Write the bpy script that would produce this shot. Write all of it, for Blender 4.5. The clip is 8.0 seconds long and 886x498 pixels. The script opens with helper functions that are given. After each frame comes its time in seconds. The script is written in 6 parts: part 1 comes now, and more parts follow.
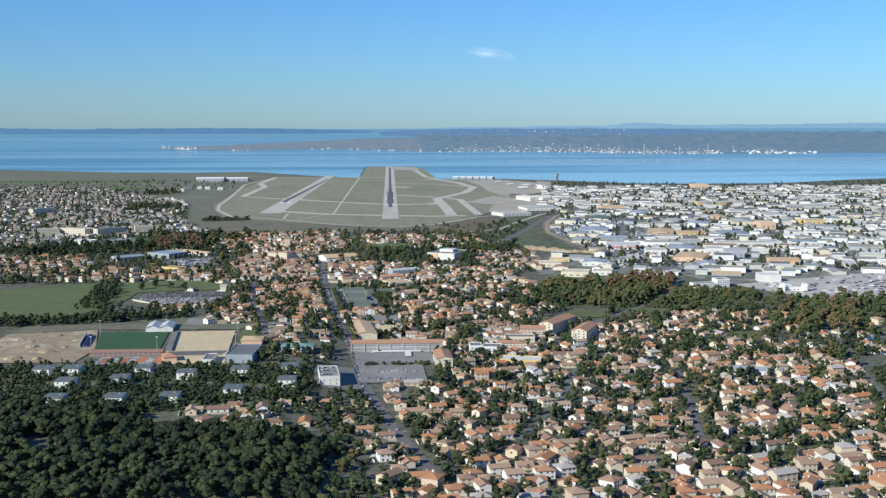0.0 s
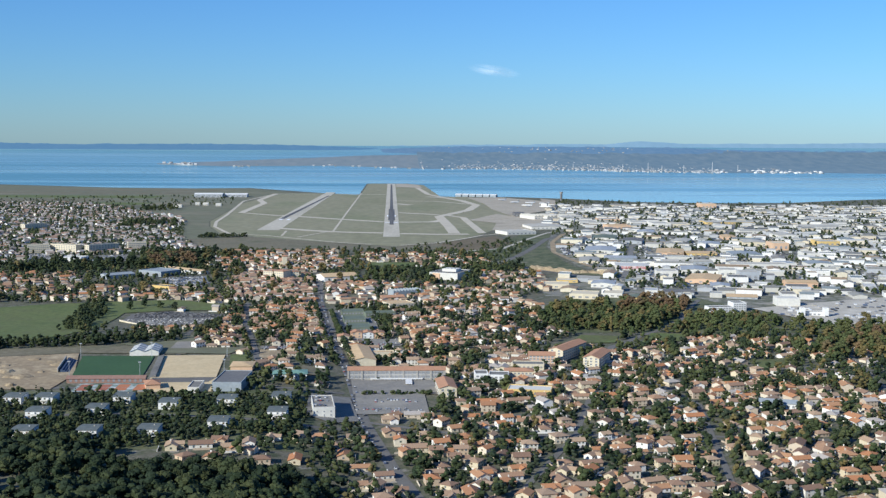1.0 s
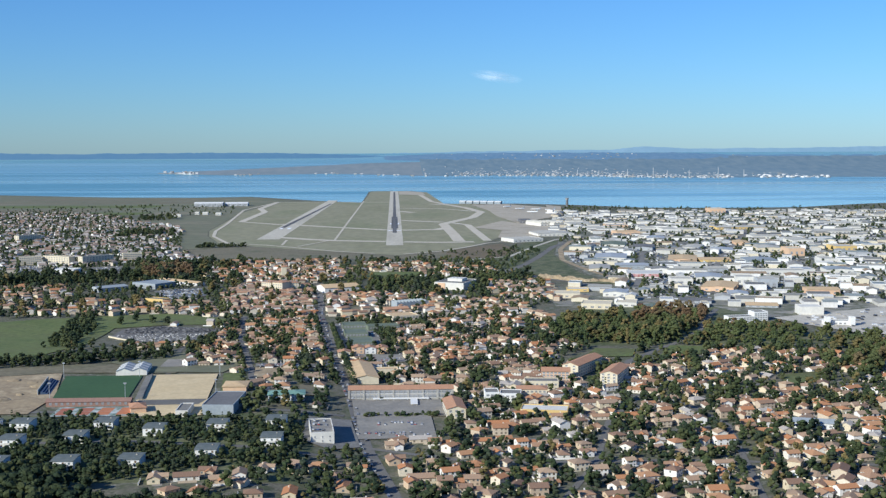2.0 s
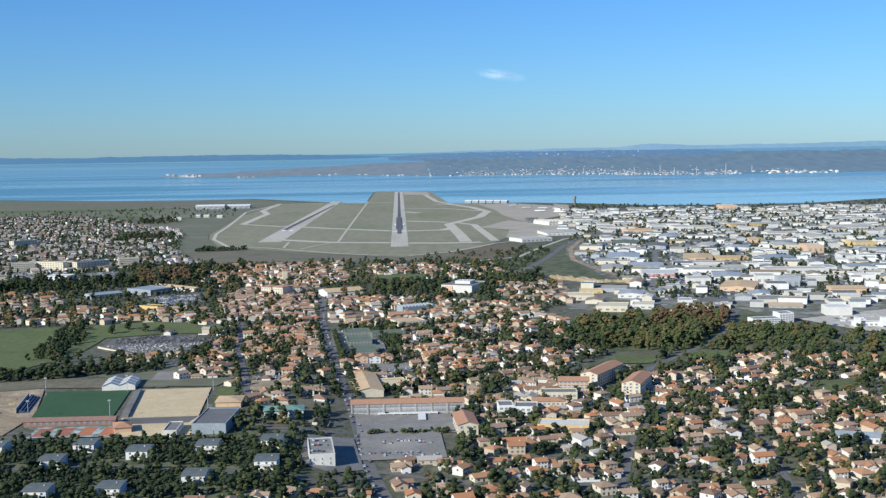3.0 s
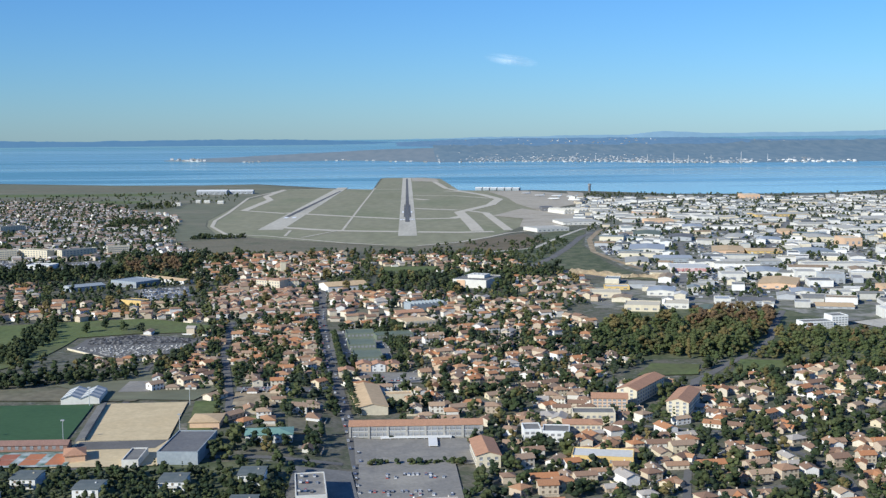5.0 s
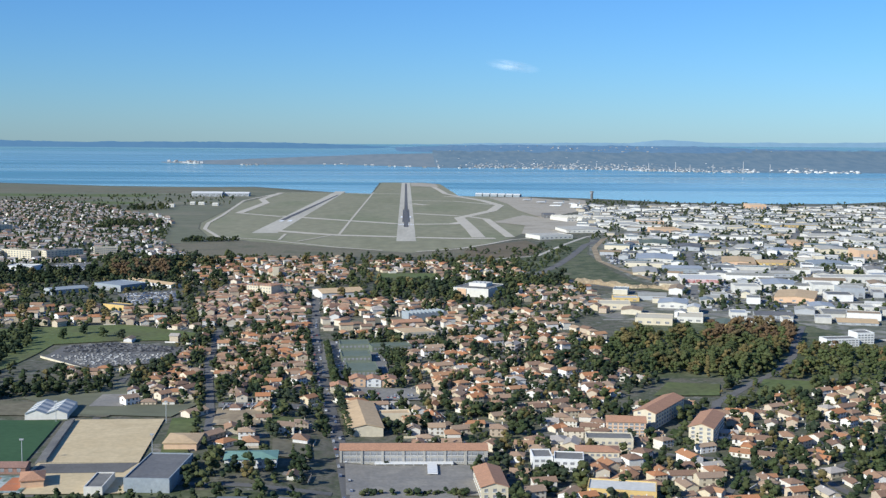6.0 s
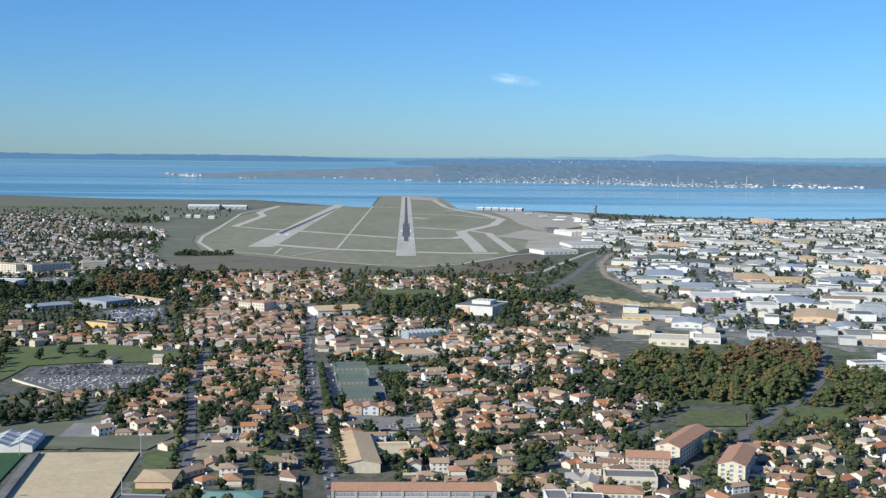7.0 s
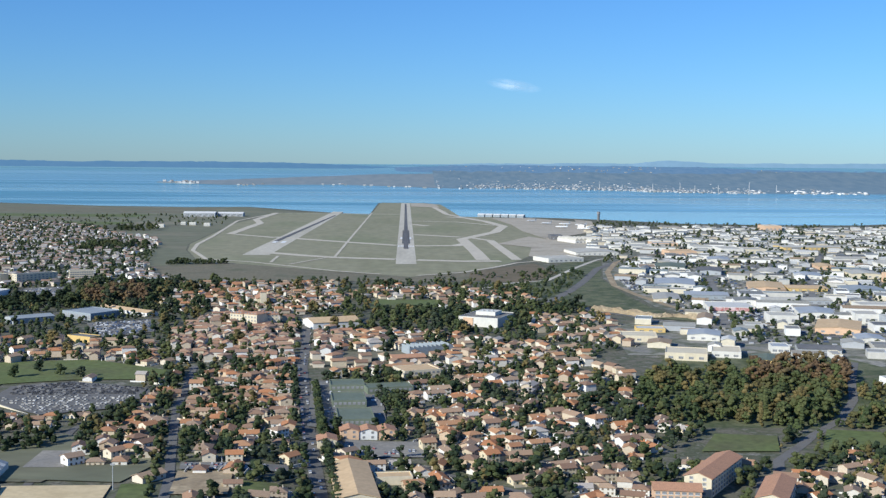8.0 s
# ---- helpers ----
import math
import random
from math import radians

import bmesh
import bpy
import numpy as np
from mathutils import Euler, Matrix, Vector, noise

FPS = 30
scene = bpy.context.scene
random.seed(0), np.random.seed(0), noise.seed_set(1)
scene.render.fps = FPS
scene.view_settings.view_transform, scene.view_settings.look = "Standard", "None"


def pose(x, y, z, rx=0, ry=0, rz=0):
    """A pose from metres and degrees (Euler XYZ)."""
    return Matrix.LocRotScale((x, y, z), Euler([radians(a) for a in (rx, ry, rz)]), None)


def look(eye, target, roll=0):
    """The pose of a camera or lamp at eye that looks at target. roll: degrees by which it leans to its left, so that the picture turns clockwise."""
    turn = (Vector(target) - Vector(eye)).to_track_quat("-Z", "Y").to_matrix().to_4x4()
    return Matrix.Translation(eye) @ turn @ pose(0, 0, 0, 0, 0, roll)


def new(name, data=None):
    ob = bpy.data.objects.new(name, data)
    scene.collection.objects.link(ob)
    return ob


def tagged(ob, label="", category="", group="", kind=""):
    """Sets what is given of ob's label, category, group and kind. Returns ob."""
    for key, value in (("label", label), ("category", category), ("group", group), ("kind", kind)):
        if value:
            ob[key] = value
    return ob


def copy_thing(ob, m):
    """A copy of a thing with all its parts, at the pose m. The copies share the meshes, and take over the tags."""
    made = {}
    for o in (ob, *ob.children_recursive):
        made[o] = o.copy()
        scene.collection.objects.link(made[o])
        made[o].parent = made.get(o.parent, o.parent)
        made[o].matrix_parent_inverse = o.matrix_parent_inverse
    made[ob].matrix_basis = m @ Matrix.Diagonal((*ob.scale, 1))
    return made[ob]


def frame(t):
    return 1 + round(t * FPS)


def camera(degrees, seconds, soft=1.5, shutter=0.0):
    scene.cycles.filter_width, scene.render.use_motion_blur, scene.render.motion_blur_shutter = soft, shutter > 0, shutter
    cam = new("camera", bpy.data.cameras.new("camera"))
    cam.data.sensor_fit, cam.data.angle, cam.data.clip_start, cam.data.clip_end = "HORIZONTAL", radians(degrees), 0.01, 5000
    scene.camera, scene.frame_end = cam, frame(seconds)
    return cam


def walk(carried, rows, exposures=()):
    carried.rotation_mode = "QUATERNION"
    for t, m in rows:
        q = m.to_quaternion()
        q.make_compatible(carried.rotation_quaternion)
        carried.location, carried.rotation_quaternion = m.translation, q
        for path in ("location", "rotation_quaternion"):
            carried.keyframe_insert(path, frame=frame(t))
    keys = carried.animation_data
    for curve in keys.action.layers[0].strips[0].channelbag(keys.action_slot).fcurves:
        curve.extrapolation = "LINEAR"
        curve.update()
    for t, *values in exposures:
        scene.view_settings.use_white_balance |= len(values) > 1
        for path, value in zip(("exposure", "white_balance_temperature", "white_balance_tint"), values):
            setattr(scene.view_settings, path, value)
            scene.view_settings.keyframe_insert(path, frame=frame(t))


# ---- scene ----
cam = camera(41.2, 8.0, soft=1.36)
PATH = [
    (0, (-10.056, 0.184, 113.492), (-9.966, 2.17, 113.276), -0.1),
    (0.5, (-9.879, 18.356, 112.241), (-9.789, 20.343, 112.037), 0.3),
    (1, (-9.631, 37.144, 110.922), (-9.543, 39.134, 110.736), 0.3),
    (1.5, (-9.502, 55.187, 109.793), (-9.416, 57.177, 109.618), 0.1),
    (3, (-8.899, 110.698, 106.202), (-8.826, 112.689, 106.029), -0.9),
    (3.5, (-9.448, 129.031, 105.224), (-9.377, 131.022, 105.045), -1.1),
    (4, (-9.31, 146.993, 104.374), (-9.241, 148.983, 104.189), -1.1),
    (4.5, (-9.056, 165.102, 103.544), (-8.991, 167.091, 103.353), -0.8),
    (4.7, (-8.988, 172.311, 103.209), (-8.926, 174.3, 103.014), -0.7),
    (6, (-9.895, 220.832, 98.911), (-9.831, 222.823, 98.727), 0.4),
    (6.5, (-9.833, 238.826, 97.513), (-9.769, 240.818, 97.342), 0.6),
    (7, (-9.983, 256.98, 96.459), (-9.919, 258.973, 96.299), 0.6),
    (7.5, (-10.511, 274.94, 95.535), (-10.444, 276.933, 95.383), 0.7),
    (8, (-10.525, 293.1, 94.273), (-10.46, 295.093, 94.125), 0.5),
]
walk(cam, [(t, look(eye, target, roll)) for t, eye, target, roll in PATH], [(0, 0.17, 6250, 5), (8, 0.17, 6250, 5)])

# The place is built at 0.45 of its true size: runway 1575 long, houses 6 to 9 wide.

# ---------------------------------------------------------------- world and sun
SUN_EL, SUN_X, SUN_Y = 28.0, -0.79, -0.61
world = bpy.data.worlds.new("sky")
scene.world = world
world.use_nodes = True
wn, wl = world.node_tree.nodes, world.node_tree.links
sky = wn.new("ShaderNodeTexSky")
sky.sky_type, sky.sun_disc = "NISHITA", False
sky.sun_elevation, sky.sun_rotation = radians(SUN_EL), math.atan2(SUN_X, SUN_Y)
sky.altitude, sky.air_density, sky.dust_density, sky.ozone_density = 200, 1.1, 0.12, 6.6
wn["Background"].inputs["Strength"].default_value = 0.102
tint = wn.new("ShaderNodeMix")
tint.data_type, tint.blend_type = "RGBA", "MULTIPLY"
tint.inputs["Factor"].default_value = 1.0
tint.inputs["B"].default_value = (0.565, 0.81, 1.14, 1)
wl.new(sky.outputs[0], tint.inputs["A"])
wl.new(tint.outputs["Result"], wn["Background"].inputs["Color"])

sun = new("sun", bpy.data.lights.new("sun", "SUN"))
sun.data.energy, sun.data.angle, sun.data.color = 5.0, radians(0.53), (1.0, 0.955, 0.875)
up = math.tan(radians(SUN_EL)) * math.hypot(SUN_X, SUN_Y)
sun.matrix_world = look((SUN_X * 100, SUN_Y * 100, up * 100), (0, 0, 0))

rng = random.Random(7)


# ---------------------------------------------------------------- materials
def mat(name, cols, rough=0.9, scale=0.5, rnd="", bump=0.0, fine=6.0, amount=0.35, metal=0.0, spec=0.3, stretch=(1, 1, 1)):
    """cols: a palette; rnd: '' (noise runs through it), 'object' or 'island' (each piece takes one colour of it)."""
    m = bpy.data.materials.new(name)
    m.use_nodes = True
    n, l = m.node_tree.nodes, m.node_tree.links
    p = n["Principled BSDF"]
    p.inputs["Roughness"].default_value, p.inputs["Metallic"].default_value = rough, metal
    p.inputs["Specular IOR Level"].default_value = spec
    tc, mp = n.new("ShaderNodeTexCoord"), n.new("ShaderNodeMapping")
    mp.inputs["Scale"].default_value = stretch
    l.new(tc.outputs["Object"], mp.inputs[0])
    big, small = n.new("ShaderNodeTexNoise"), n.new("ShaderNodeTexNoise")
    for t, s in ((big, scale), (small, scale * fine)):
        t.inputs["Scale"].default_value, t.inputs["Detail"].default_value = s, 5
        l.new(mp.outputs[0], t.inputs["Vector"])
    ramp = n.new("ShaderNodeValToRGB")
    while len(ramp.color_ramp.elements) < len(cols):
        ramp.color_ramp.elements.new(0.5)
    k = len(cols)
    for i, c in enumerate(cols):
        e = ramp.color_ramp.elements[i]
        if rnd:
            e.position = i / k
        else:
            e.position = 0.3 + 0.4 * i / max(1, k - 1)
        e.color = (*c, 1)
    if rnd:
        ramp.color_ramp.interpolation = "CONSTANT"
        src = n.new("ShaderNodeObjectInfo" if rnd == "object" else "ShaderNodeNewGeometry")
        l.new(src.outputs["Random" if rnd == "object" else "Random Per Island"], ramp.inputs[0])
    else:
        l.new(big.outputs["Fac"], ramp.inputs[0])
    vary, mix = n.new("ShaderNodeMapRange"), n.new("ShaderNodeMix")
    vary.inputs["From Min"].default_value, vary.inputs["From Max"].default_value = 0.25, 0.75
    vary.inputs["To Min"].default_value, vary.inputs["To Max"].default_value = 1 - amount, 1 + amount * 0.6
    l.new(small.outputs["Fac"], vary.inputs["Value"])
    mix.data_type, mix.blend_type = "RGBA", "MULTIPLY"
    mix.inputs["Factor"].default_value = 1.0
    l.new(ramp.outputs[0], mix.inputs["A"])
    l.new(vary.outputs[0], mix.inputs["B"])
    l.new(mix.outputs["Result"], p.inputs["Base Color"])
    if bump:
        b = n.new("ShaderNodeBump")
        b.inputs["Strength"].default_value, b.inputs["Distance"].default_value = bump, 0.1
        l.new(small.outputs["Fac"], b.inputs["Height"])
        l.new(b.outputs[0], p.inputs["Normal"])
    return m


M = {}
M["ground"] = mat("town_ground", [(0.075, 0.088, 0.048), (0.175, 0.16, 0.12), (0.095, 0.105, 0.058), (0.26, 0.24, 0.20)], scale=0.11, fine=8, amount=0.45)
M["grass"] = mat("airfield_grass", [(0.245, 0.238, 0.143), (0.285, 0.268, 0.172), (0.224, 0.23, 0.132)], scale=0.008, fine=12, amount=0.2, stretch=(1, 0.5, 1))
M["oldfield"] = mat("old_field_grass", [(0.21, 0.20, 0.13), (0.165, 0.17, 0.108), (0.24, 0.215, 0.15)], scale=0.012, fine=10, amount=0.25, stretch=(0.5, 1, 1))
M["heath"] = mat("brown_heath", [(0.14, 0.11, 0.065), (0.19, 0.15, 0.095), (0.11, 0.10, 0.055)], scale=0.03, fine=10, amount=0.3)
M["meadow"] = mat("meadow", [(0.108, 0.143, 0.046), (0.14, 0.168, 0.059), (0.12, 0.125, 0.055)], scale=0.03, fine=12, amount=0.3)
M["drygrass"] = mat("dry_grass", [(0.16, 0.148, 0.095), (0.205, 0.18, 0.12), (0.13, 0.135, 0.08)], scale=0.03, fine=12, amount=0.3)
M["scrub"] = mat("green_scrub", [(0.10, 0.12, 0.055), (0.16, 0.165, 0.09), (0.07, 0.09, 0.04), (0.20, 0.185, 0.12)], scale=0.06, fine=9, amount=0.35)
M["turf"] = mat("pitch_turf", [(0.045, 0.10, 0.042), (0.055, 0.115, 0.048)], scale=0.05, fine=10, amount=0.15)
M["sand"] = mat("sand", [(0.60, 0.465, 0.27), (0.65, 0.515, 0.31), (0.55, 0.425, 0.245)], scale=0.05, fine=12, amount=0.14)
M["dirt"] = mat("dirt", [(0.45, 0.35, 0.215), (0.32, 0.245, 0.155), (0.51, 0.41, 0.265)], scale=0.08, fine=8, amount=0.3)
M["asphalt"] = mat("asphalt", [(0.135, 0.128, 0.118), (0.175, 0.166, 0.152), (0.155, 0.148, 0.136)], scale=0.08, fine=20, amount=0.2)
M["lot"] = mat("paved_lot", [(0.17, 0.165, 0.155), (0.23, 0.22, 0.20), (0.14, 0.135, 0.13)], scale=0.06, fine=15, amount=0.2)
M["estate"] = mat("estate_ground", [(0.22, 0.21, 0.185), (0.33, 0.31, 0.265), (0.12, 0.13, 0.08), (0.27, 0.255, 0.22), (0.18, 0.178, 0.17)], scale=0.05, fine=9, amount=0.3)
M["schoolyard"] = mat("worn_tan_tarmac", [(0.30, 0.275, 0.235), (0.25, 0.235, 0.21), (0.35, 0.32, 0.27)], scale=0.06, fine=15, amount=0.2)
M["offwhite"] = mat("offwhite_cladding", [(0.70, 0.675, 0.61), (0.62, 0.595, 0.535)], scale=0.1, amount=0.12)
M["paleyard"] = mat("pale_yard", [(0.58, 0.535, 0.445), (0.48, 0.44, 0.365), (0.64, 0.59, 0.50)], scale=0.05, fine=12, amount=0.22)
M["paving"] = mat("drive_paving", [(0.30, 0.27, 0.23), (0.20, 0.195, 0.185), (0.36, 0.32, 0.26), (0.15, 0.15, 0.148), (0.10, 0.13, 0.05), (0.13, 0.15, 0.06)], rnd="island", scale=0.5, amount=0.2)
M["runway"] = mat("runway_concrete", [(0.50, 0.455, 0.365), (0.55, 0.505, 0.41), (0.46, 0.42, 0.335)], scale=0.03, fine=10, amount=0.14, stretch=(1, 0.15, 1))
M["rubber"] = mat("rubber_deposit", [(0.115, 0.113, 0.113), (0.16, 0.155, 0.148)], scale=0.05, fine=10, amount=0.2, stretch=(1, 0.06, 1))
M["taxi"] = mat("taxiway", [(0.53, 0.475, 0.375), (0.59, 0.53, 0.425)], scale=0.02, fine=10, amount=0.15)
M["apron"] = mat("apron_concrete", [(0.40, 0.345, 0.265), (0.46, 0.405, 0.315), (0.35, 0.305, 0.235)], scale=0.02, fine=10, amount=0.18)
M["paint"] = mat("white_paint", [(0.78, 0.78, 0.76)], scale=1, amount=0.12)
M["red_court"] = mat("red_court", [(0.36, 0.13, 0.08), (0.40, 0.16, 0.10)], scale=0.3, amount=0.12)
M["orange_court"] = mat("clay_court", [(0.50, 0.20, 0.10), (0.46, 0.18, 0.09)], scale=0.3, amount=0.12)
M["green_court"] = mat("green_court", [(0.05, 0.12, 0.075)], scale=0.3, amount=0.15)
M["render"] = mat("house_render", [(0.58, 0.48, 0.35), (0.66, 0.58, 0.45), (0.50, 0.39, 0.28), (0.70, 0.66, 0.58), (0.56, 0.42, 0.29), (0.78, 0.75, 0.70), (0.62, 0.53, 0.37)], rnd="object", scale=0.4, amount=0.15)
M["render_far"] = mat("house_render_far", [(0.58, 0.48, 0.36), (0.66, 0.58, 0.46), (0.50, 0.40, 0.30), (0.70, 0.66, 0.58), (0.78, 0.75, 0.70), (0.62, 0.53, 0.38)], rnd="island", scale=0.4, amount=0.15)
M["render_white"] = mat("far_white_render", [(0.78, 0.76, 0.72), (0.70, 0.66, 0.58), (0.80, 0.78, 0.75), (0.60, 0.52, 0.42), (0.74, 0.72, 0.68)], rnd="island", scale=0.4, amount=0.15)
TILES = [(0.40, 0.20, 0.105), (0.39, 0.235, 0.145), (0.31, 0.195, 0.13), (0.47, 0.225, 0.11), (0.40, 0.265, 0.175), (0.26, 0.16, 0.108), (0.44, 0.305, 0.20), (0.48, 0.215, 0.10), (0.35, 0.245, 0.17), (0.46, 0.25, 0.135)]
M["tile"] = mat("roof_tiles", TILES, rnd="object", scale=0.9, fine=5, amount=0.3, bump=0.4)
M["tile_far"] = mat("roof_tiles_far", TILES + [(0.45, 0.40, 0.35)], rnd="island", scale=0.9, fine=5, amount=0.3)
M["tile_pale"] = mat("roof_tiles_pale", [(0.33, 0.235, 0.18), (0.26, 0.185, 0.145), (0.38, 0.30, 0.245), (0.46, 0.41, 0.36), (0.34, 0.215, 0.15), (0.22, 0.19, 0.17)], rnd="island", scale=0.9, fine=5, amount=0.3)
M["tile_town"] = mat("roof_tiles_weathered", [(0.41, 0.235, 0.145), (0.35, 0.205, 0.135), (0.43, 0.27, 0.175), (0.40, 0.21, 0.125), (0.33, 0.22, 0.155)], rnd="island", scale=0.9, fine=5, amount=0.3)
M["glass"] = mat("window_glass", [(0.03, 0.035, 0.045)], rough=0.15, spec=0.5, amount=0.1)
M["shutter"] = mat("shutters", [(0.12, 0.08, 0.05), (0.10, 0.13, 0.15), (0.2, 0.16, 0.12), (0.08, 0.10, 0.08)], rnd="object", amount=0.1)
M["white"] = mat("white_render", [(0.78, 0.77, 0.74), (0.70, 0.69, 0.66)], scale=0.15, amount=0.1)
M["cream"] = mat("cream_render", [(0.68, 0.60, 0.44), (0.62, 0.54, 0.40)], scale=0.15, amount=0.1)
M["yellow"] = mat("yellow_render", [(0.70, 0.50, 0.20), (0.62, 0.44, 0.18)], scale=0.15, amount=0.1)
M["peach"] = mat("peach_render", [(0.68, 0.46, 0.30), (0.62, 0.42, 0.28)], scale=0.15, amount=0.1)
M["grey"] = mat("grey_metal_cladding", [(0.42, 0.44, 0.45), (0.36, 0.38, 0.40)], rough=0.6, scale=0.1, amount=0.1)
M["darkgrey"] = mat("dark_roof_felt", [(0.14, 0.14, 0.145), (0.19, 0.185, 0.18)], scale=0.15, amount=0.2)
M["villaroof"] = mat("grey_shingle_roof", [(0.12, 0.142, 0.138), (0.165, 0.18, 0.172)], scale=0.4, amount=0.2)
M["bluegrey"] = mat("fibre_cement_roof", [(0.27, 0.31, 0.34), (0.33, 0.36, 0.38)], scale=0.2, amount=0.15)
M["concrete"] = mat("pale_concrete", [(0.43, 0.41, 0.365), (0.38, 0.36, 0.325)], scale=0.2, amount=0.15)
M["darkblue"] = mat("dark_blue_seats", [(0.05, 0.08, 0.14), (0.07, 0.10, 0.16)], scale=0.4, amount=0.15)
M["greenroof"] = mat("green_sheet_roof", [(0.145, 0.172, 0.125), (0.18, 0.205, 0.15)], rough=0.7, scale=0.1, amount=0.15)
M["hallpale"] = mat("pale_sheet_roof", [(0.56, 0.525, 0.445), (0.48, 0.45, 0.38)], rough=0.7, scale=0.08, fine=9, amount=0.18)
M["mint"] = mat("mint_sheet_roof", [(0.22, 0.36, 0.29), (0.18, 0.31, 0.25)], rough=0.6, scale=0.1, amount=0.12)
M["tanroof"] = mat("tan_sheet_roof", [(0.64, 0.455, 0.265), (0.57, 0.405, 0.235)], scale=0.1, amount=0.15)
M["tileroof"] = mat("clay_tile_roof", [(0.51, 0.275, 0.165), (0.45, 0.245, 0.15)], scale=0.4, amount=0.25, bump=0.3)
M["clubroof"] = mat("faded_pink_tiles", [(0.32, 0.19, 0.145), (0.27, 0.165, 0.13)], scale=0.4, amount=0.25, bump=0.3)
M["redband"] = mat("red_cladding", [(0.36, 0.07, 0.055)], scale=0.3, amount=0.1)
M["hallroof"] = mat("hall_roofs", [(0.34, 0.325, 0.28), (0.24, 0.235, 0.215), (0.42, 0.40, 0.35), (0.30, 0.275, 0.235), (0.62, 0.60, 0.55), (0.16, 0.16, 0.155), (0.36, 0.26, 0.165), (0.26, 0.29, 0.285), (0.38, 0.365, 0.32)], rnd="object", rough=0.7, scale=0.1, amount=0.18)
M["hallwall"] = mat("hall_walls", [(0.66, 0.64, 0.60), (0.74, 0.72, 0.68), (0.52, 0.50, 0.45), (0.42, 0.43, 0.44), (0.66, 0.59, 0.45), (0.78, 0.77, 0.74)], rnd="object", rough=0.7, scale=0.1, amount=0.12)
M["hallroof_far"] = mat("far_hall_roofs", [(0.34, 0.325, 0.28), (0.22, 0.215, 0.195), (0.42, 0.40, 0.35), (0.68, 0.66, 0.61), (0.36, 0.30, 0.225), (0.27, 0.285, 0.28), (0.15, 0.15, 0.145), (0.30, 0.29, 0.255)], rnd="island", rough=0.7, scale=0.1, amount=0.15)
M["hallwall_far"] = mat("far_hall_walls", [(0.70, 0.68, 0.63), (0.60, 0.57, 0.51), (0.54, 0.47, 0.36), (0.44, 0.44, 0.43), (0.68, 0.66, 0.62)], rnd="island", rough=0.7, scale=0.1, amount=0.12)
M["bark"] = mat("bark", [(0.10, 0.075, 0.05), (0.07, 0.055, 0.04)], scale=2, amount=0.3)
PINE = [(0.031, 0.045, 0.020), (0.043, 0.056, 0.024), (0.024, 0.037, 0.019), (0.058, 0.069, 0.028)]
LEAF = [(0.044, 0.062, 0.026), (0.060, 0.077, 0.031), (0.032, 0.048, 0.025), (0.080, 0.090, 0.037), (0.043, 0.056, 0.033)]
AUTUMN = [(0.090, 0.099, 0.038), (0.14, 0.113, 0.045), (0.070, 0.086, 0.034), (0.112, 0.094, 0.038), (0.082, 0.095, 0.037), (0.165, 0.13, 0.052)]
WOOD = [(0.066, 0.086, 0.033), (0.088, 0.106, 0.040), (0.050, 0.069, 0.029), (0.108, 0.116, 0.045), (0.098, 0.094, 0.040), (0.074, 0.092, 0.036)]
BROWN = [(0.145, 0.095, 0.052), (0.115, 0.075, 0.043), (0.17, 0.115, 0.058), (0.13, 0.10, 0.05)]
FAR = {}
for key, pal in (("pine", PINE), ("leaf", LEAF), ("autumn", AUTUMN), ("brown", BROWN), ("wood", WOOD)):
    M[key] = mat(key + "_foliage", pal, rnd="object", rough=0.8, scale=0.8, amount=0.4, spec=0.15)
    # one tone a tree: each palette colour is a material of its own
    FAR[key + "_far"] = [mat(key + "_foliage_tone", [tuple(q * 0.86 for q in c), tuple(min(1, q * 1.14) for q in c)], rough=0.8, scale=0.35, fine=7, amount=0.35, spec=0.15) for c in pal]
M["stone"] = mat("pale_stone", [(0.50, 0.48, 0.44), (0.30, 0.29, 0.275), (0.66, 0.64, 0.60), (0.20, 0.20, 0.20), (0.40, 0.385, 0.36)], rnd="island", scale=0.5, amount=0.2)
M["darkstone"] = mat("dark_granite", [(0.07, 0.07, 0.075), (0.12, 0.118, 0.12), (0.05, 0.05, 0.052), (0.22, 0.215, 0.21)], rnd="island", scale=0.5, amount=0.2)
# far-shore walls greyed, with the haze mixed into their palette
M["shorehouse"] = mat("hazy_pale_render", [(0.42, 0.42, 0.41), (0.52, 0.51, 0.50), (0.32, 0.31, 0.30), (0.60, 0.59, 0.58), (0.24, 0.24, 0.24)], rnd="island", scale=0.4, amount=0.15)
M["carpaint"] = mat("car_paint", [(0.6, 0.6, 0.6), (0.75, 0.75, 0.75), (0.05, 0.05, 0.055), (0.25, 0.26, 0.28), (0.35, 0.05, 0.04), (0.06, 0.10, 0.22), (0.45, 0.46, 0.48)], rnd="object", rough=0.3, spec=0.5, amount=0.05)
M["carpaint_far"] = mat("car_paint_far", [(0.45, 0.45, 0.45), (0.65, 0.65, 0.65), (0.05, 0.05, 0.055), (0.20, 0.20, 0.21), (0.06, 0.09, 0.16), (0.10, 0.10, 0.105), (0.36, 0.33, 0.28)], rnd="island", rough=0.3, spec=0.5, amount=0.05)
M["tyre"] = mat("tyre_rubber", [(0.03, 0.03, 0.03)], amount=0.1)


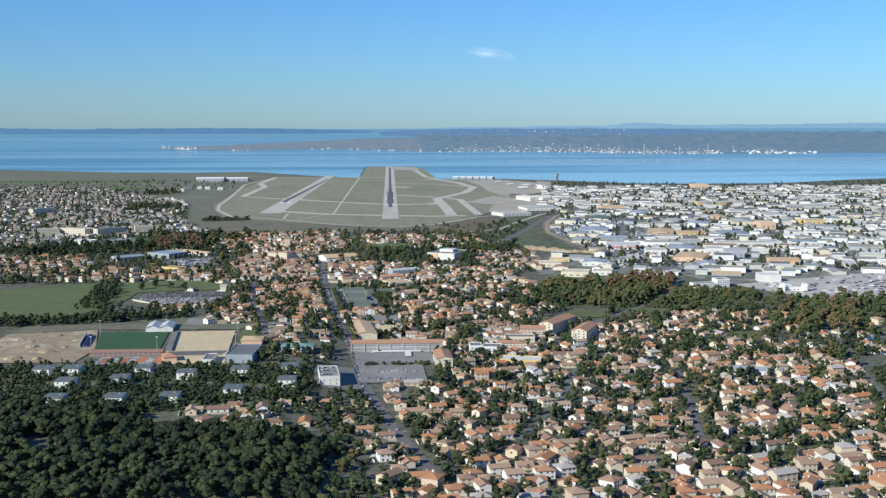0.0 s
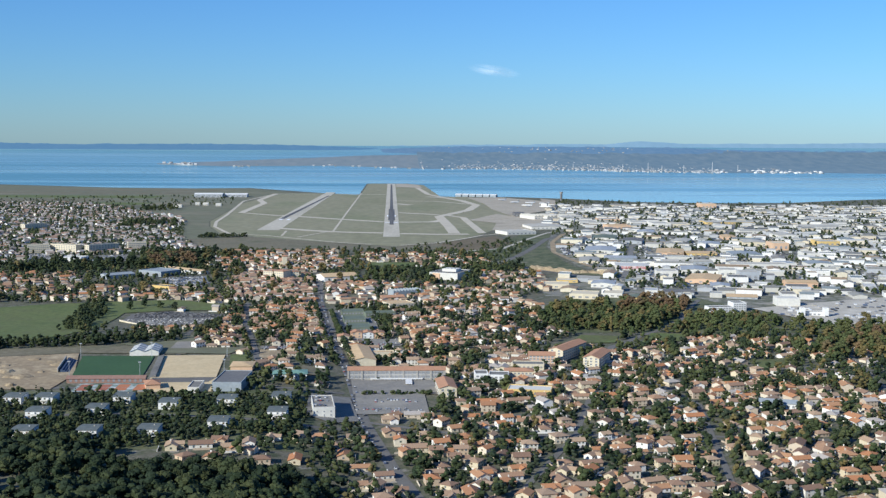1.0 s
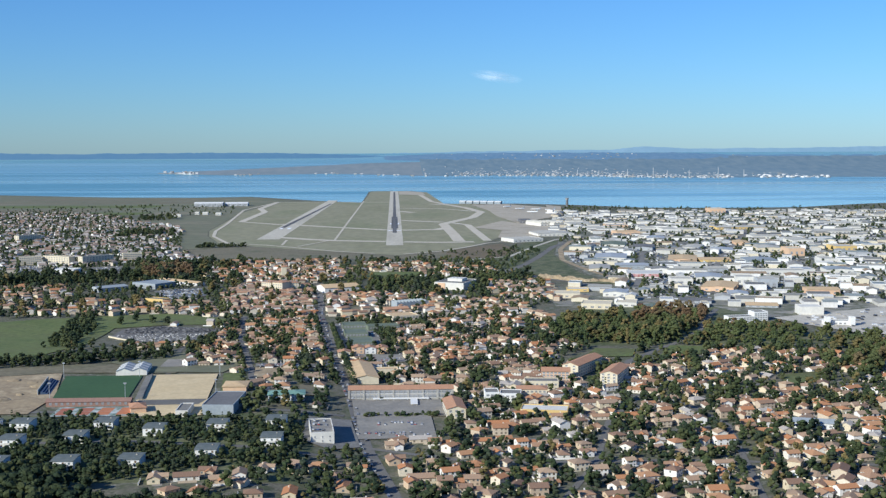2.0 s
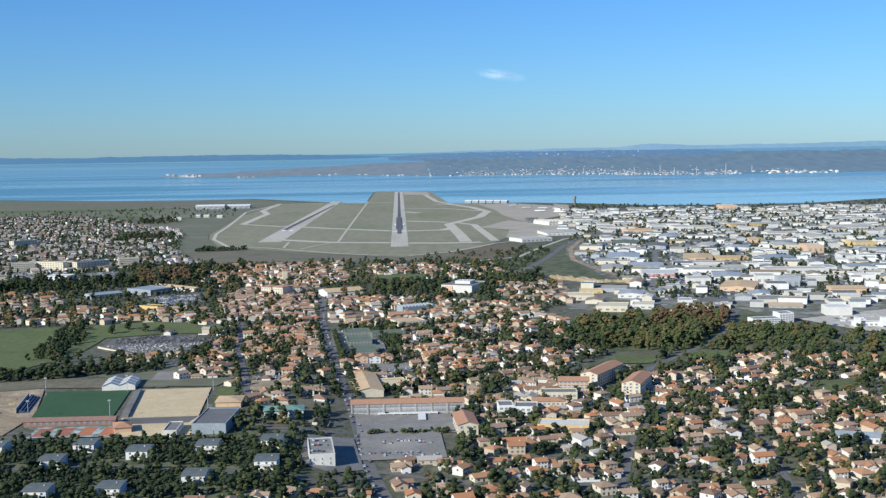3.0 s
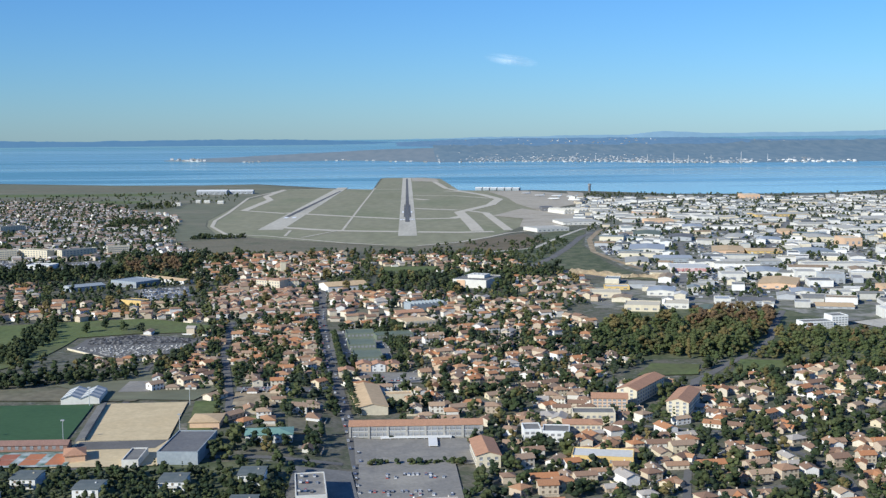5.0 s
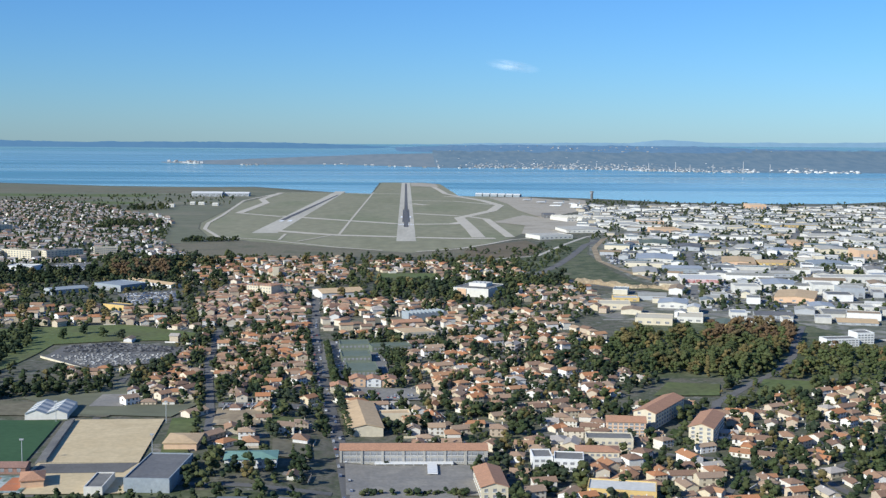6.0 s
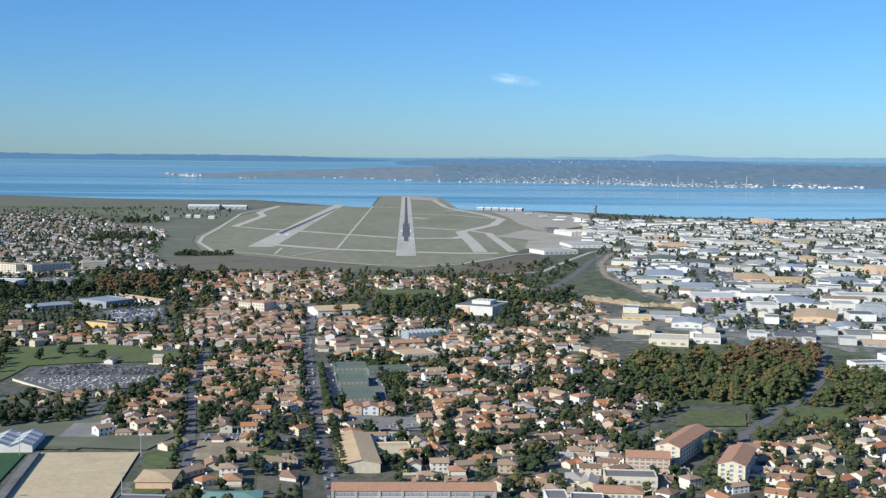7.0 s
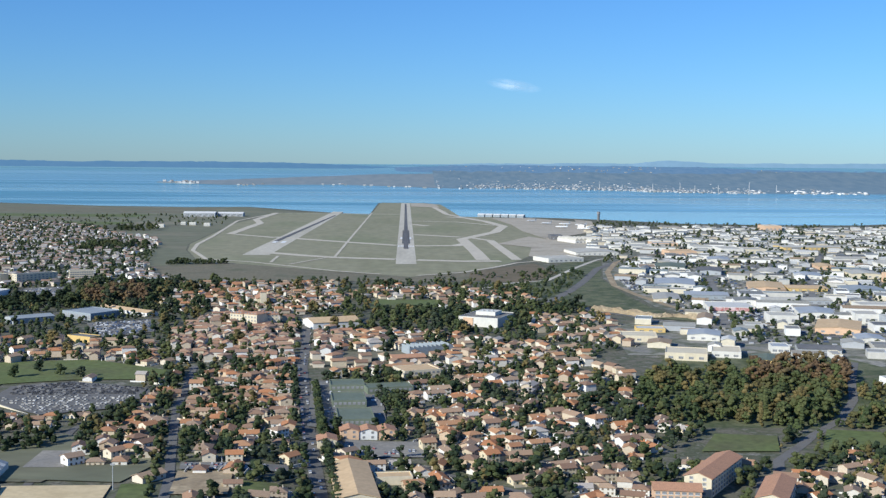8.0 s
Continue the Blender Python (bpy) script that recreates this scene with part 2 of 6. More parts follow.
# Far land emits a bluish tone that stands in for distance haze.
def backdrop_mat(name, a, b, haze_glow, scale, stretch):
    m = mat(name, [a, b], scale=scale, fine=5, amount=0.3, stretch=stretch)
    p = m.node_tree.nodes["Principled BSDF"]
    p.inputs["Emission Color"].default_value, p.inputs["Emission Strength"].default_value = (*haze_glow, 1), 1.0
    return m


# Last colour of each: haze painted in as emission, no lamp.
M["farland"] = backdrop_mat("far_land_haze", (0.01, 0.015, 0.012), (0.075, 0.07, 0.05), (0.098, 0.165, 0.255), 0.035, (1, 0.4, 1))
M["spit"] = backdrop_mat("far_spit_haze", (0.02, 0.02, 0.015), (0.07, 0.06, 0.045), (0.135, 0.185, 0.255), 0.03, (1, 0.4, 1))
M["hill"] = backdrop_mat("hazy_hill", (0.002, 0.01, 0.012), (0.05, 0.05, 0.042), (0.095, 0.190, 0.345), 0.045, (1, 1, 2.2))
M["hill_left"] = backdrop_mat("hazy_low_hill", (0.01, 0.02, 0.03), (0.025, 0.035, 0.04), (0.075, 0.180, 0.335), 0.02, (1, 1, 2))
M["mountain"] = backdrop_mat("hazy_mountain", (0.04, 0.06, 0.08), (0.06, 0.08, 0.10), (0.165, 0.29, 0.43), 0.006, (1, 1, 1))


def water_mat():
    m = bpy.data.materials.new("lagoon_water")
    m.use_nodes = True
    n, l = m.node_tree.nodes, m.node_tree.links
    p = n["Principled BSDF"]
    p.inputs["IOR"].default_value = 1.33
    p.inputs["Specular IOR Level"].default_value = 0.35
    tc, mp = n.new("ShaderNodeTexCoord"), n.new("ShaderNodeMapping")
    mp.inputs["Scale"].default_value = (0.0006, 0.0030, 1)
    l.new(tc.outputs["Object"], mp.inputs[0])
    streak = n.new("ShaderNodeTexNoise")
    streak.inputs["Scale"].default_value, streak.inputs["Detail"].default_value = 1.0, 4
    l.new(mp.outputs[0], streak.inputs["Vector"])
    ramp = n.new("ShaderNodeValToRGB")
    ramp.color_ramp.elements[0].position, ramp.color_ramp.elements[1].position = 0.42, 0.58
    ramp.color_ramp.elements[0].color, ramp.color_ramp.elements[1].color = (0.13, 0.295, 0.35, 1), (0.29, 0.46, 0.48, 1)
    l.new(streak.outputs["Fac"], ramp.inputs[0])
    l.new(ramp.outputs[0], p.inputs["Base Color"])
    rr = n.new("ShaderNodeMapRange")
    rr.inputs["From Min"].default_value, rr.inputs["From Max"].default_value = 0.42, 0.58
    rr.inputs["To Min"].default_value, rr.inputs["To Max"].default_value = 0.32, 0.12
    l.new(streak.outputs["Fac"], rr.inputs["Value"])
    l.new(rr.outputs[0], p.inputs["Roughness"])
    wave, b = n.new("ShaderNodeTexNoise"), n.new("ShaderNodeBump")
    wave.inputs["Scale"].default_value, wave.inputs["Detail"].default_value = 0.35, 4
    l.new(tc.outputs["Object"], wave.inputs["Vector"])
    b.inputs["Strength"].default_value, b.inputs["Distance"].default_value = 0.18, 0.25
    l.new(wave.outputs["Fac"], b.inputs["Height"])
    l.new(b.outputs[0], p.inputs["Normal"])
    return m


M["water"] = water_mat()


# ---------------------------------------------------------------- mesh helpers
def mesh(name, verts, faces, mats, index=None):
    me = bpy.data.meshes.new(name)
    me.from_pydata([tuple(v) for v in verts], [], [tuple(f) for f in faces])
    for m in (mats if isinstance(mats, (list, tuple)) else [mats]):
        me.materials.append(m)
    if index is not None:
        me.polygons.foreach_set("material_index", index)
    me.update()
    return me


def part(name, verts, faces, material, parent, label=""):
    ob = new(name, mesh(name, verts, faces, material))
    ob.parent = parent
    return tagged(ob, label)


def thing(name, label, category, group="", kind="", at=None):
    ob = new(name)
    ob.empty_display_size = 0.5
    if at is not None:
        ob.matrix_world = at
    return tagged(ob, label, category, group, kind)


def box(x0, x1, y0, y1, z0, z1):
    v = [(x0, y0, z0), (x1, y0, z0), (x1, y1, z0), (x0, y1, z0), (x0, y0, z1), (x1, y0, z1), (x1, y1, z1), (x0, y1, z1)]
    f = [(0, 3, 2, 1), (4, 5, 6, 7), (0, 1, 5, 4), (1, 2, 6, 5), (2, 3, 7, 6), (3, 0, 4, 7)]
    return v, f


def joined(*pieces):
    v, f = [], []
    for pv, pf in pieces:
        k = len(v)
        v += list(pv)
        f += [tuple(i + k for i in q) for q in pf]
    return v, f


def slab(outline, z0, z1):
    """A flat prism over a counter-clockwise outline."""
    n = len(outline)
    v = [(x, y, z0) for x, y in outline] + [(x, y, z1) for x, y in outline]
    f = [tuple(range(n - 1, -1, -1)), tuple(range(n, 2 * n))] + [(i, (i + 1) % n, n + (i + 1) % n, n + i) for i in range(n)]
    return v, f


def cylinder(x, y, z0, z1, r0, r1, n=8):
    v = [(x + r * math.cos(6.2832 * i / n), y + r * math.sin(6.2832 * i / n), z) for z, r in ((z0, r0), (z1, r1)) for i in range(n)]
    f = [(i, (i + 1) % n, n + (i + 1) % n, n + i) for i in range(n)] + [tuple(range(n - 1, -1, -1)), tuple(range(n, 2 * n))]
    return v, f


def gable(w, d, z, rise, over=0.25, thick=0.14):
    """A gable roof with its ridge along x, over walls w by d."""
    a, b = w / 2 + over, d / 2 + over
    drop = rise * over / (d / 2)
    v = []
    for x in (-a, a):
        v += [(x, -b, z - drop), (x, 0, z + rise), (x, b, z - drop), (x, -b, z - drop + thick), (x, 0, z + rise + thick), (x, b, z - drop + thick)]
    f = [(3, 9, 10, 4), (4, 10, 11, 5), (1, 7, 6, 0), (2, 8, 7, 1), (0, 6, 9, 3), (5, 11, 8, 2), (0, 3, 4, 1), (1, 4, 5, 2), (7, 10, 9, 6), (8, 11, 10, 7)]
    return v, f


def hip(w, d, z, rise, over=0.28, thick=0.14):
    a, b = w / 2 + over, d / 2 + over
    r = max(0.15, a - b)
    lo, hi = z - 0.08, z - 0.08 + thick
    v = [(-a, -b, lo), (a, -b, lo), (a, b, lo), (-a, b, lo), (-a, -b, hi), (a, -b, hi), (a, b, hi), (-a, b, hi), (-r, 0, z + rise), (r, 0, z + rise)]
    f = [(3, 2, 1, 0), (0, 1, 5, 4), (1, 2, 6, 5), (2, 3, 7, 6), (3, 0, 4, 7), (4, 5, 9, 8), (6, 7, 8, 9), (5, 6, 9), (7, 4, 8)]
    return v, f


def gable_walls(w, d, z, rise):
    a, b = w / 2, d / 2
    v = [(-a, -b, -0.2), (a, -b, -0.2), (a, b, -0.2), (-a, b, -0.2), (-a, -b, z), (a, -b, z), (a, b, z), (-a, b, z), (-a, 0, z + rise), (a, 0, z + rise)]
    f = [(0, 1, 5, 4), (2, 3, 7, 6), (1, 2, 6, 9, 5), (3, 0, 4, 8, 7), (4, 5, 9, 8), (6, 7, 8, 9)]
    return v, f


def turned(geo, x, y, z, deg, s=1.0):
    c, t = math.cos(radians(deg)) * s, math.sin(radians(deg)) * s
    return [(x + px * c - py * t, y + px * t + py * c, z + pz * s) for px, py, pz in geo[0]], geo[1]


def inside(x, y, poly):
    hit, j = False, len(poly) - 1
    for i in range(len(poly)):
        (xi, yi), (xj, yj) = poly[i], poly[j]
        if (yi > y) != (yj > y) and x < (xj - xi) * (y - yi) / (yj - yi) + xi:
            hit = not hit
        j = i
    return hit


# what already stands where: circles in a coarse grid, roads, and kept-free outlines
CELL = 12.0
taken, lanes, keep_free = {}, [], []


def occupy(x, y, r):
    taken.setdefault((int(x // CELL), int(y // CELL)), []).append((x, y, r))


def occupy_box(x, y, w, d, deg):
    n = max(1, int(max(w, d) / min(w, d) + 0.5))
    for i in range(n):
        u = ((i + 0.5) / n - 0.5) * max(w, d)
        ux, uy = (u, 0) if w >= d else (0, u)
        c, s = math.cos(radians(deg)), math.sin(radians(deg))
        occupy(x + ux * c - uy * s, y + ux * s + uy * c, min(w, d) * 0.62)


def free(x, y, r, roads=True, zones=True):
    i, j = int(x // CELL), int(y // CELL)
    for a in range(i - 3, i + 4):
        for b in range(j - 3, j + 4):
            for px, py, pr in taken.get((a, b), ()):
                if (px - x) ** 2 + (py - y) ** 2 < (pr + r) ** 2:
                    return False
    if roads:
        for x0, y0, x1, y1, h in lanes:
            dx, dy = x1 - x0, y1 - y0
            t = min(1, max(0, ((x - x0) * dx + (y - y0) * dy) / (dx * dx + dy * dy)))
            if (x0 + t * dx - x) ** 2 + (y0 + t * dy - y) ** 2 < (h + r) ** 2:
                return False
    if zones:
        for poly in keep_free:
            if inside(x, y, poly):
                return False
    return True


# ---------------------------------------------------------------- ground, water and the far shore
def sheet_z(y):
    """The lagoon's surface; it climbs to the far horizon."""
    return -0.6 if y < 3300 else -0.6 + 63.0 * ((y - 3300) / 1390) ** 3.5


LAND = [(-2600, -900), (2600, -900), (2600, 3000), (1500, 2560), (856, 2221), (698, 2115), (579, 2105), (431, 2129), (324, 2238), (220, 2305),
        (116, 2306), (85, 2320), (72, 2394), (64, 2886), (30, 2965), (-60, 2965), (-70, 2940), (-73, 2365), (-176, 2480), (-322, 2675), (-437, 2647), (-621, 2677), (-910, 2832), (-1500, 3050), (-2600, 3200)]
tagged(new("ground", mesh("ground", *slab(LAND, -2.0, 0.0), M["ground"])), "mixed garden soil, grass and gravel between the houses", "ground", kind="structure")

ys = [-900, 1500, 2000, 2600, 3300] + [3300 + 50 * i for i in range(1, 31)]
xs = [-2600 + 400 * i for i in range(14)]
V = [(x, y, sheet_z(y)) for y in ys for x in xs]
F = [(j * 14 + i, j * 14 + i + 1, (j + 1) * 14 + i + 1, (j + 1) * 14 + i) for j in range(len(ys) - 1) for i in range(13)]
lagoon = tagged(new("water", mesh("water", V, F, M["water"])), "calm blue lagoon with pale streaks of wind", "water", kind="structure")
for q in lagoon.data.polygons:
    q.use_smooth = True


def shore(name, label, front, back, lift, material, rough_h=0.0, rows=10, step=20.0):
    """Low land between two lines y = front(x) and y = back(x), resting on the lagoon's sheet."""
    (x0, x1), fy, by = front[0], front[1], back
    n = int((x1 - x0) / step)
    V = []
    for i in range(n + 1):
        x = x0 + (x1 - x0) * i / n
        for j in range(rows + 1):
            y = fy(x) + (by(x) - fy(x)) * j / rows
            h = lift * min(1, j) + rough_h * j / rows * abs(noise.noise((x * 0.01, y * 0.01, 3)))
            V.append((x, y, sheet_z(y) + h - (2 if j == 0 else 0)))
    k = rows + 1
    F = [(i * k + j, (i + 1) * k + j, (i + 1) * k + j + 1, i * k + j + 1) for i in range(n) for j in range(rows)]
    return tagged(new(name, mesh(name, V, F, material)), label, "shore", kind="structure")


def curve(points):
    def f(x):
        for (xa, ya), (xb, yb) in zip(points, points[1:]):
            if x <= xb:
                t = max(0, (x - xa) / (xb - xa))
                return ya + (yb - ya) * t
        return points[-1][1]
    return f


bank_front = curve([(90, 4075), (139, 4050), (322, 4080), (499, 4040), (673, 4000), (834, 3920), (1000, 3880), (1171, 3870), (1470, 3880), (2200, 3760)])
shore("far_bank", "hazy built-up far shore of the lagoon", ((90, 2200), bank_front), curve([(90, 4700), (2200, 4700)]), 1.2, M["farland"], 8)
spit_front = curve([(-840, 4268), (-815, 4255), (-594, 4160), (-413, 4180), (-229, 4200), (-116, 4160), (110, 4065)])
spit_back = curve([(-840, 4275), (-626, 4370), (-440, 4450), (-247, 4520), (-147, 4560), (110, 4600)])
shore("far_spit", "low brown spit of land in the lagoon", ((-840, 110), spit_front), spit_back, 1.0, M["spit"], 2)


def ridge(name, label, x0, x1, y, depth, base, top, material, seed):
    n, rows = int((x1 - x0) / 12), 8
    V = []
    for i in range(n + 1):
        x = x0 + (x1 - x0) * i / n
        for j in range(rows + 1):
            t = j / rows
            z = base + (top(x) - base) * t ** 0.8
            z += 3 * t * noise.noise((x * 0.004, seed, 0)) + 2.5 * t * noise.noise((x * 0.02, seed + j * 0.7, 1)) + 1.5 * t * noise.noise((x * 0.08, seed + j, 2))
            V.append((x, y + depth * t, z))
    k = rows + 1
    F = [(i * k + j, (i + 1) * k + j, (i + 1) * k + j + 1, i * k + j + 1) for i in range(n) for j in range(rows)]
    ob = tagged(new(name, mesh(name, V, F, material)), label, "backdrop", kind="structure")
    return ob


# The ridges' blue is haze put into their materials.
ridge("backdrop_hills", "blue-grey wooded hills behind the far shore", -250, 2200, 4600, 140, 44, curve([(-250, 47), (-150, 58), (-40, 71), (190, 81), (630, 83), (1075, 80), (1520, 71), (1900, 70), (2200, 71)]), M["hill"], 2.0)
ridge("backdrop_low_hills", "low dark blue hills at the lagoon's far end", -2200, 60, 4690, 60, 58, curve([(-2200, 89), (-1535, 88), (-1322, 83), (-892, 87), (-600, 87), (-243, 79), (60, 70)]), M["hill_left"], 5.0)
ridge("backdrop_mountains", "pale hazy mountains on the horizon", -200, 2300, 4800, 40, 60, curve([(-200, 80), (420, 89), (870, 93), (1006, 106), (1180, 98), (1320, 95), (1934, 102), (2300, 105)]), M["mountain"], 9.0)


# ---------------------------------------------------------------- roads and flat surfaces
level = [0.03]


def strip(name, label, points, width, material, category="road", z=None, kind="structure", free_lane=True):
    pts = [Vector(p) for p in points]
    V, lay = [], (z if z is not None else level[0])
    for i, p in enumerate(pts):
        d = ((pts[min(i + 1, len(pts) - 1)] - pts[max(i - 1, 0)])).normalized()
        s = Vector((-d.y, d.x)) * width / 2
        V += [(*(p + s), lay), (*(p - s), lay)]
    F = [(2 * i + 1, 2 * i + 3, 2 * i + 2, 2 * i) for i in range(len(pts) - 1)]
    if z is None:
        level[0] += 0.005
    if free_lane:
        for a, b in zip(pts, pts[1:]):
            lanes.append((a.x, a.y, b.x, b.y, width / 2))
    return tagged(new(name, mesh(name, V, F, material)), label, category, kind=kind)


def patch(name, label, outline, material, category="ground", z=None, closed=True):
    lay = z if z is not None else level[0]
    if z is None:
        level[0] += 0.005
    if closed:
        keep_free.append(outline)
    V = [(x, y, lay) for x, y in outline]
    return tagged(new(name, mesh(name, V, [tuple(range(len(V)))], material)), label, category, kind="structure")


AIRFIELD = [(-236, 2420), (-262, 2045), (-250, 1615), (-236, 1523), (-209, 1416), (-175, 1376), (-71, 1296), (-5, 1252), (62, 1330), (100, 1420), (150, 1600), (175, 1800), (145, 2290), (85, 2315), (68, 2880), (28, 2955), (-58, 2955), (-66, 2940), (-70, 2370), (-110, 2400), (-180, 2440)]
patch("ground_airfield", "dry olive grass of the airfield", AIRFIELD, M["grass"], "airfield")
patch("ground_approach", "brown-green rough meadow before the airfield", [(-190, 1200), (-60, 1215), (60, 1215), (110, 1300), (60, 1325), (-5, 1250), (-71, 1294), (-175, 1374), (-230, 1330)], M["drygrass"], "meadow", closed=False)
patch("ground_outfield", "rough olive grass outside the airfield fence", [(-420, 1870), (-345, 1700), (-290, 1560), (-290, 1420), (-240, 1330), (-180, 1374), (-209, 1414), (-238, 1523), (-252, 1615), (-264, 2045), (-300, 2000)], M["oldfield"], "meadow", closed=False)
patch("ground_fields_left", "flat dry fields near the lagoon", [(-1500, 1950), (-265, 1990), (-240, 2430), (-200, 2455), (-330, 2650), (-437, 2620), (-621, 2650), (-910, 2800), (-1500, 3020)], M["oldfield"], "field", closed=False)
for y0, y1, x0, x1, key in ((2010, 2090, -900, -430, "meadow"), (2120, 2200, -1000, -520, "drygrass"), (2240, 2330, -1000, -450, "meadow"), (2400, 2470, -900, -400, "drygrass"), (2520, 2580, -800, -380, "drygrass")):
    patch("field_strip_left", "long flat field strip near the lagoon", [(x0, y0), (x1, y0 - 20), (x1 + 20, y1 - 20), (x0, y1)], M[key], "field", closed=False)
patch("ground_cutting", "dry grassy slopes beside the motorway", [(60, 1100), (100, 1075), (148, 1100), (150, 1250), (178, 1415), (150, 1430), (112, 1310), (70, 1222)], M["scrub"], "meadow", closed=False)
patch("ground_heath", "reddish brown heath at the airfield corner", [(40, 1225), (87, 1206), (120, 1290), (110, 1385), (75, 1340), (45, 1290)], M["heath"], "heath", closed=False)
RX = -9.14
patch("runway_main", "long pale concrete runway", [(RX - 9.6, 1372), (RX + 9.6, 1372), (RX + 9.6, 2953), (RX - 9.6, 2953)], M["runway"], "runway")
patch("runway_second", "shorter pale parallel runway", [(-172, 1467), (-145, 1467), (-124, 2475), (-143, 2475)], M["runway"], "runway")
STREET = [(4, 368), (-2, 396), (-9, 427), (-20, 492), (-29, 579), (-42, 682), (-48, 741), (-57, 829), (-60, 880), (-66, 960), (-70, 1010)]
strip("road_main", "straight grey main street through the town", STREET, 4.6, M["asphalt"])
for nm, pts, wd in (
        ("road_cross", [(-230, 486), (-109, 494), (-34, 477), (-20, 482)], 3.2),
        ("road_sports", [(-175, 541), (-113, 543), (-30, 541)], 3.2),
        ("road_school", [(-26, 540), (20, 505), (60, 500), (120, 520)], 2.6),
        ("road_east", [(-20, 492), (20, 470), (90, 470), (190, 455)], 2.8),
        ("road_bend", [(85, 600), (97, 636), (104, 643), (109, 659), (121, 676), (133, 695), (152, 720), (170, 755), (184, 794), (205, 845)], 3.6),
        ("road_square", [(-42, 690), (5, 640), (60, 590), (100, 575)], 2.6),
        ("road_orchard", [(-110, 530), (-115, 620), (-122, 690), (-113, 780)], 2.6),
        ("road_lane", [(-74, 600), (-77, 624), (-96, 734), (-106, 830)], 3.0),
        ("road_hill", [(60, 470), (75, 530), (95, 570)], 2.4),
        ("road_mill", [(-45, 700), (10, 745), (60, 760), (80, 790)], 2.4),
        ("road_ring", [(-330, 1000), (-200, 1015), (-70, 1010), (20, 930), (60, 900), (100, 890)], 3.0),
        ("road_market", [(-60, 880), (-120, 870), (-240, 880), (-330, 870)], 2.6),
        ("road_villas", [(110, 560), (160, 600), (230, 590)], 2.4),
        ("road_south", [(30, 395), (60, 470)], 2.4),
        ("road_terrace", [(100, 400), (120, 520), (110, 575)], 2.4),
        ("road_ridge", [(190, 455), (215, 560), (230, 640)], 2.4)):
    strip(nm, "narrow grey town street", pts, wd, M["asphalt"])
strip("road_motorway", "grey dual carriageway bending past the airfield", [(70, 1040), (91, 1095), (111, 1150), (132, 1222), (162, 1338), (199, 1423), (244, 1495), (320, 1560)], 6.5, M["asphalt"])
strip("road_ramp", "pale slip road on an embankment", [(40, 1150), (66, 1200), (104, 1229), (143, 1343), (176, 1430), (218, 1494)], 4, M["paleyard"])
strip("road_railway", "pale railway bed in a wide curve", [(330, 900), (260, 935), (205, 975), (176, 1021), (165, 1063), (156, 1130), (151, 1191), (165, 1304), (190, 1403), (224, 1474), (300, 1560)], 5, M["dirt"])
strip("road_valley", "pale valley road under the quarry edge", [(60, 1120), (105, 1084), (108, 1035), (128, 1013), (145, 991), (175, 960)], 4, M["lot"])
for nm, pts in (("road_depot", [(178, 975), (215, 1130), (240, 1250), (330, 1400)]), ("road_works", [(150, 900), (230, 930), (330, 960), (480, 1000)]),
                ("road_trade", [(245, 1010), (300, 1180), (420, 1500), (480, 1700)]), ("road_dock", [(190, 1200), (300, 1230), (500, 1260)]), ("road_freight", [(230, 1500), (400, 1540), (600, 1560)])):
    strip(nm, "grey access road between halls", pts, 5, M["lot"])

# taxiways
for nm, pts, wd in (("taxiway_parallel", [(-79, 1436), (-76, 1800), (-70, 2440)], 2.8), ("taxiway_cross_near", [(-150, 1497), (-110, 1462), (-78, 1440), (-19, 1423)], 15),
                    ("taxiway_cross_right", [(1, 1416), (44, 1405), (81, 1410)], 15), ("taxiway_cross_mid", [(-170, 1743), (-98, 1676), (-19, 1610)], 14),
                    ("taxiway_mid_right", [(1, 1605), (46, 1611), (62, 1647)], 16), ("taxiway_far_cross", [(-235, 2402), (-128, 2401), (-18, 2380)], 9),
                    ("taxiway_left", [(-239, 2404), (-246, 2167), (-226, 2058), (-232, 1798), (-169, 1731)], 11),
                    ("taxiway_right", [(65, 1420), (64, 1521), (59, 1725), (71, 1758), (111, 1875), (134, 2019), (118, 2150), (92, 2261), (60, 2300)], 14),
                    ("taxiway_outer", [(98, 1425), (95, 1557), (92, 1700), (71, 1752)], 10),
                    ("taxiway_link", [(1, 1807), (60, 1761)], 14), ("taxiway_stub", [(0, 2055), (22, 2014)], 14), ("taxiway_link_far", [(0, 2150), (70, 2130), (125, 2040)], 9),
                    ("taxiway_head", [(2, 2930), (40, 2900), (55, 2600), (64, 2400), (95, 2240)], 10),
                    ("perimeter_road", [(-238, 2410), (-269, 2124), (-246, 1744), (-241, 1610), (-230, 1519), (-198, 1411), (-153, 1385), (-71, 1300), (-30, 1272)], 4.5),
                    ("perimeter_track", [(0, 1262), (39, 1292), (70, 1342), (95, 1391), (121, 1414), (122, 1504), (172, 1655)], 4.5),
                    ("service_track", [(-135, 1453), (-134, 1381)], 3), ("service_track_mid", [(-85, 1440), (-115, 1362)], 3)):
    strip(nm, "pale concrete taxiway across the grass", pts, wd, M["taxi"], "taxiway")
patch("apron_main", "wide pale concrete aircraft apron", [(165, 1730), (235, 1870), (262, 2160), (200, 2280), (133, 2262), (150, 2060), (150, 1900)], M["apron"], "apron")
patch("apron_terminal", "pale tan paved ground before the terminal", [(96, 1645), (147, 1784), (165, 1732), (188, 1734), (208, 1680), (171, 1489), (132, 1432), (114, 1470), (130, 1593)], M["apron"], "apron", closed=False)
patch("apron_freight", "pale tan freight apron by the lagoon", [(235, 1872), (262, 1960), (290, 2180), (270, 2240), (262, 2160)], M["apron"], "apron", closed=False)
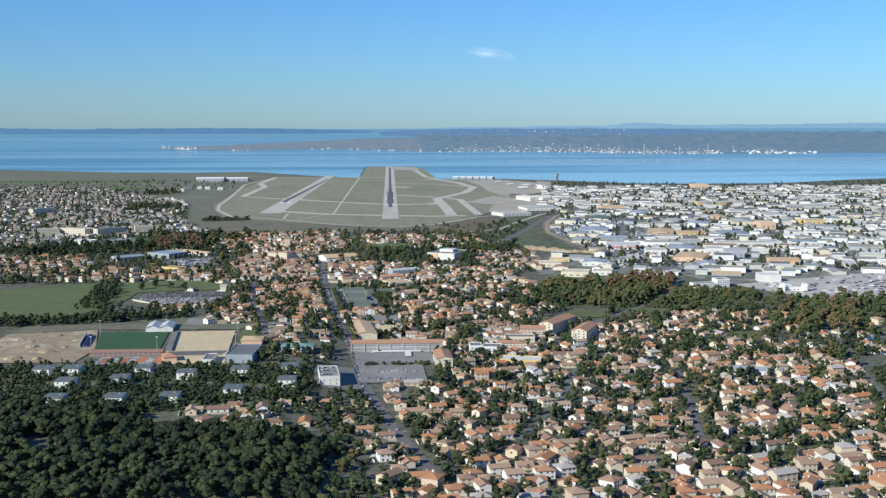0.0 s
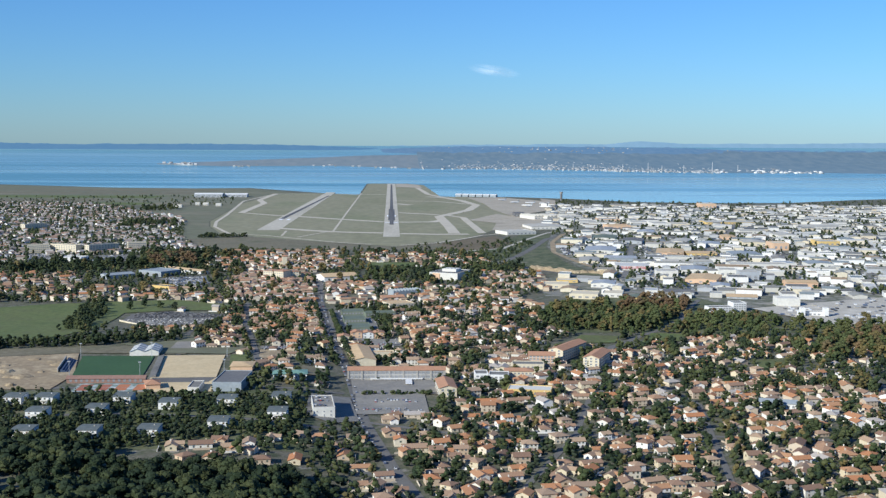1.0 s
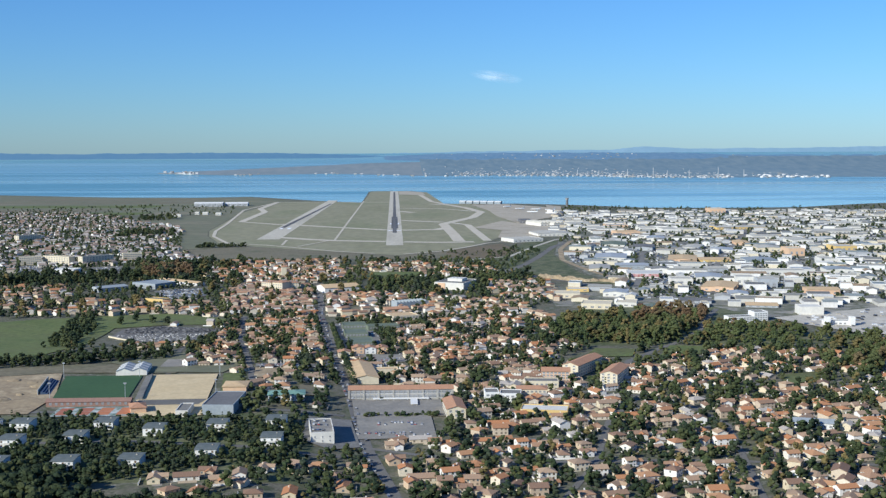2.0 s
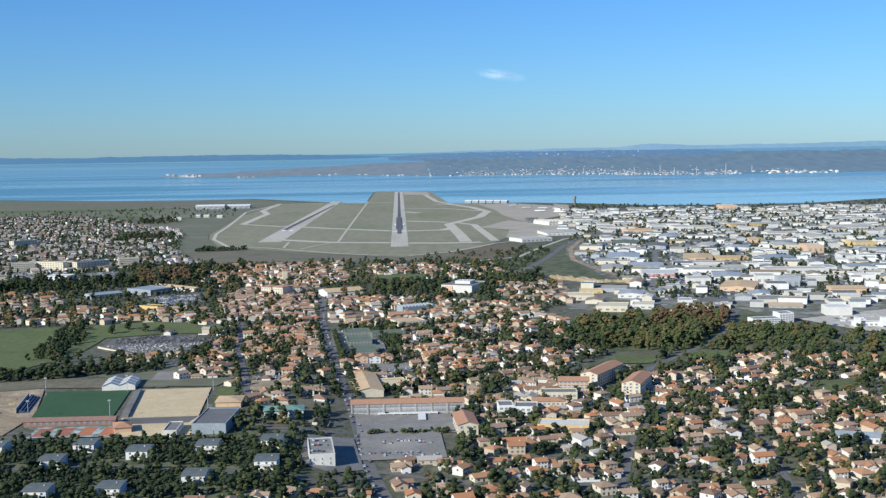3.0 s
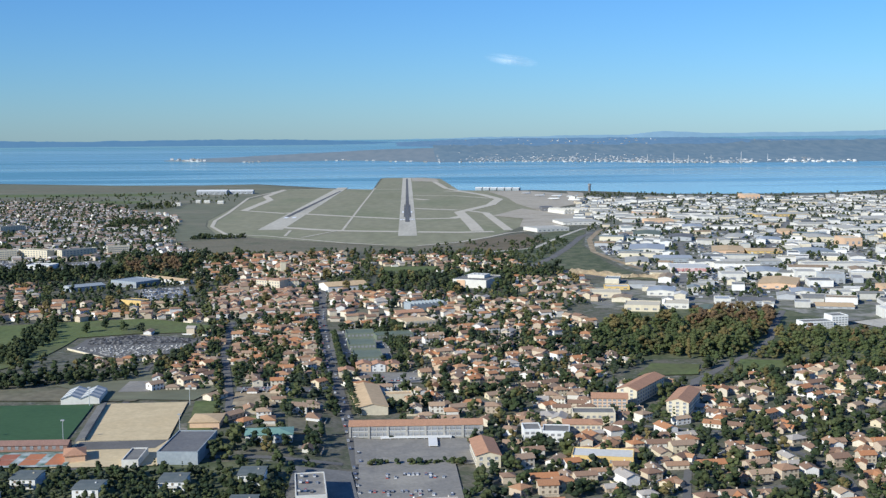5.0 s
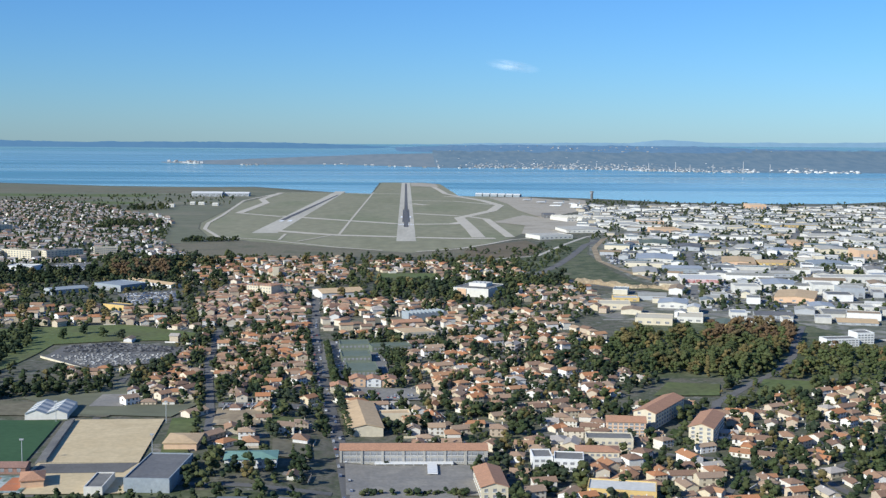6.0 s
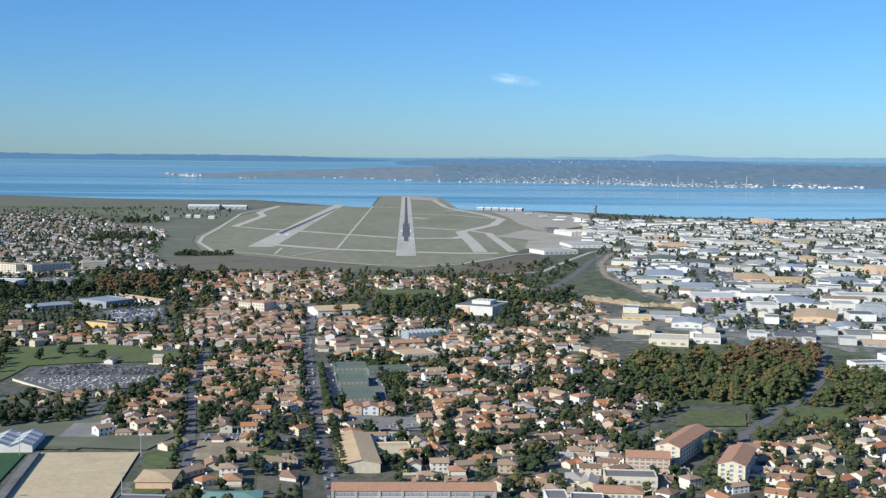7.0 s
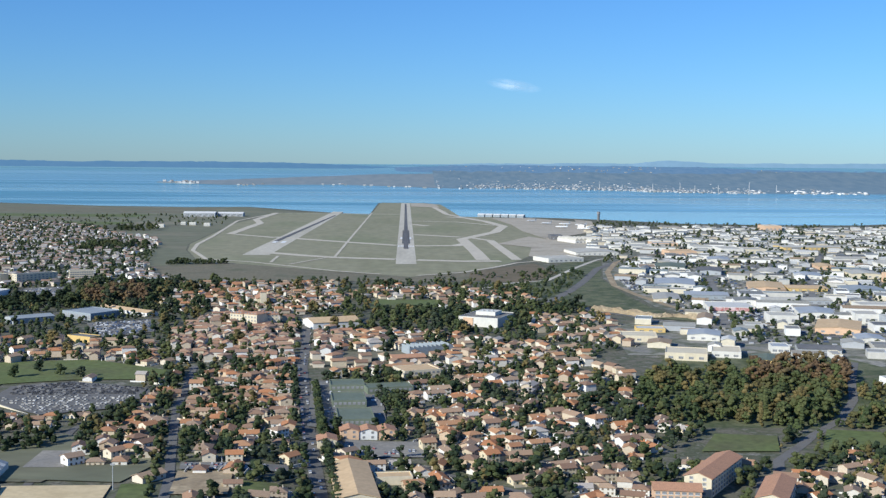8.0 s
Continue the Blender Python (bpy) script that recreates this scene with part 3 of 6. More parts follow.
patch("apron_turn", "pale paved turning pad by the runway", [(2, 2750), (60, 2700), (58, 2880), (25, 2945), (2, 2950)], M["apron"], "apron")
for nm, cx, y0, y1, hw in (("runway_rubber", RX, 1560, 2900, 2.6), ("runway_rubber_side", RX - 3.6, 1640, 1900, 0.9), ("runway_rubber_edge", RX + 3.6, 1640, 1900, 0.9)):
    patch(nm, "dark rubber tracks along the runway", [(cx - hw, y0), (cx + hw, y0), (cx + hw * 0.7, y1), (cx - hw * 0.7, y1)], M["rubber"], "stain")
patch("runway_rubber_second", "dark rubber tracks on the second runway", [(-163, 1666), (-157, 1666), (-128.5, 2330), (-132, 2330)], M["rubber"], "stain")
for bx, y0, y1, hw, gap in ((RX, 1590, 1608, 0.75, 0.0),):
    for i in range(5):
        for s in (-1, 1):
            x = bx + s * (1.5 + i * 1.7)
            patch("runway_marking", "white threshold bar on the runway", [(x - 0.5, y0), (x + 0.5, y0), (x + 0.5, y1), (x - 0.5, y1)], M["paint"], "marking", z=0.30)
for s in (-1, 1):
    patch("runway_marking", "white aiming mark on the runway", [(RX + s * 5.2 - 1.4, 1720), (RX + s * 5.2 + 1.4, 1720), (RX + s * 5.2 + 1.4, 1750), (RX + s * 5.2 - 1.4, 1750)], M["paint"], "marking", z=0.30)
    patch("runway_marking", "white threshold block on the second runway", [(-155 + s * 5 - 2.4, 1640), (-155 + s * 5 + 2.4, 1640), (-154.5 + s * 5 + 2.4, 1664), (-154.5 + s * 5 - 2.4, 1664)], M["paint"], "marking", z=0.30)

# fields, pitches and lots
FIELD = [(-300, 690), (-225, 655), (-190, 668), (-178, 712), (-178, 784), (-150, 794), (-112, 796), (-116, 818), (-156, 845), (-190, 838), (-231, 826), (-300, 790)]
patch("field_green", "green meadow with a tree belt", FIELD, M["meadow"], "field")
patch("ground_parkland", "rough green parkland around the woods", [(88, 650), (260, 636), (300, 735), (215, 744), (224, 800), (205, 860), (120, 866), (86, 780)], M["scrub"], "meadow", z=0.014, closed=False)
patch("field_dirt", "bare sandy building plot", [(-207.9, 538), (-154.8, 538), (-152.9, 569.9), (-164.5, 623), (-207.9, 611.4)], M["dirt"], "plot")
patch("field_rough", "rough dry grass behind the pitches", [(-207, 612), (-165, 624), (-112, 620), (-106, 636), (-160, 646), (-207, 634)], M["drygrass"], "meadow", closed=False)
patch("field_rough", "rough dry grass and weeds between the plots", [(-122, 624), (-90, 620), (-84, 640), (-84, 664), (-106, 668), (-122, 680), (-150, 650)], M["oldfield"], "meadow", closed=False)
patch("field_pitch", "green football pitch", [(-151.9, 559.3), (-121, 560.2), (-125.8, 615.3), (-160.6, 615.3)], M["turf"], "pitch")
patch("field_sand", "sandy ochre sports ground", [(-116.2, 562.5), (-88, 562.5), (-91.5, 617.2), (-121.5, 616.2)], M["sand"], "pitch")
patch("field_courtyard", "pale yard by the sports ground", [(-117.1, 531.3), (-85.3, 532.2), (-83.4, 562.2), (-117.1, 562.2)], M["sand"], "yard")
patch("field_school_lot", "worn tan school car park", [(-24, 504), (6, 506), (5, 541), (-25, 541)], M["schoolyard"], "car park")
patch("field_school_yard", "pale tan school yard", [(-26, 541), (12, 541), (10, 572), (-28, 572)], M["schoolyard"], "yard")
patch("field_shop_lot", "grey car park with rows of cars", [(-30, 663), (-4, 662), (-2, 683), (-30, 684)], M["schoolyard"], "car park")
patch("field_market_lot", "large grey car park with trees", [(-192, 968), (-158, 986), (-147, 937), (-170, 910)], M["lot"], "car park")
patch("field_flats_lot", "grey car park before the flats", [(-355, 1168), (-334, 1164), (-308, 1090), (-330, 1086)], M["lot"], "car park")
patch("field_store_lot", "grey car park beside the supermarket", [(-284, 1150), (-258, 1160), (-244, 1098), (-280, 1098)], M["lot"], "car park")
patch("field_cemetery", "dark gravel ground of the cemetery", [(-172, 748), (-172, 778), (-150, 790), (-116, 776), (-112, 735), (-142, 716)], M["asphalt"], "cemetery")
patch("field_plot", "bare tan plot beside the street", [(-74, 608), (-58, 608), (-60, 632), (-76, 632)], M["dirt"], "plot")
patch("field_plot", "small green lawn behind a hedge", [(-56, 606), (-44, 606), (-46, 622), (-57, 622)], M["meadow"], "lawn")
patch("field_plot", "grey yard with parked cars", [(-76, 634), (-44, 634), (-45, 642), (-77, 642)], M["lot"], "yard")
patch("field_plot", "pale court behind the green hall", [(-50, 572), (-38, 572), (-40, 592), (-52, 592)], M["drygrass"], "court")
patch("field_plot", "worn forecourt near the double-gabled hall", [(-122, 636), (-110, 636), (-112, 656), (-122, 656)], M["schoolyard"], "yard")
patch("field_tarmac", "dark tarmac strip beside the courts", [(-116, 551), (-90, 552), (-88, 562), (-116, 561)], M["asphalt"], "yard")
patch("field_workshop_yard", "grey yards between the green workshops", [(-44, 698), (-16, 698), (-18, 740), (-26, 788), (-50, 794)], M["lot"], "yard")
patch("field_verge", "green verge beside the sand pitch", [(-83, 566), (-75, 566), (-80, 618), (-89, 618)], M["meadow"], "verge")
patch("field_plaza", "paved forecourt beside the white block", [(-33, 486), (-22, 492), (-27, 533), (-44, 533), (-44, 496)], M["lot"], "forecourt")
patch("field_lawn", "small green meadow by the road", [(87, 670), (113, 670), (119, 692), (98, 695)], M["meadow"], "meadow")
patch("field_lawn_mill", "green lawn beyond the valley road", [(127, 670), (154, 676), (158, 698), (140, 702)], M["meadow"], "meadow")
patch("field_quarry", "pale bare industrial yard", [(228, 800), (240, 770), (254, 744), (268, 716), (300, 733), (390, 770), (420, 880), (330, 850)], M["paleyard"], "yard")
patch("field_bank", "grassy railway embankment", [(100, 1080), (140, 1000), (165, 985), (150, 1060), (145, 1180), (120, 1150)], M["scrub"], "meadow", closed=False)
patch("ground_industry", "paved and gravelled ground of the industrial estate", [(150, 900), (215, 800), (330, 850), (700, 950), (900, 1700), (600, 1950), (250, 1800), (180, 1420), (152, 1250), (155, 1060), (180, 985)], M["estate"], "ground", z=0.012, closed=False)
patch("ground_depot", "pale gravelled ground before the halls", [(100, 866), (150, 866), (215, 800), (150, 900), (180, 985), (140, 1000), (105, 960)], M["estate"], "ground", z=0.013, closed=False)
patch("ground_villas", "dark green rough grass under the villa gardens", [(-230, 440), (-40, 440), (-38, 536), (-230, 536)], M["scrub"], "meadow", z=0.014, closed=False)
patch("field_east_lawn", "green meadow among the eastern villas", [(168, 594), (188, 604), (192, 624), (172, 616)], M["meadow"], "meadow")
patch("field_east_meadow", "pale green meadow between the woods", [(215, 648), (234, 656), (244, 683), (221, 674)], M["meadow"], "meadow", closed=False)
patch("field_strip", "flat rough grass by the town street", [(-40, 845), (-8, 850), (-10, 872), (-44, 868)], M["drygrass"], "meadow")
patch("field_glade", "green glade behind the wood", [(-35, 1040), (10, 1050), (15, 1090), (-30, 1090)], M["meadow"], "meadow")

for i in range(15):
    lx, ly = -200 + (i % 3) * 15 + rng.uniform(-6, 6), 550 + (i // 3) * 13 + rng.uniform(-5, 5)
    r_, h_ = rng.uniform(2.2, 6.0), rng.uniform(0.7, 1.9)
    heap = [(lx + r_ * q * math.cos(k * 0.7) * rng.uniform(0.8, 1.25), ly + r_ * q * math.sin(k * 0.7) * rng.uniform(0.8, 1.25), z * h_ + 0.02) for q, z in ((1, 0), (0.6, 0.7)) for k in range(9)] + [(lx, ly, h_)]
    tagged(new("earth_mound", mesh("earth_mound", heap, [(k, (k + 1) % 9, 9 + (k + 1) % 9, 9 + k) for k in range(9)] + [(9 + k, 9 + (k + 1) % 9, 18) for k in range(9)], M["dirt"])), "heap of pale earth on the bare plot", "earth heap", "earth heaps")
stand = thing("bleachers", "grey concrete stand between the two pitches", "stand", at=pose(-119.4, 588.2, 0, 0, 0, 6.5))
for i in range(4):
    part("step", *box(-1.6 + i * 0.8, -0.8 + i * 0.8, -26, 26, -0.2, 0.4 + i * 0.3), M["lot"], stand)
terrace = thing("bleachers", "dark blue seats of a small stand beside the pitch", "stand", at=pose(-161, 590, 0, 0, 0, 8))
for i in range(4):
    part("step", *box(1.4 - i * 1.0, 2.4 - i * 1.0, -15, 15, -0.2, 0.4 + i * 0.4), M["darkblue"], terrace)
part("wall", *box(-2.9, -2.5, -15.5, 15.5, -0.2, 2.4), M["concrete"], terrace, "pale back wall")
for x, y in ((-153.8, 565.1), (-160.6, 611.4), (-122, 563.1), (-126.8, 613.3), (-85.3, 568.9), (-90.1, 613.3)):
    mast = thing("floodlight_mast", "slim grey floodlight mast beside the pitch", "floodlight", "floodlights", at=pose(x, y, 0))
    part("pole", *cylinder(0, 0, -0.2, 7, 0.14, 0.08, 6), M["grey"], mast)
    head = part("lamp_head", *box(-0.6, 0.6, -0.15, 0.15, 6.9, 7.4), M["grey"], mast)
    for u in (-0.4, 0, 0.4):
        part("lamp", *box(u - 0.15, u + 0.15, -0.22, -0.15, 7.0, 7.3), M["glass"], head)

rock = []
for i in range(31):
    s_ = i / 30
    x, y = 108 + 62 * s_, 1036 - 44 * s_ + 6 * math.sin(s_ * 9)
    for k, (q, h_) in enumerate(((-2.2, 0.0), (-0.6, 1.7), (0.5, 2.6), (3.0, 2.8), (5.0, 0.0))):
        rock.append((x + rng.uniform(-0.7, 0.7) + q * 0.5, y + q * 0.9 + rng.uniform(-0.8, 0.8), h_ * (0.55 + 0.75 * rng.random())))
tagged(new("cliff", mesh("cliff", rock, [(i * 5 + k, (i + 1) * 5 + k, (i + 1) * 5 + k + 1, i * 5 + k + 1) for i in range(30) for k in range(4)], M["dirt"])), "pale rock cutting beside the valley road", "cliff", kind="structure")

# pitch and court markings
for nm, ox, oy, ux, uy, w, d in (("pitch_line", -151.9, 560.2, -9 / 57, 1, 32, 56),):
    line = M["paint"]
    for a, b in (((1, 1), (31, 1)), ((1, 55), (31, 55)), ((1, 1), (1, 55)), ((31, 1), (31, 55)), ((1, 28), (31, 28)), ((8, 1), (8, 9)), ((24, 1), (24, 9)), ((8, 9), (24, 9)), ((8, 55), (8, 47)), ((24, 55), (24, 47)), ((8, 47), (24, 47))):
        pa, pb = [(ox + p[0] + ux * p[1], oy + p[1]) for p in (a, b)]
        strip(nm, "white line of the football pitch", [pa, pb], 0.22, line, "marking", z=0.32, free_lane=False)
    ring = [(ox + 16 + ux * 28 + 4.2 * math.cos(a * 0.3927), oy + 28 + 4.2 * math.sin(a * 0.3927)) for a in range(17)]
    strip(nm, "white centre circle of the football pitch", ring, 0.2, line, "marking", z=0.325, free_lane=False)
for i, key in enumerate(("red_court", "red_court", "orange_court", "orange_court")):
    x = -144.2 + i * 8.0
    patch("court_surround", "green surround of a tennis court", [(x - 0.6, 532.2), (x + 7.4, 532.2), (x + 7.4, 548.7), (x - 0.6, 548.7)], M["green_court"], "tennis court")
    patch("court", "red tennis court with white lines" if i < 2 else "orange clay tennis court with white lines", [(x + 0.8, 534.2), (x + 6, 534.2), (x + 6, 546.7), (x + 0.8, 546.7)], M[key], "tennis court")
    for sx in (0.9, 5.8):
        strip("court_line", "white line of a tennis court", [(x + sx, 534.4), (x + sx, 546.5)], 0.12, M["paint"], "marking", z=0.42, free_lane=False)
    part_net = thing("tennis_net", "dark net across a tennis court", "net", "tennis nets", at=pose(x + 3.4, 540.4, 0.2))
    part("mesh_band", *box(-2.6, 2.6, -0.02, 0.02, 0.05, 0.4), M["tyre"], part_net)
    for px in (-2.6, 2.6):
        part("post", *box(px - 0.05, px + 0.05, -0.05, 0.05, 0, 0.45), M["grey"], part_net)


# ---------------------------------------------------------------- larger buildings
def windows(parent, w, d, rows, cols, z0, dz, ww, wh, sides="fb", name="window", sill=False):
    """Window panes a hand proud of the walls; every pane is a part."""
    me_x = mesh(name, *box(-ww / 2, ww / 2, -0.05, 0.05, 0, wh), M["glass"])
    me_y = mesh(name, *box(-0.05, 0.05, -ww / 2, ww / 2, 0, wh), M["glass"])
    if sill:
        sill_x = mesh("sill", *box(-ww / 2 - 0.08, ww / 2 + 0.08, -0.16, 0.16, -0.12, 0), M["white"])
        sill_y = mesh("sill", *box(-0.16, 0.16, -ww / 2 - 0.08, ww / 2 + 0.08, -0.12, 0), M["white"])
    for s in sides:
        long = w if s in "fb" else d
        n = cols if s in "fb" else max(1, int(cols * d / w))
        for r in range(rows):
            for c in range(n):
                u = ((c + 0.5) / n - 0.5) * (long * 0.96)
                ob = new(name, me_x if s in "fb" else me_y)
                ob.parent = parent
                ob.location = {"f": (u, -d / 2, z0 + r * dz), "b": (u, d / 2, z0 + r * dz), "l": (-w / 2, u, z0 + r * dz), "r": (w / 2, u, z0 + r * dz)}[s]
                if sill:
                    ledge = new("sill", sill_x if s in "fb" else sill_y)
                    ledge.parent = ob


def building(name, label, category, x, y, w, d, h, deg=0, roof="flat", wall="white", top="darkgrey", rise=1.0, win=None, group=""):
    if roof == "gable" and d > w:
        w, d, deg = d, w, deg + 90
        if win:
            win = (win[0], max(1, round(win[1] * w / d)), *win[2:6], "".join({"f": "l", "r": "f", "l": "b", "b": "r"}[s] for s in win[6]))
    ob = thing(name, label, category, group, at=pose(x, y, 0, 0, 0, deg))
    occupy_box(x, y, w, d, deg)
    if roof == "gable":
        part("wall", *gable_walls(w, d, h, rise), M[wall], ob)
        part("roof", *gable(w, d, h, rise, 0.35, 0.16), M[top], ob)
    elif roof == "hip":
        part("wall", *box(-w / 2, w / 2, -d / 2, d / 2, -0.2, h), M[wall], ob)
        part("roof", *hip(w, d, h, rise, 0.4, 0.18), M[top], ob)
    elif roof == "saw":
        part("wall", *box(-w / 2, w / 2, -d / 2, d / 2, -0.2, h), M[wall], ob)
        n = max(3, int(w / 2.4))
        for i in range(n):
            a, b = -w / 2 + w * i / n, -w / 2 + w * (i + 1) / n
            v = [(a, -d / 2, h), (b, -d / 2, h), (b, d / 2, h), (a, d / 2, h), (a, -d / 2, h + rise), (a, d / 2, h + rise)]
            part("roof_bay", v, [(3, 2, 1, 0), (0, 1, 4), (2, 3, 5), (1, 2, 5, 4), (3, 0, 4, 5)], M[top], ob)
    elif roof == "arch":
        part("wall", *box(-w / 2, w / 2, -d / 2, d / 2, -0.2, h), M[wall], ob)
        n = max(2, int(w / 4))
        for i in range(n):
            a, b = -w / 2 + w * i / n, -w / 2 + w * (i + 1) / n
            arc = [(a + (b - a) * k / 6, h + rise * math.sin(math.pi * k / 6)) for k in range(7)]
            v = [(px, -d / 2 - 0.2, pz) for px, pz in arc] + [(px, d / 2 + 0.2, pz) for px, pz in arc]
            part("roof_bay", v, [(k, k + 1, k + 8, k + 7) for k in range(6)] + [tuple(range(6, -1, -1)), tuple(range(7, 14)), (0, 7, 13, 6)], M[top], ob)
    else:
        part("wall", *box(-w / 2, w / 2, -d / 2, d / 2, -0.2, h), M[wall], ob)
        part("roof", *box(-w / 2 + 0.3, w / 2 - 0.3, -d / 2 + 0.3, d / 2 - 0.3, h - 0.1, h + 0.05), M[top], ob)
        rim = joined(box(-w / 2, w / 2, -d / 2, -d / 2 + 0.3, h, h + 0.35), box(-w / 2, w / 2, d / 2 - 0.3, d / 2, h, h + 0.35), box(-w / 2, -w / 2 + 0.3, -d / 2 + 0.3, d / 2 - 0.3, h, h + 0.35), box(w / 2 - 0.3, w / 2, -d / 2 + 0.3, d / 2 - 0.3, h, h + 0.35))
        part("parapet", *rim, M[wall], ob)
    if win:
        windows(ob, w, d, *win, sill=name in ("school", "school_wing", "apartment_block", "apartment_slab"))
    return ob


school = building("school", "long cream school with a tiled roof and window bands", "school", -7, 578, 45, 8, 4.5, 0, "gable", "concrete", "tileroof", 1.0, (2, 21, 0.9, 1.9, 1.75, 1.2, "f"))
for i in range(8):
    part("pier", *box(-22.3 + i * 6.37 - 0.35, -22.3 + i * 6.37 + 0.35, -4.3, -3.98, -0.2, 4.3), M["concrete"], school, "pale concrete pier")
part("canopy", *box(-12, 12, -6.5, -4.1, 0.75, 1.0), M["white"], school, "long white covered walkway")
for i in range(9):
    part("column", *box(-11.8 + i * 2.9, -11.6 + i * 2.9, -6.3, -6.1, 0, 0.75), M["white"], school)
part("link_roof", *box(4, 7, -17, -6.6, 0.75, 1.0), M["white"], school, "white roof of the covered link")
building("school_wing", "cream three-storey wing with an orange tiled roof", "school", 14.5, 547, 7.5, 20, 4.0, 3, "gable", "cream", "tileroof", 1.1, (2, 3, 0.9, 1.7, 1.0, 0.9, "fl"))
building("gym_annex", "low annex beside the sports hall", "annex", -13.5, 634, 11, 6, 2.2, 7, "flat", "cream", "tanroof", 0)
building("gymnasium", "large sports hall with a tan ridged roof", "gymnasium", -25, 626, 11.5, 38, 2.9, 7, "gable", "cream", "tanroof", 1.2)
building("apartment_block", "white flat-roofed apartment block", "apartment block", -37, 505, 8.5, 22, 3.9, 6, "flat", "offwhite", "schoolyard", 0, (2, 3, 0.7, 1.5, 0.5, 0.6, "f"))
blk = building("apartment_slab", "cream apartment slab with a long orange roof", "apartment block", 81, 632, 8, 30, 5.6, -32, "gable", "cream", "tileroof", 1.3, (4, 3, 0.6, 1.4, 1.1, 0.8, "flr"), "apartment slabs")
building("apartment_slab", "cream apartment slab with a stepped orange roof", "apartment block", 92, 608, 8, 23, 5.6, -24, "gable", "cream", "tileroof", 1.3, (4, 3, 0.6, 1.4, 1.1, 0.8, "flr"), "apartment slabs")
building("apartment_slab", "beige apartment slab with loggias and a tiled roof", "apartment block", 65, 611, 13, 8, 5.2, -8, "gable", "peach", "tileroof", 1.1, (4, 7, 0.5, 1.2, 1.2, 0.7, "f"), "apartment slabs")
building("yellow_hall", "ochre-yellow hall with a pale roof", "hall", 51, 541, 19, 10, 3.0, -12, "flat", "yellow", "offwhite", 0, (1, 10, 1.2, 1, 1.0, 1.0, "f"))
building("office", "white cubic office with dark windows", "office", 32, 573, 6, 9, 3.6, 0, "flat", "white", "lot", 0, (2, 3, 0.6, 1.6, 1.2, 0.8, "fr"), "offices")
building("office", "white cubic office with dark windows", "office", 40, 570, 9, 9, 3.6, -8, "flat", "white", "lot", 0, (2, 4, 0.6, 1.6, 1.2, 0.8, "fr"), "offices")
building("office", "cream low office with a tiled roof", "office", 50, 578, 13, 7, 3.8, -5, "hip", "cream", "tileroof", 1.0, (2, 7, 0.6, 1.7, 1.0, 0.8, "f"), "offices")
building("office", "cream upper office with a flat roof", "office", 56, 592, 15, 8, 4.2, -5, "flat", "cream", "lot", 0, (2, 7, 0.8, 1.8, 1.0, 0.8, "f"), "offices")
building("long_villa", "long white villa with a grey roof", "villa", 152, 515, 15, 6, 2.4, -18, "gable", "white", "bluegrey", 1.0, (1, 7, 0.6, 1, 1.0, 1.0, "f"))
# clubhouse walls wear the dark roof colour: verandah shade put into the paint
building("clubhouse", "long pink sports clubhouse with a tiled roof", "clubhouse", -134.5, 554.4, 34, 5, 2.0, 0, "gable", "clubroof", "clubroof", 0.9, (1, 14, 0.6, 1, 1.1, 1.1, "f"))
tent = thing("sports_tent", "pale double-gabled sports hall with striped roof", "sports hall", at=pose(-132, 626, 0, 0, 0, 4))
occupy_box(-132, 626, 14, 17, 4)
part("wall", *joined(*[turned(gable_walls(17, 7, 2.0, 1.3), -3.5 + 7 * i, 0, 0, 90) for i in range(2)]), M["offwhite"], tent)
for i in range(2):
    for k in range(7):
        for sd in (-1, 1):
            a, b = -8.8 + 17.6 * k / 7, -8.8 + 17.6 * (k + 1) / 7 - 0.05
            x0 = -3.5 + 7 * i
            part("roof_panel", [(x0, a, 3.32), (x0, b, 3.32), (x0 + sd * 3.5, b, 2.02), (x0 + sd * 3.5, a, 2.02), (x0, a, 3.42), (x0, b, 3.42), (x0 + sd * 3.5, b, 2.12), (x0 + sd * 3.5, a, 2.12)],
                 [(0, 1, 2, 3), (7, 6, 5, 4), (0, 4, 5, 1), (1, 5, 6, 2), (2, 6, 7, 3), (3, 7, 4, 0)], M["offwhite" if k % 2 else "bluegrey"], tent)
building("sports_hall", "blue-grey sports hall with a dark flat roof", "sports hall", -78.5, 546.7, 12.5, 26, 3.7, -4, "flat", "bluegrey", "darkgrey", 0)
building("green_hall", "low building with a mint-green sheet roof", "hall", -55, 563, 15, 9, 2.6, 4, "hip", "white", "mint", 1.0, (1, 8, 0.6, 1, 1.0, 1.0, "f"))
building("pavilion", "small pavilion with a red tiled roof", "pavilion", -112.3, 541.9, 6, 9, 2.4, 15, "hip", "peach", "tileroof", 1.3)
building("store_building", "white store beside the sports hall", "store", -93, 538, 5, 14, 2.2, 0, "flat", "offwhite", "lot", 0)
building("villa_store", "brown-roofed store by the sand pitch", "store", -78.6, 583, 10, 12, 2.4, 0, "hip", "peach", "tanroof", 1.0)
for x, y, w, d, h in ((-28, 714, 13, 20, 2.8), (-32, 746, 13, 17, 2.8), (-34, 776, 14, 13, 2.8)):
    building("workshop", "workshop with a grey-green flat sheet roof", "workshop", x, y, w, d, h, 6, "flat", "greenroof", "greenroof", 0, (1, 7, 1.4, 1, 1.2, 1.0, "f"), "green workshops")
building("workshop", "long workshop with a grey-green roof", "workshop", -17, 770, 19, 10, 2.8, 14, "flat", "greenroof", "greenroof", 0, (1, 9, 1.4, 1, 1.2, 1.0, "f"), "green workshops")
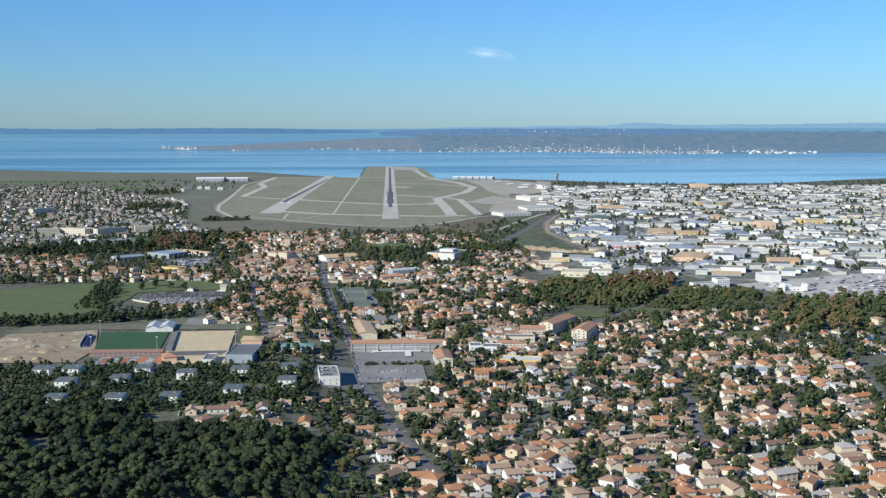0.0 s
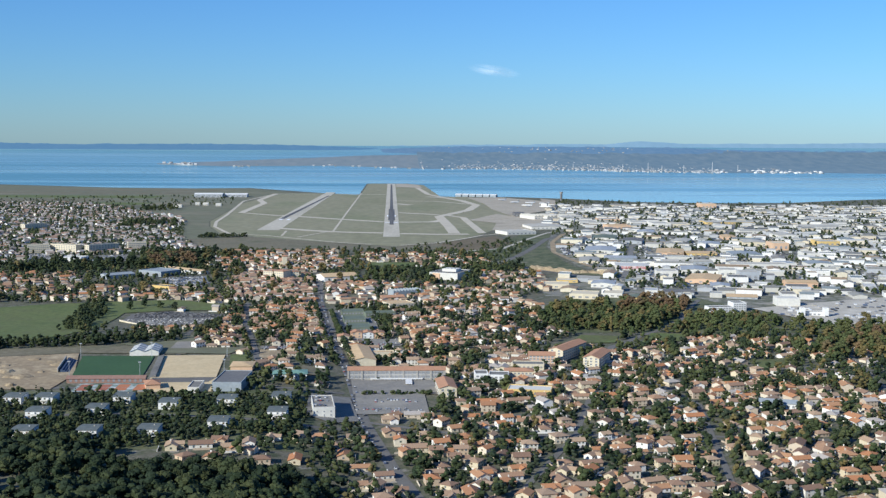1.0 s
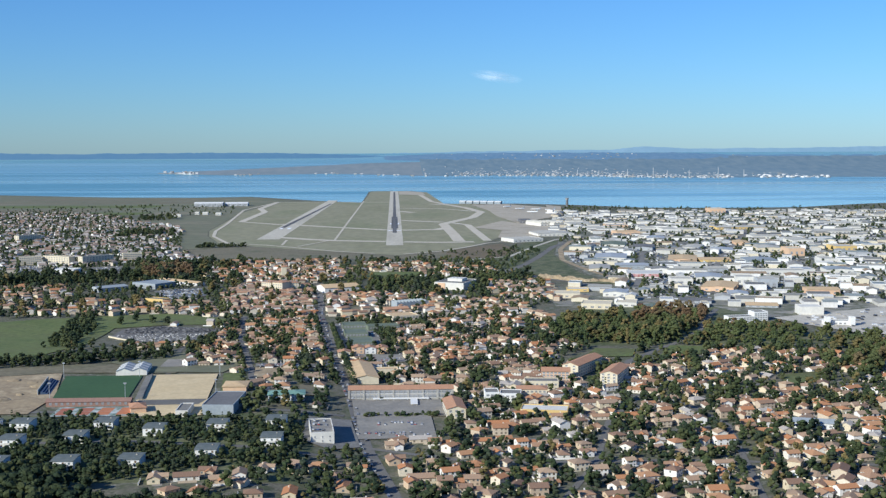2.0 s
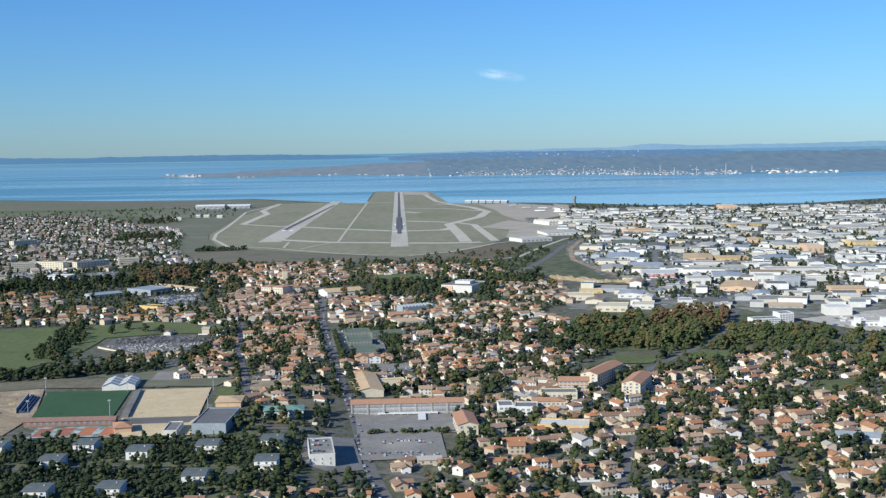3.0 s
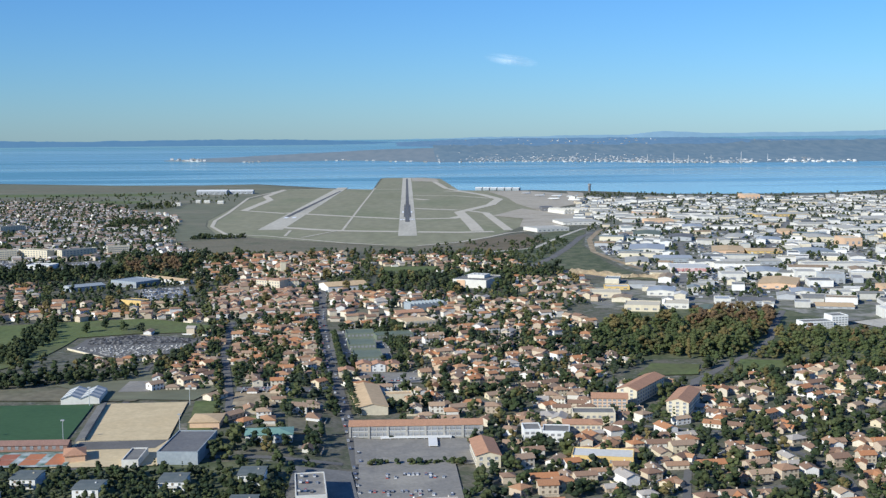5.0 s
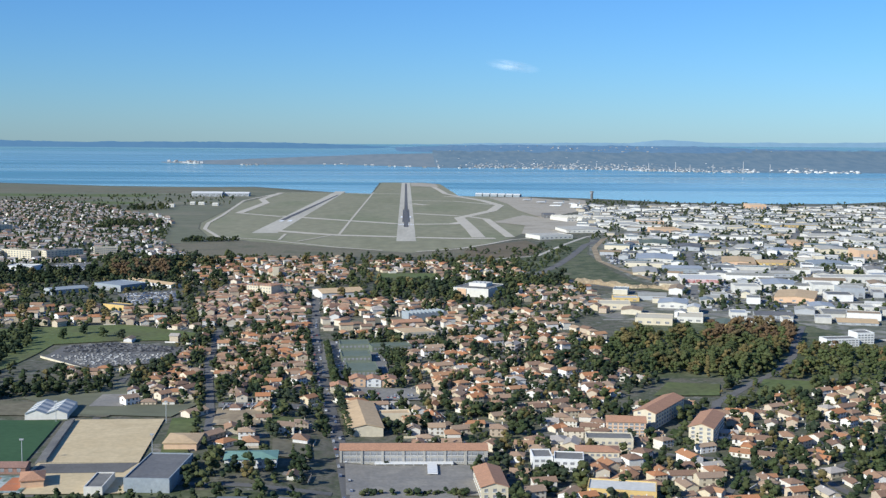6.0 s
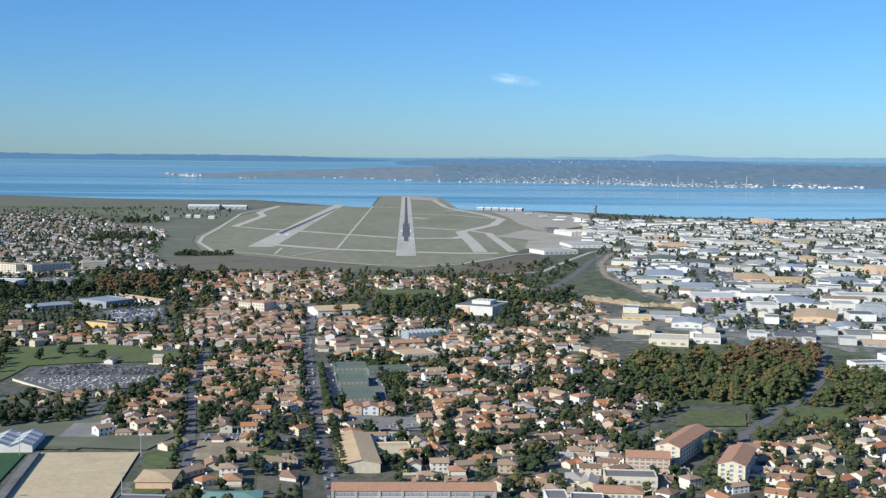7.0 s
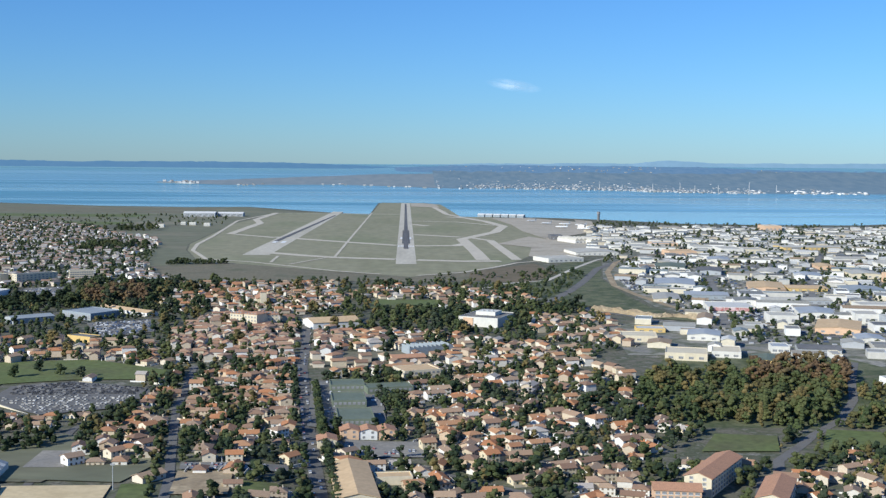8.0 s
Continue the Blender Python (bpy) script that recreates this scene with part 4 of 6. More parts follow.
for i in range(4):
    building("shop", "two-storey shop with a tiled roof", "shop", (-35.5, -29, -22.8, -16.6)[i], (672, 689, 690, 691)[i], 6.2, 7, 3.0, 6, "gable", ("cream", "peach", "white", "peach")[i], "tileroof", 0.9, (2, 3, 0.5, 1.6, 0.9, 0.8, "f"), "shops")
building("cream_block", "cream flat-roofed public building", "public building", -5, 803, 17, 14, 4.2, 22, "flat", "cream", "tanroof", 0, (2, 8, 0.8, 2.0, 1.2, 0.9, "fl"))
building("sawtooth_hall", "pale blue hall with a sawtooth roof", "factory", 1, 870, 24, 9, 3.6, 26, "saw", "bluegrey", "bluegrey", 1.2)
building("long_house", "long low house with an orange roof", "house", -9, 842, 16, 7, 2.8, 18, "gable", "peach", "tileroof", 1.1)
centre = building("white_centre", "large white building with an orange wall panel", "shopping centre", 38, 976, 24, 30, 5.2, -25, "flat", "offwhite", "lot", 0)
part("cladding", *box(-9, -3, -15.5, -15.0, 0.4, 5.0), M["peach"], centre, "orange cladding panel")
plant = part("plant_room", *box(-6, 6, -3, 8, 5.2, 7.4), M["offwhite"], centre, "white rooftop plant room")
for u in (-3, 0, 3):
    part("vent", *box(u - 0.6, u + 0.6, 0, 1.2, 7.4, 8.0), M["grey"], plant)
occupy(34, 962, 14)
building("market_hall", "market hall with a broad brown roof", "market hall", -52, 963, 28, 20, 3.6, 22, "gable", "white", "tanroof", 1.8)
building("church", "stone church with a tiled nave", "church", -103, 1062, 9, 20, 5, 10, "gable", "cream", "tileroof", 1.8)
building("church_tower", "square stone bell tower", "tower", -101, 1049, 4, 4, 10, 10, "hip", "cream", "tileroof", 1.2)
for x, y, h, dg in ((-104, 972, 6.5, -30), (-95, 965, 7.0, -30), (-88, 972, 6, 10)):
    building("town_house", "tall cream town house with a tiled roof", "town house", x, y, 9, 11, h, dg, "hip", "cream", "tileroof", 1.2, (4, 4, 1.0, 1.9, 0.9, 0.9, "fl"), "tall town houses")
building("market_store", "grey-blue store with a flat roof and dark glass front", "store", -197, 998, 26, 22, 3.8, -37, "flat", "bluegrey", "bluegrey", 0, (1, 12, 0.6, 1, 1.5, 2.2, "fr"))
building("arcade_store", "low store with a brown roof and white pillars", "store", -180, 1018, 48, 8, 2.4, -41, "gable", "white", "tanroof", 0.9, (1, 14, 0.5, 1, 1.6, 1.4, "f"))
building("grey_hall", "grey hall with a bright sheet roof", "hall", -227, 977, 24, 14, 3.0, 38, "gable", "grey", "bluegrey", 1.0)
building("garden_wall_house", "ochre walled house by the car park", "house", -176, 904, 16, 8, 2.8, -30, "flat", "yellow", "lot", 0)
for x, y, w, dg in ((-324, 1188, 33, -29), (-290, 1190, 33, 45), (-350, 1186, 20, 18), (-436, 1462, 32, 55), (-262, 1215, 18, 20)):
    building("flats", "pale block of flats with window rows", "apartment block", x, y, w, 8, 7.5, dg, "flat", "cream", "lot", 0, (4, 10, 0.8, 1.7, 1.4, 0.9, "fl"), "left flats")
building("supermarket", "low white supermarket beside the flats", "store", -296, 1110, 21, 16, 3.2, -10, "flat", "white", "offwhite", 0)
for x, y, w, d, h, dg, wl_, rf, tp in (
        (137, 1418, 38, 31, 3.6, 22, "white", "flat", "white"), (183, 1510, 45, 46, 3.2, 8, "white", "gable", "white"), (188, 1685, 15, 46, 3.7, 20, "white", "arch", "white"), (205, 1679, 15, 46, 3.7, 20, "white", "arch", "white"),
        (176, 1741, 16, 36, 4.6, 0, "darkgrey", "flat", "darkgrey"), (244, 1683, 33, 34, 3.0, 5, "white", "gable", "white"), (251, 1599, 24, 40, 2.8, 0, "white", "flat", "white"), (273, 1500, 29, 27, 4.6, 4, "peach", "flat", "tanroof"),
        (288, 1646, 28, 32, 2.9, 0, "peach", "flat", "white"), (206, 1337, 15, 34, 2.9, -10, "white", "flat", "hallroof"), (199, 1198, 30, 46, 3.0, -12, "white", "gable", "grey"), (230, 1351, 27, 46, 2.3, -14, "white", "gable", "greenroof"),
        (172, 1106, 18, 39, 1.8, -10, "cream", "gable", "hallroof"), (202, 1113, 29, 23, 3.3, -8, "bluegrey", "gable", "grey"), (199, 1044, 29, 31, 3.5, -8, "white", "flat", "hallroof"), (115, 916, 19, 17, 3.0, -8, "cream", "flat", "cream"),
        (128, 949, 16, 12, 1.9, -5, "yellow", "flat", "hallroof"), (152, 922, 17, 20, 3.0, -16, "white", "gable", "grey"), (127, 858, 20, 19, 3.4, -14, "cream", "flat", "cream"), (149, 867, 14, 20, 2.8, -14, "white", "flat", "cream"),
        (161, 840, 14, 19, 2.7, -18, "yellow", "gable", "greenroof"), (216, 990, 17, 18, 4.6, -6, "white", "flat", "white"), (238, 955, 24, 39, 3.2, -22, "peach", "gable", "tanroof"), (179, 878, 9, 13, 3.2, -10, "white", "flat", "grey"),
        (257, 1086, 44, 18, 2.8, -3, "grey", "gable", "white"), (246, 1016, 22, 30, 3.4, -12, "white", "gable", "grey"), (310, 1049, 51, 17, 4.1, -2, "white", "flat", "white"), (266, 988, 14, 19, 5.9, -10, "white", "flat", "white"),
        (277, 968, 15, 18, 6.2, -6, "grey", "flat", "white"), (263, 1174, 26, 46, 3.0, -14, "peach", "gable", "tanroof"), (292, 1172, 29, 26, 2.0, -6, "yellow", "gable", "tanroof"), (440, 1597, 66, 32, 2.9, 3, "yellow", "gable", "white"),
        (531, 1512, 56, 40, 3.5, 4, "white", "gable", "white"), (593, 1660, 56, 37, 3.1, 4, "white", "flat", "white"), (386, 1225, 16, 25, 7.1, 0, "peach", "flat", "cream"), (303, 920, 23, 19, 3.9, -8, "peach", "gable", "tanroof"),
        (240, 916, 14, 18, 1.9, -12, "white", "gable", "grey"), (262, 905, 12, 15, 2.7, -6, "white", "flat", "white"), (304, 1299, 18, 45, 2.8, -24, "white", "gable", "white"), (376, 1274, 24, 33, 3.9, -8, "cream", "gable", "white"),
        (332, 1160, 28, 31, 2.5, -4, "bluegrey", "gable", "bluegrey"), (389, 1145, 12, 27, 4.6, -6, "white", "flat", "white"), (372, 1354, 15, 30, 3.0, -8, "peach", "gable", "tanroof"), (336, 1543, 23, 39, 4.8, 0, "white", "flat", "white"),
        (358, 1540, 29, 29, 4.1, 0, "cream", "flat", "white"), (423, 1439, 31, 26, 3.2, 0, "white", "gable", "white"), (505, 1942, 24, 34, 8.0, 0, "peach", "flat", "cream"), (200, 881, 21, 16, 1.8, -12, "grey", "gable", "darkgrey"),
        (239, 857, 21, 16, 1.4, -14, "grey", "gable", "tanroof"), (443, 1373, 24, 32, 3.7, 0, "white", "gable", "white"), (339, 1066, 18, 22, 3.3, -4, "white", "flat", "grey"), (253, 1302, 21, 39, 3.3, -16, "grey", "gable", "darkgrey"),
        (291, 1415, 20, 32, 3.7, -12, "white", "gable", "grey"), (327, 1267, 21, 31, 2.8, -14, "white", "gable", "grey"), (317, 1583, 24, 30, 3.5, 0, "white", "flat", "white"), (368, 1060, 22, 23, 3.7, -5, "white", "gable", "bluegrey"),
        (455, 1276, 22, 28, 4.6, 0, "yellow", "flat", "white")):
    building("warehouse", {"white": "white clad warehouse on the industrial estate", "grey": "grey metal warehouse on the industrial estate", "cream": "cream rendered warehouse on the industrial estate", "yellow": "yellow warehouse with a sheet roof", "peach": "pale warehouse with a brown roof", "bluegrey": "long blue-grey warehouse with a flat roof", "darkgrey": "dark open hangar by the apron"}[wl_], "warehouse", x, y, w, d, h, dg, rf, {"white": "offwhite"}.get(wl_, wl_), {"white": "hallpale"}.get(tp, tp), 0.9 if rf != "arch" else 2.5, (1, max(3, int(w / 5)), h * 0.25, 1, 2.2, h * 0.35, "f"), "warehouses")
building("office_park", "white office with glass bands", "office", 203, 786, 17, 8, 3.6, 8, "flat", "white", "lot", 0, (3, 9, 0.4, 1.1, 1.4, 0.6, "f"), "office park")
building("office_park", "tall white office with glass bands", "office", 217, 794, 9, 9, 5.4, 8, "flat", "white", "lot", 0, (4, 5, 0.5, 1.2, 1.2, 0.6, "f"), "office park")
building("office_park", "plain white cube on a pale yard", "office", 258, 818, 15, 14, 5.2, -5, "flat", "offwhite", "offwhite", 0, None, "office park")
building("office_park", "white twin-towered gate building", "office", 258, 770, 17, 5, 2.6, -5, "flat", "white", "lot", 0, (1, 6, 0.8, 1, 1.5, 1.0, "f"), "office park")
for dx in (-9, 9):
    building("gate_tower", "white tower of the gate building", "tower", 258 + dx * 0.8, 766 - dx * 0.1, 3, 4, 5.4, -5, "flat", "white", "lot", 0, None, "gate towers")

# red and white hall, hillside hamlets seen across the water
band = [ob for ob in scene.objects if ob.name.startswith("warehouse") and not ob.parent and abs(ob.location.x - 199) < 0.5 and abs(ob.location.y - 1044) < 1][0]
for u in (-9.7, 0, 9.7):
    part("cladding", *box(u - 4.6, u + 4.6, -15.75, -15.48, 1.3, 3.6), M["redband"], band, "red cladding panel")
V, F = [], []
for k in range(64):
    x, t = rng.gauss(*rng.choice(((720, 120), (840, 60), (1400, 90), (260, 120), (560, 90)))), rng.uniform(0.25, 0.92)
    top = float(np.interp(x, [-250, 190, 630, 1075, 1520, 1900], [47, 81, 83, 80, 71, 70]))
    w, h = rng.uniform(2, 7), rng.uniform(0.6, 1.8)
    geo = turned(box(-w / 2, w / 2, -4, 4, -5, h), x, 4600 + 140 * t, 44 + (top - 44) * t ** 0.8, 0)
    n = len(V)
    V.extend(geo[0])
    F.extend(tuple(a + n for a in f) for f in geo[1])
tagged(new("hillside_houses", mesh("hillside_houses", V, F, M["hallroof_far"])), "tiny pale houses scattered over the far hillside", "houses", "", "stuff")

# airport buildings
for x, y, w in ((-352, 1935, 17), (-329, 2000, 7), (-315, 1996, 9), (-291, 1974, 9)):
    building("lodge", "white flat-roofed lodge on the dry fields", "lodge", x, y, w, 7, 4, 0, "flat", "offwhite", "hallroof", 0, (1, 4, 1, 1, 1.2, 1.2, "f"), "lodges")
building("hangar", "long pale hangar by the lagoon", "hangar", -350, 2262, 52, 24, 6, 0, "gable", "grey", "white", 2, (1, 5, 0.2, 1, 8, 4, "f"), "hangars")
building("hangar", "long pale hangar by the lagoon", "hangar", -301, 2275, 42, 24, 5, 0, "gable", "grey", "white", 2, (1, 4, 0.2, 1, 8, 3.5, "f"), "hangars")
for i in range(6):
    building("terminal_hall", "low terminal hall at the water's edge", "terminal", 122 + i * 13, 2318 - i * 5, 12, 12, 4, -22, "gable", "bluegrey", "white", 1.5, None, "terminal halls")
tower = thing("control_tower", "slim dark airport control tower with a glazed cab", "tower", at=pose(301, 2180, 0))
part("shaft", *cylinder(0, 0, -0.5, 12, 2.3, 2.0, 12), M["darkgrey"], tower)
part("cab", *cylinder(0, 0, 12, 15, 2.4, 3.2, 12), M["glass"], tower, "dark glazed cab")
cap = part("roof", *cylinder(0, 0, 15, 15.8, 3.4, 2.7, 12), M["darkgrey"], tower)
part("antenna", *cylinder(0, 0, 15.8, 18.5, 0.2, 0.1, 6), M["grey"], cap)


def airliner(x, y, deg, s):
    ob = thing("airliner", "small white airliner parked on the apron", "aircraft", "parked airliners", at=pose(x, y, 0.3, 0, 0, deg))
    rings = [(-8, 0.3), (-6.5, 0.75), (-3, 0.95), (5, 0.95), (7.5, 0.6), (8.4, 0.1)]
    V = [(u * s, r * s * math.cos(k * 0.7854), 1.9 * s + r * s * math.sin(k * 0.7854)) for u, r in rings for k in range(8)]
    F = [(i * 8 + k, i * 8 + (k + 1) % 8, (i + 1) * 8 + (k + 1) % 8, (i + 1) * 8 + k) for i in range(5) for k in range(8)]
    part("fuselage", V, F + [tuple(range(7, -1, -1)), tuple(range(40, 48))], M["white"], ob)
    for sd in (-1, 1):
        wing = part("wing", *slab([(1.5 * s, 0), (-1.0 * s, 0), (-3.2 * s, sd * 8 * s), (-2.2 * s, sd * 8 * s)][::sd], 1.5 * s, 1.65 * s), M["grey"], ob)
        engine = part("engine", *turned(cylinder(0, 0, -0.9 * s, 0.9 * s, 0.38 * s, 0.3 * s, 8), 0, 0, 0, 0), M["grey"], wing)
        engine.matrix_local = pose(0.2 * s, sd * 2.8 * s, 1.15 * s, 0, 90, 0)
        part("gear", *box(-0.6 * s, -0.2 * s, sd * 1.6 * s - 0.15, sd * 1.6 * s + 0.15, -0.3, 1.4 * s), M["tyre"], ob)
    part("fin", [(-7.8 * s, -0.1, 2.4 * s), (-5.4 * s, -0.1, 2.6 * s), (-7.2 * s, -0.1, 5.2 * s), (-8.4 * s, -0.1, 5.2 * s), (-7.8 * s, 0.1, 2.4 * s), (-5.4 * s, 0.1, 2.6 * s), (-7.2 * s, 0.1, 5.2 * s), (-8.4 * s, 0.1, 5.2 * s)],
         [(0, 1, 2, 3), (7, 6, 5, 4), (0, 4, 5, 1), (1, 5, 6, 2), (2, 6, 7, 3), (3, 7, 4, 0)], M["bluegrey"], ob, "coloured tail fin")


for x, y, dg in ((205, 2080, 200), (230, 2060, 190), (252, 2040, 185), (215, 1980, 170), (190, 2150, 210), (240, 1940, 160)):
    airliner(x, y, dg, 1.1)


# ---------------------------------------------------------------- houses
def house(kind, w, d, h, rise, storeys):
    ob = thing("house", "", "house", "town houses")
    over = 0.3
    if kind == "hip":
        part("wall", *box(-w / 2, w / 2, -d / 2, d / 2, -0.2, h), M["render"], ob)
        part("roof", *hip(w, d, h, rise, over), M["tile"], ob)
    elif kind == "ell":
        part("wall", *joined(gable_walls(w, d, h, rise), turned(gable_walls(w * 0.62, d * 0.75, h, rise * 0.8), w * 0.2, -d * 0.55, 0, 90)), M["render"], ob)
        part("roof", *gable(w, d, h, rise, over), M["tile"], ob)
        part("wing_roof", *turned(gable(w * 0.62, d * 0.75, h, rise * 0.8, over), w * 0.2, -d * 0.55, -0.03, 90), M["tile"], ob)
    elif kind == "step":
        part("wall", *joined(gable_walls(w * 0.6, d, h, rise), turned(gable_walls(w * 0.5, d * 0.8, h * 0.62, rise * 0.8), w * 0.5, 0.3, 0, 0)), M["render"], ob)
        part("roof", *gable(w * 0.6, d, h, rise, over), M["tile"], ob)
        part("wing_roof", *turned(gable(w * 0.5, d * 0.8, h * 0.62, rise * 0.8, over), w * 0.52, 0.3, 0, 0), M["tile"], ob)
    elif kind == "flat":
        part("wall", *box(-w / 2, w / 2, -d / 2, d / 2, -0.2, h), M["white"], ob)
        part("roof", *gable(w, d, h, 0.25, 0.3, 0.15), M["villaroof"], ob)
        part("balcony", *box(-w * 0.2, w * 0.25, -d / 2 - 0.9, -d / 2, h * 0.45, h * 0.45 + 0.5), M["offwhite"], ob)
    else:
        part("wall", *gable_walls(w, d, h, rise), M["render"], ob)
        part("roof", *gable(w, d, h, rise, over), M["tile"], ob)
    part("chimney", *box(w * 0.2, w * 0.2 + 0.35, 0.3, 0.75, h, h + rise + 0.45), M["render"], ob)
    for s in range(storeys):
        for u in ((-0.3, 0.05, 0.32) if s else (-0.3, 0.3)):
            part("window", *box(u * w * (0.55 if kind == "step" else 1) - 0.32, u * w * (0.55 if kind == "step" else 1) + 0.32, -d / 2 - 0.06, -d / 2 + 0.05, 0.45 + s * 1.35, 1.15 + s * 1.35), M["shutter"], ob)
    part("window", *box(-w / 2 * (0.6 if kind == "step" else 1) - 0.06, -w / 2 * (0.6 if kind == "step" else 1) + 0.05, -0.35, 0.35, h - 1.1, h - 0.4), M["shutter"], ob)
    if kind != "ell":
        part("door", *box(-0.3, 0.2, -d / 2 - 0.05, -d / 2 + 0.05, 0, 1.0), M["bark"], ob)
    return ob


PLANS = [("hip", 6.2, 4.7, 1.6, 1.06, 1, "low pink-walled house with a hipped clay-tile roof"), ("gable", 6.4, 4.2, 1.6, 0.84, 1, "low rendered house with a gabled clay-tile roof"),
         ("ell", 6.4, 4.0, 1.7, 0.88, 1, "L-shaped rendered house with terracotta tile roofs"), ("gable", 5.4, 4.4, 2.7, 0.88, 2, "two-storey rendered house with a clay-tile roof"),
         ("step", 7.6, 4.5, 2.7, 0.88, 2, "house with a lower wing and terracotta roofs"), ("hip", 5.5, 5.2, 2.7, 1.06, 2, "square two-storey house with a hipped tile roof"),
         ("gable", 8.1, 4.4, 1.6, 0.84, 1, "long low rendered house with a terracotta roof")]
FLAT = ("flat", 7.2, 8.6, 2.9, 0.2, 2, "white villa with a flat grey roof among pines")
made, count, spare, homes = {}, [0], [], []


def set_house(plan, x, y, deg, s=1.0):
    occupy_box(x, y, plan[1] + 0.6, plan[2] + 0.6, deg)
    homes.append((x, y, deg))
    if count[0] >= 300 and plan is not FLAT:
        spare.append((plan, x, y, deg, s))
        return
    key = plan[:6]
    m = pose(x, y, 0, 0, 0, deg)
    if key not in made:
        ob = house(*key)
        tagged(ob, plan[6])
        ob.matrix_world = m
        made[key] = ob
    else:
        ob = copy_thing(made[key], m)
        ob.scale = (s, s, s)
    count[0] += 1


# flat-roofed villas on the wooded slope
for x, y, dg in ((-149.3, 515.6, -3), (-145.5, 490.4, -3), (-124.2, 495.2, -2), (-118.4, 515.6, -2), (-98.0, 504.9, -2), (-75.8, 510.7, -1), (-54.5, 516.5, -1), (-53.5, 489.4, -1), (-73.8, 473.0, -1), (-97.1, 461.4, -2), (-118.4, 460.4, -2), (-141.6, 460.4, -3), (-161.9, 515.6, -3)):
    if free(x, y, 1.5, roads=False, zones=False):
        set_house(FLAT, x, y, dg)

# rows of like houses left of the main street
for x0, y0, x1, y1, n in ((-103, 686, -109, 760, 7), (-84, 645, -92, 765, 11), (-72, 650, -79, 770, 11), (-60, 650, -67, 800, 14)):
    for i in range(n):
        t = (i + 0.5) / n
        x, y = x0 + (x1 - x0) * t, y0 + (y1 - y0) * t
        if free(x, y, 2.6):
            set_house(PLANS[rng.choice((0, 0, 0, 5, 1))], x, y, rng.choice((3, 93)) + rng.uniform(-4, 4), rng.uniform(0.92, 1.1))
for x, y, dg in ((-85.5, 441.0, 5), (-75.8, 443.0, 8), (-52.6, 452.6, -5), (-78.7, 428.4, 10), (-69.0, 421.7, -8), (-58.4, 436.2, 20), (-59.3, 444.9, 4), (-70.0, 449.7, -6), (-65.1, 439.1, 12), (-52.6, 424.6, 6), (-41.9, 428.4, 0), (-29.3, 450.7, 5), (-35.1, 462.3, -10), (-41.9, 456.5, 8), (-107.7, 398.4, 10), (-26, 440, 0), (-20, 425, 8), (-24, 462, 5), (-20, 405, 10), (-125.5, 384, 20)):
    if free(x, y, 1.6):
        set_house(PLANS[rng.choice((0, 1, 2, 4, 6))], x, y, dg + rng.choice((0, 0, 35, 90, -40)), rng.uniform(0.8, 1.05))

ZONES = [  # outline, grid angle, spacing, share that is built
    ([(-112, 640), (-44, 640), (-62, 845), (-116, 800)], 4, 8.0, 0.8),
    ([(-16, 385), (110, 385), (130, 440), (110, 480), (8, 500), (-12, 480)], 12, 8.9, 0.76),
    ([(-8, 615), (55, 640), (90, 700), (80, 765), (60, 820), (-5, 790), (-10, 700)], 24, 8.6, 0.74),
    ([(110, 385), (185, 385), (215, 470), (205, 545), (120, 575), (75, 590), (25, 555), (8, 500), (110, 480), (130, 440)], 12, 8.9, 0.74),
    ([(20, 560), (80, 575), (75, 605), (55, 640), (20, 612)], -8, 8.6, 0.75),
    ([(105, 560), (205, 545), (235, 560), (240, 640), (190, 690), (120, 660)], 30, 10.5, 0.62),
    ([(-82, 578), (-40, 578), (-44, 640), (-84, 640)], 3, 9.0, 0.7),
    ([(-14, 574), (25, 574), (62, 598), (56, 646), (-10, 646)], 10, 8.6, 0.75),
    ([(-40, 645), (-12, 645), (-8, 668), (-38, 668)], 6, 8.4, 0.8),
    ([(60, 585), (110, 570), (120, 640), (75, 655)], -20, 9.0, 0.7),
    ([(20, 505), (70, 500), (75, 560), (22, 552)], 6, 8.5, 0.8),
    ([(-19, 466), (10, 472), (6, 503), (-21, 500)], 8, 8, 0.85),
    ([(-152, 686), (-124, 690), (-124, 718), (-154, 710)], 0, 9, 0.7),
    ([(-70, 545), (-40, 545), (-42, 578), (-74, 578)], 3, 10, 0.5),
    ([(-10, 320), (190, 320), (190, 385), (-14, 385)], 12, 8.6, 0.8),
]
for outline, ang, gap, share in ZONES:
    xs_, ys_ = [p[0] for p in outline], [p[1] for p in outline]
    cx, cy = sum(xs_) / len(xs_), sum(ys_) / len(ys_)
    n = int(220 / gap)
    c, s = math.cos(radians(ang)), math.sin(radians(ang))
    for i in range(-n, n + 1):
        for j in range(-n, n + 1):
            u, v = i * gap + (gap / 2 if j % 2 else 0), j * gap * 0.92
            x, y = cx + u * c - v * s + rng.uniform(-1.4, 1.4), cy + u * s + v * c + rng.uniform(-1.4, 1.4)
            pick, turn, size = rng.randrange(len(PLANS)), rng.choice((0, 0, 90, 45)) + rng.uniform(-9, 9), rng.uniform(0.78, 1.08)
            if rng.random() < share and inside(x, y, outline) and free(x, y, 2.5):
                set_house(PLANS[pick], x, y, ang + turn, size)

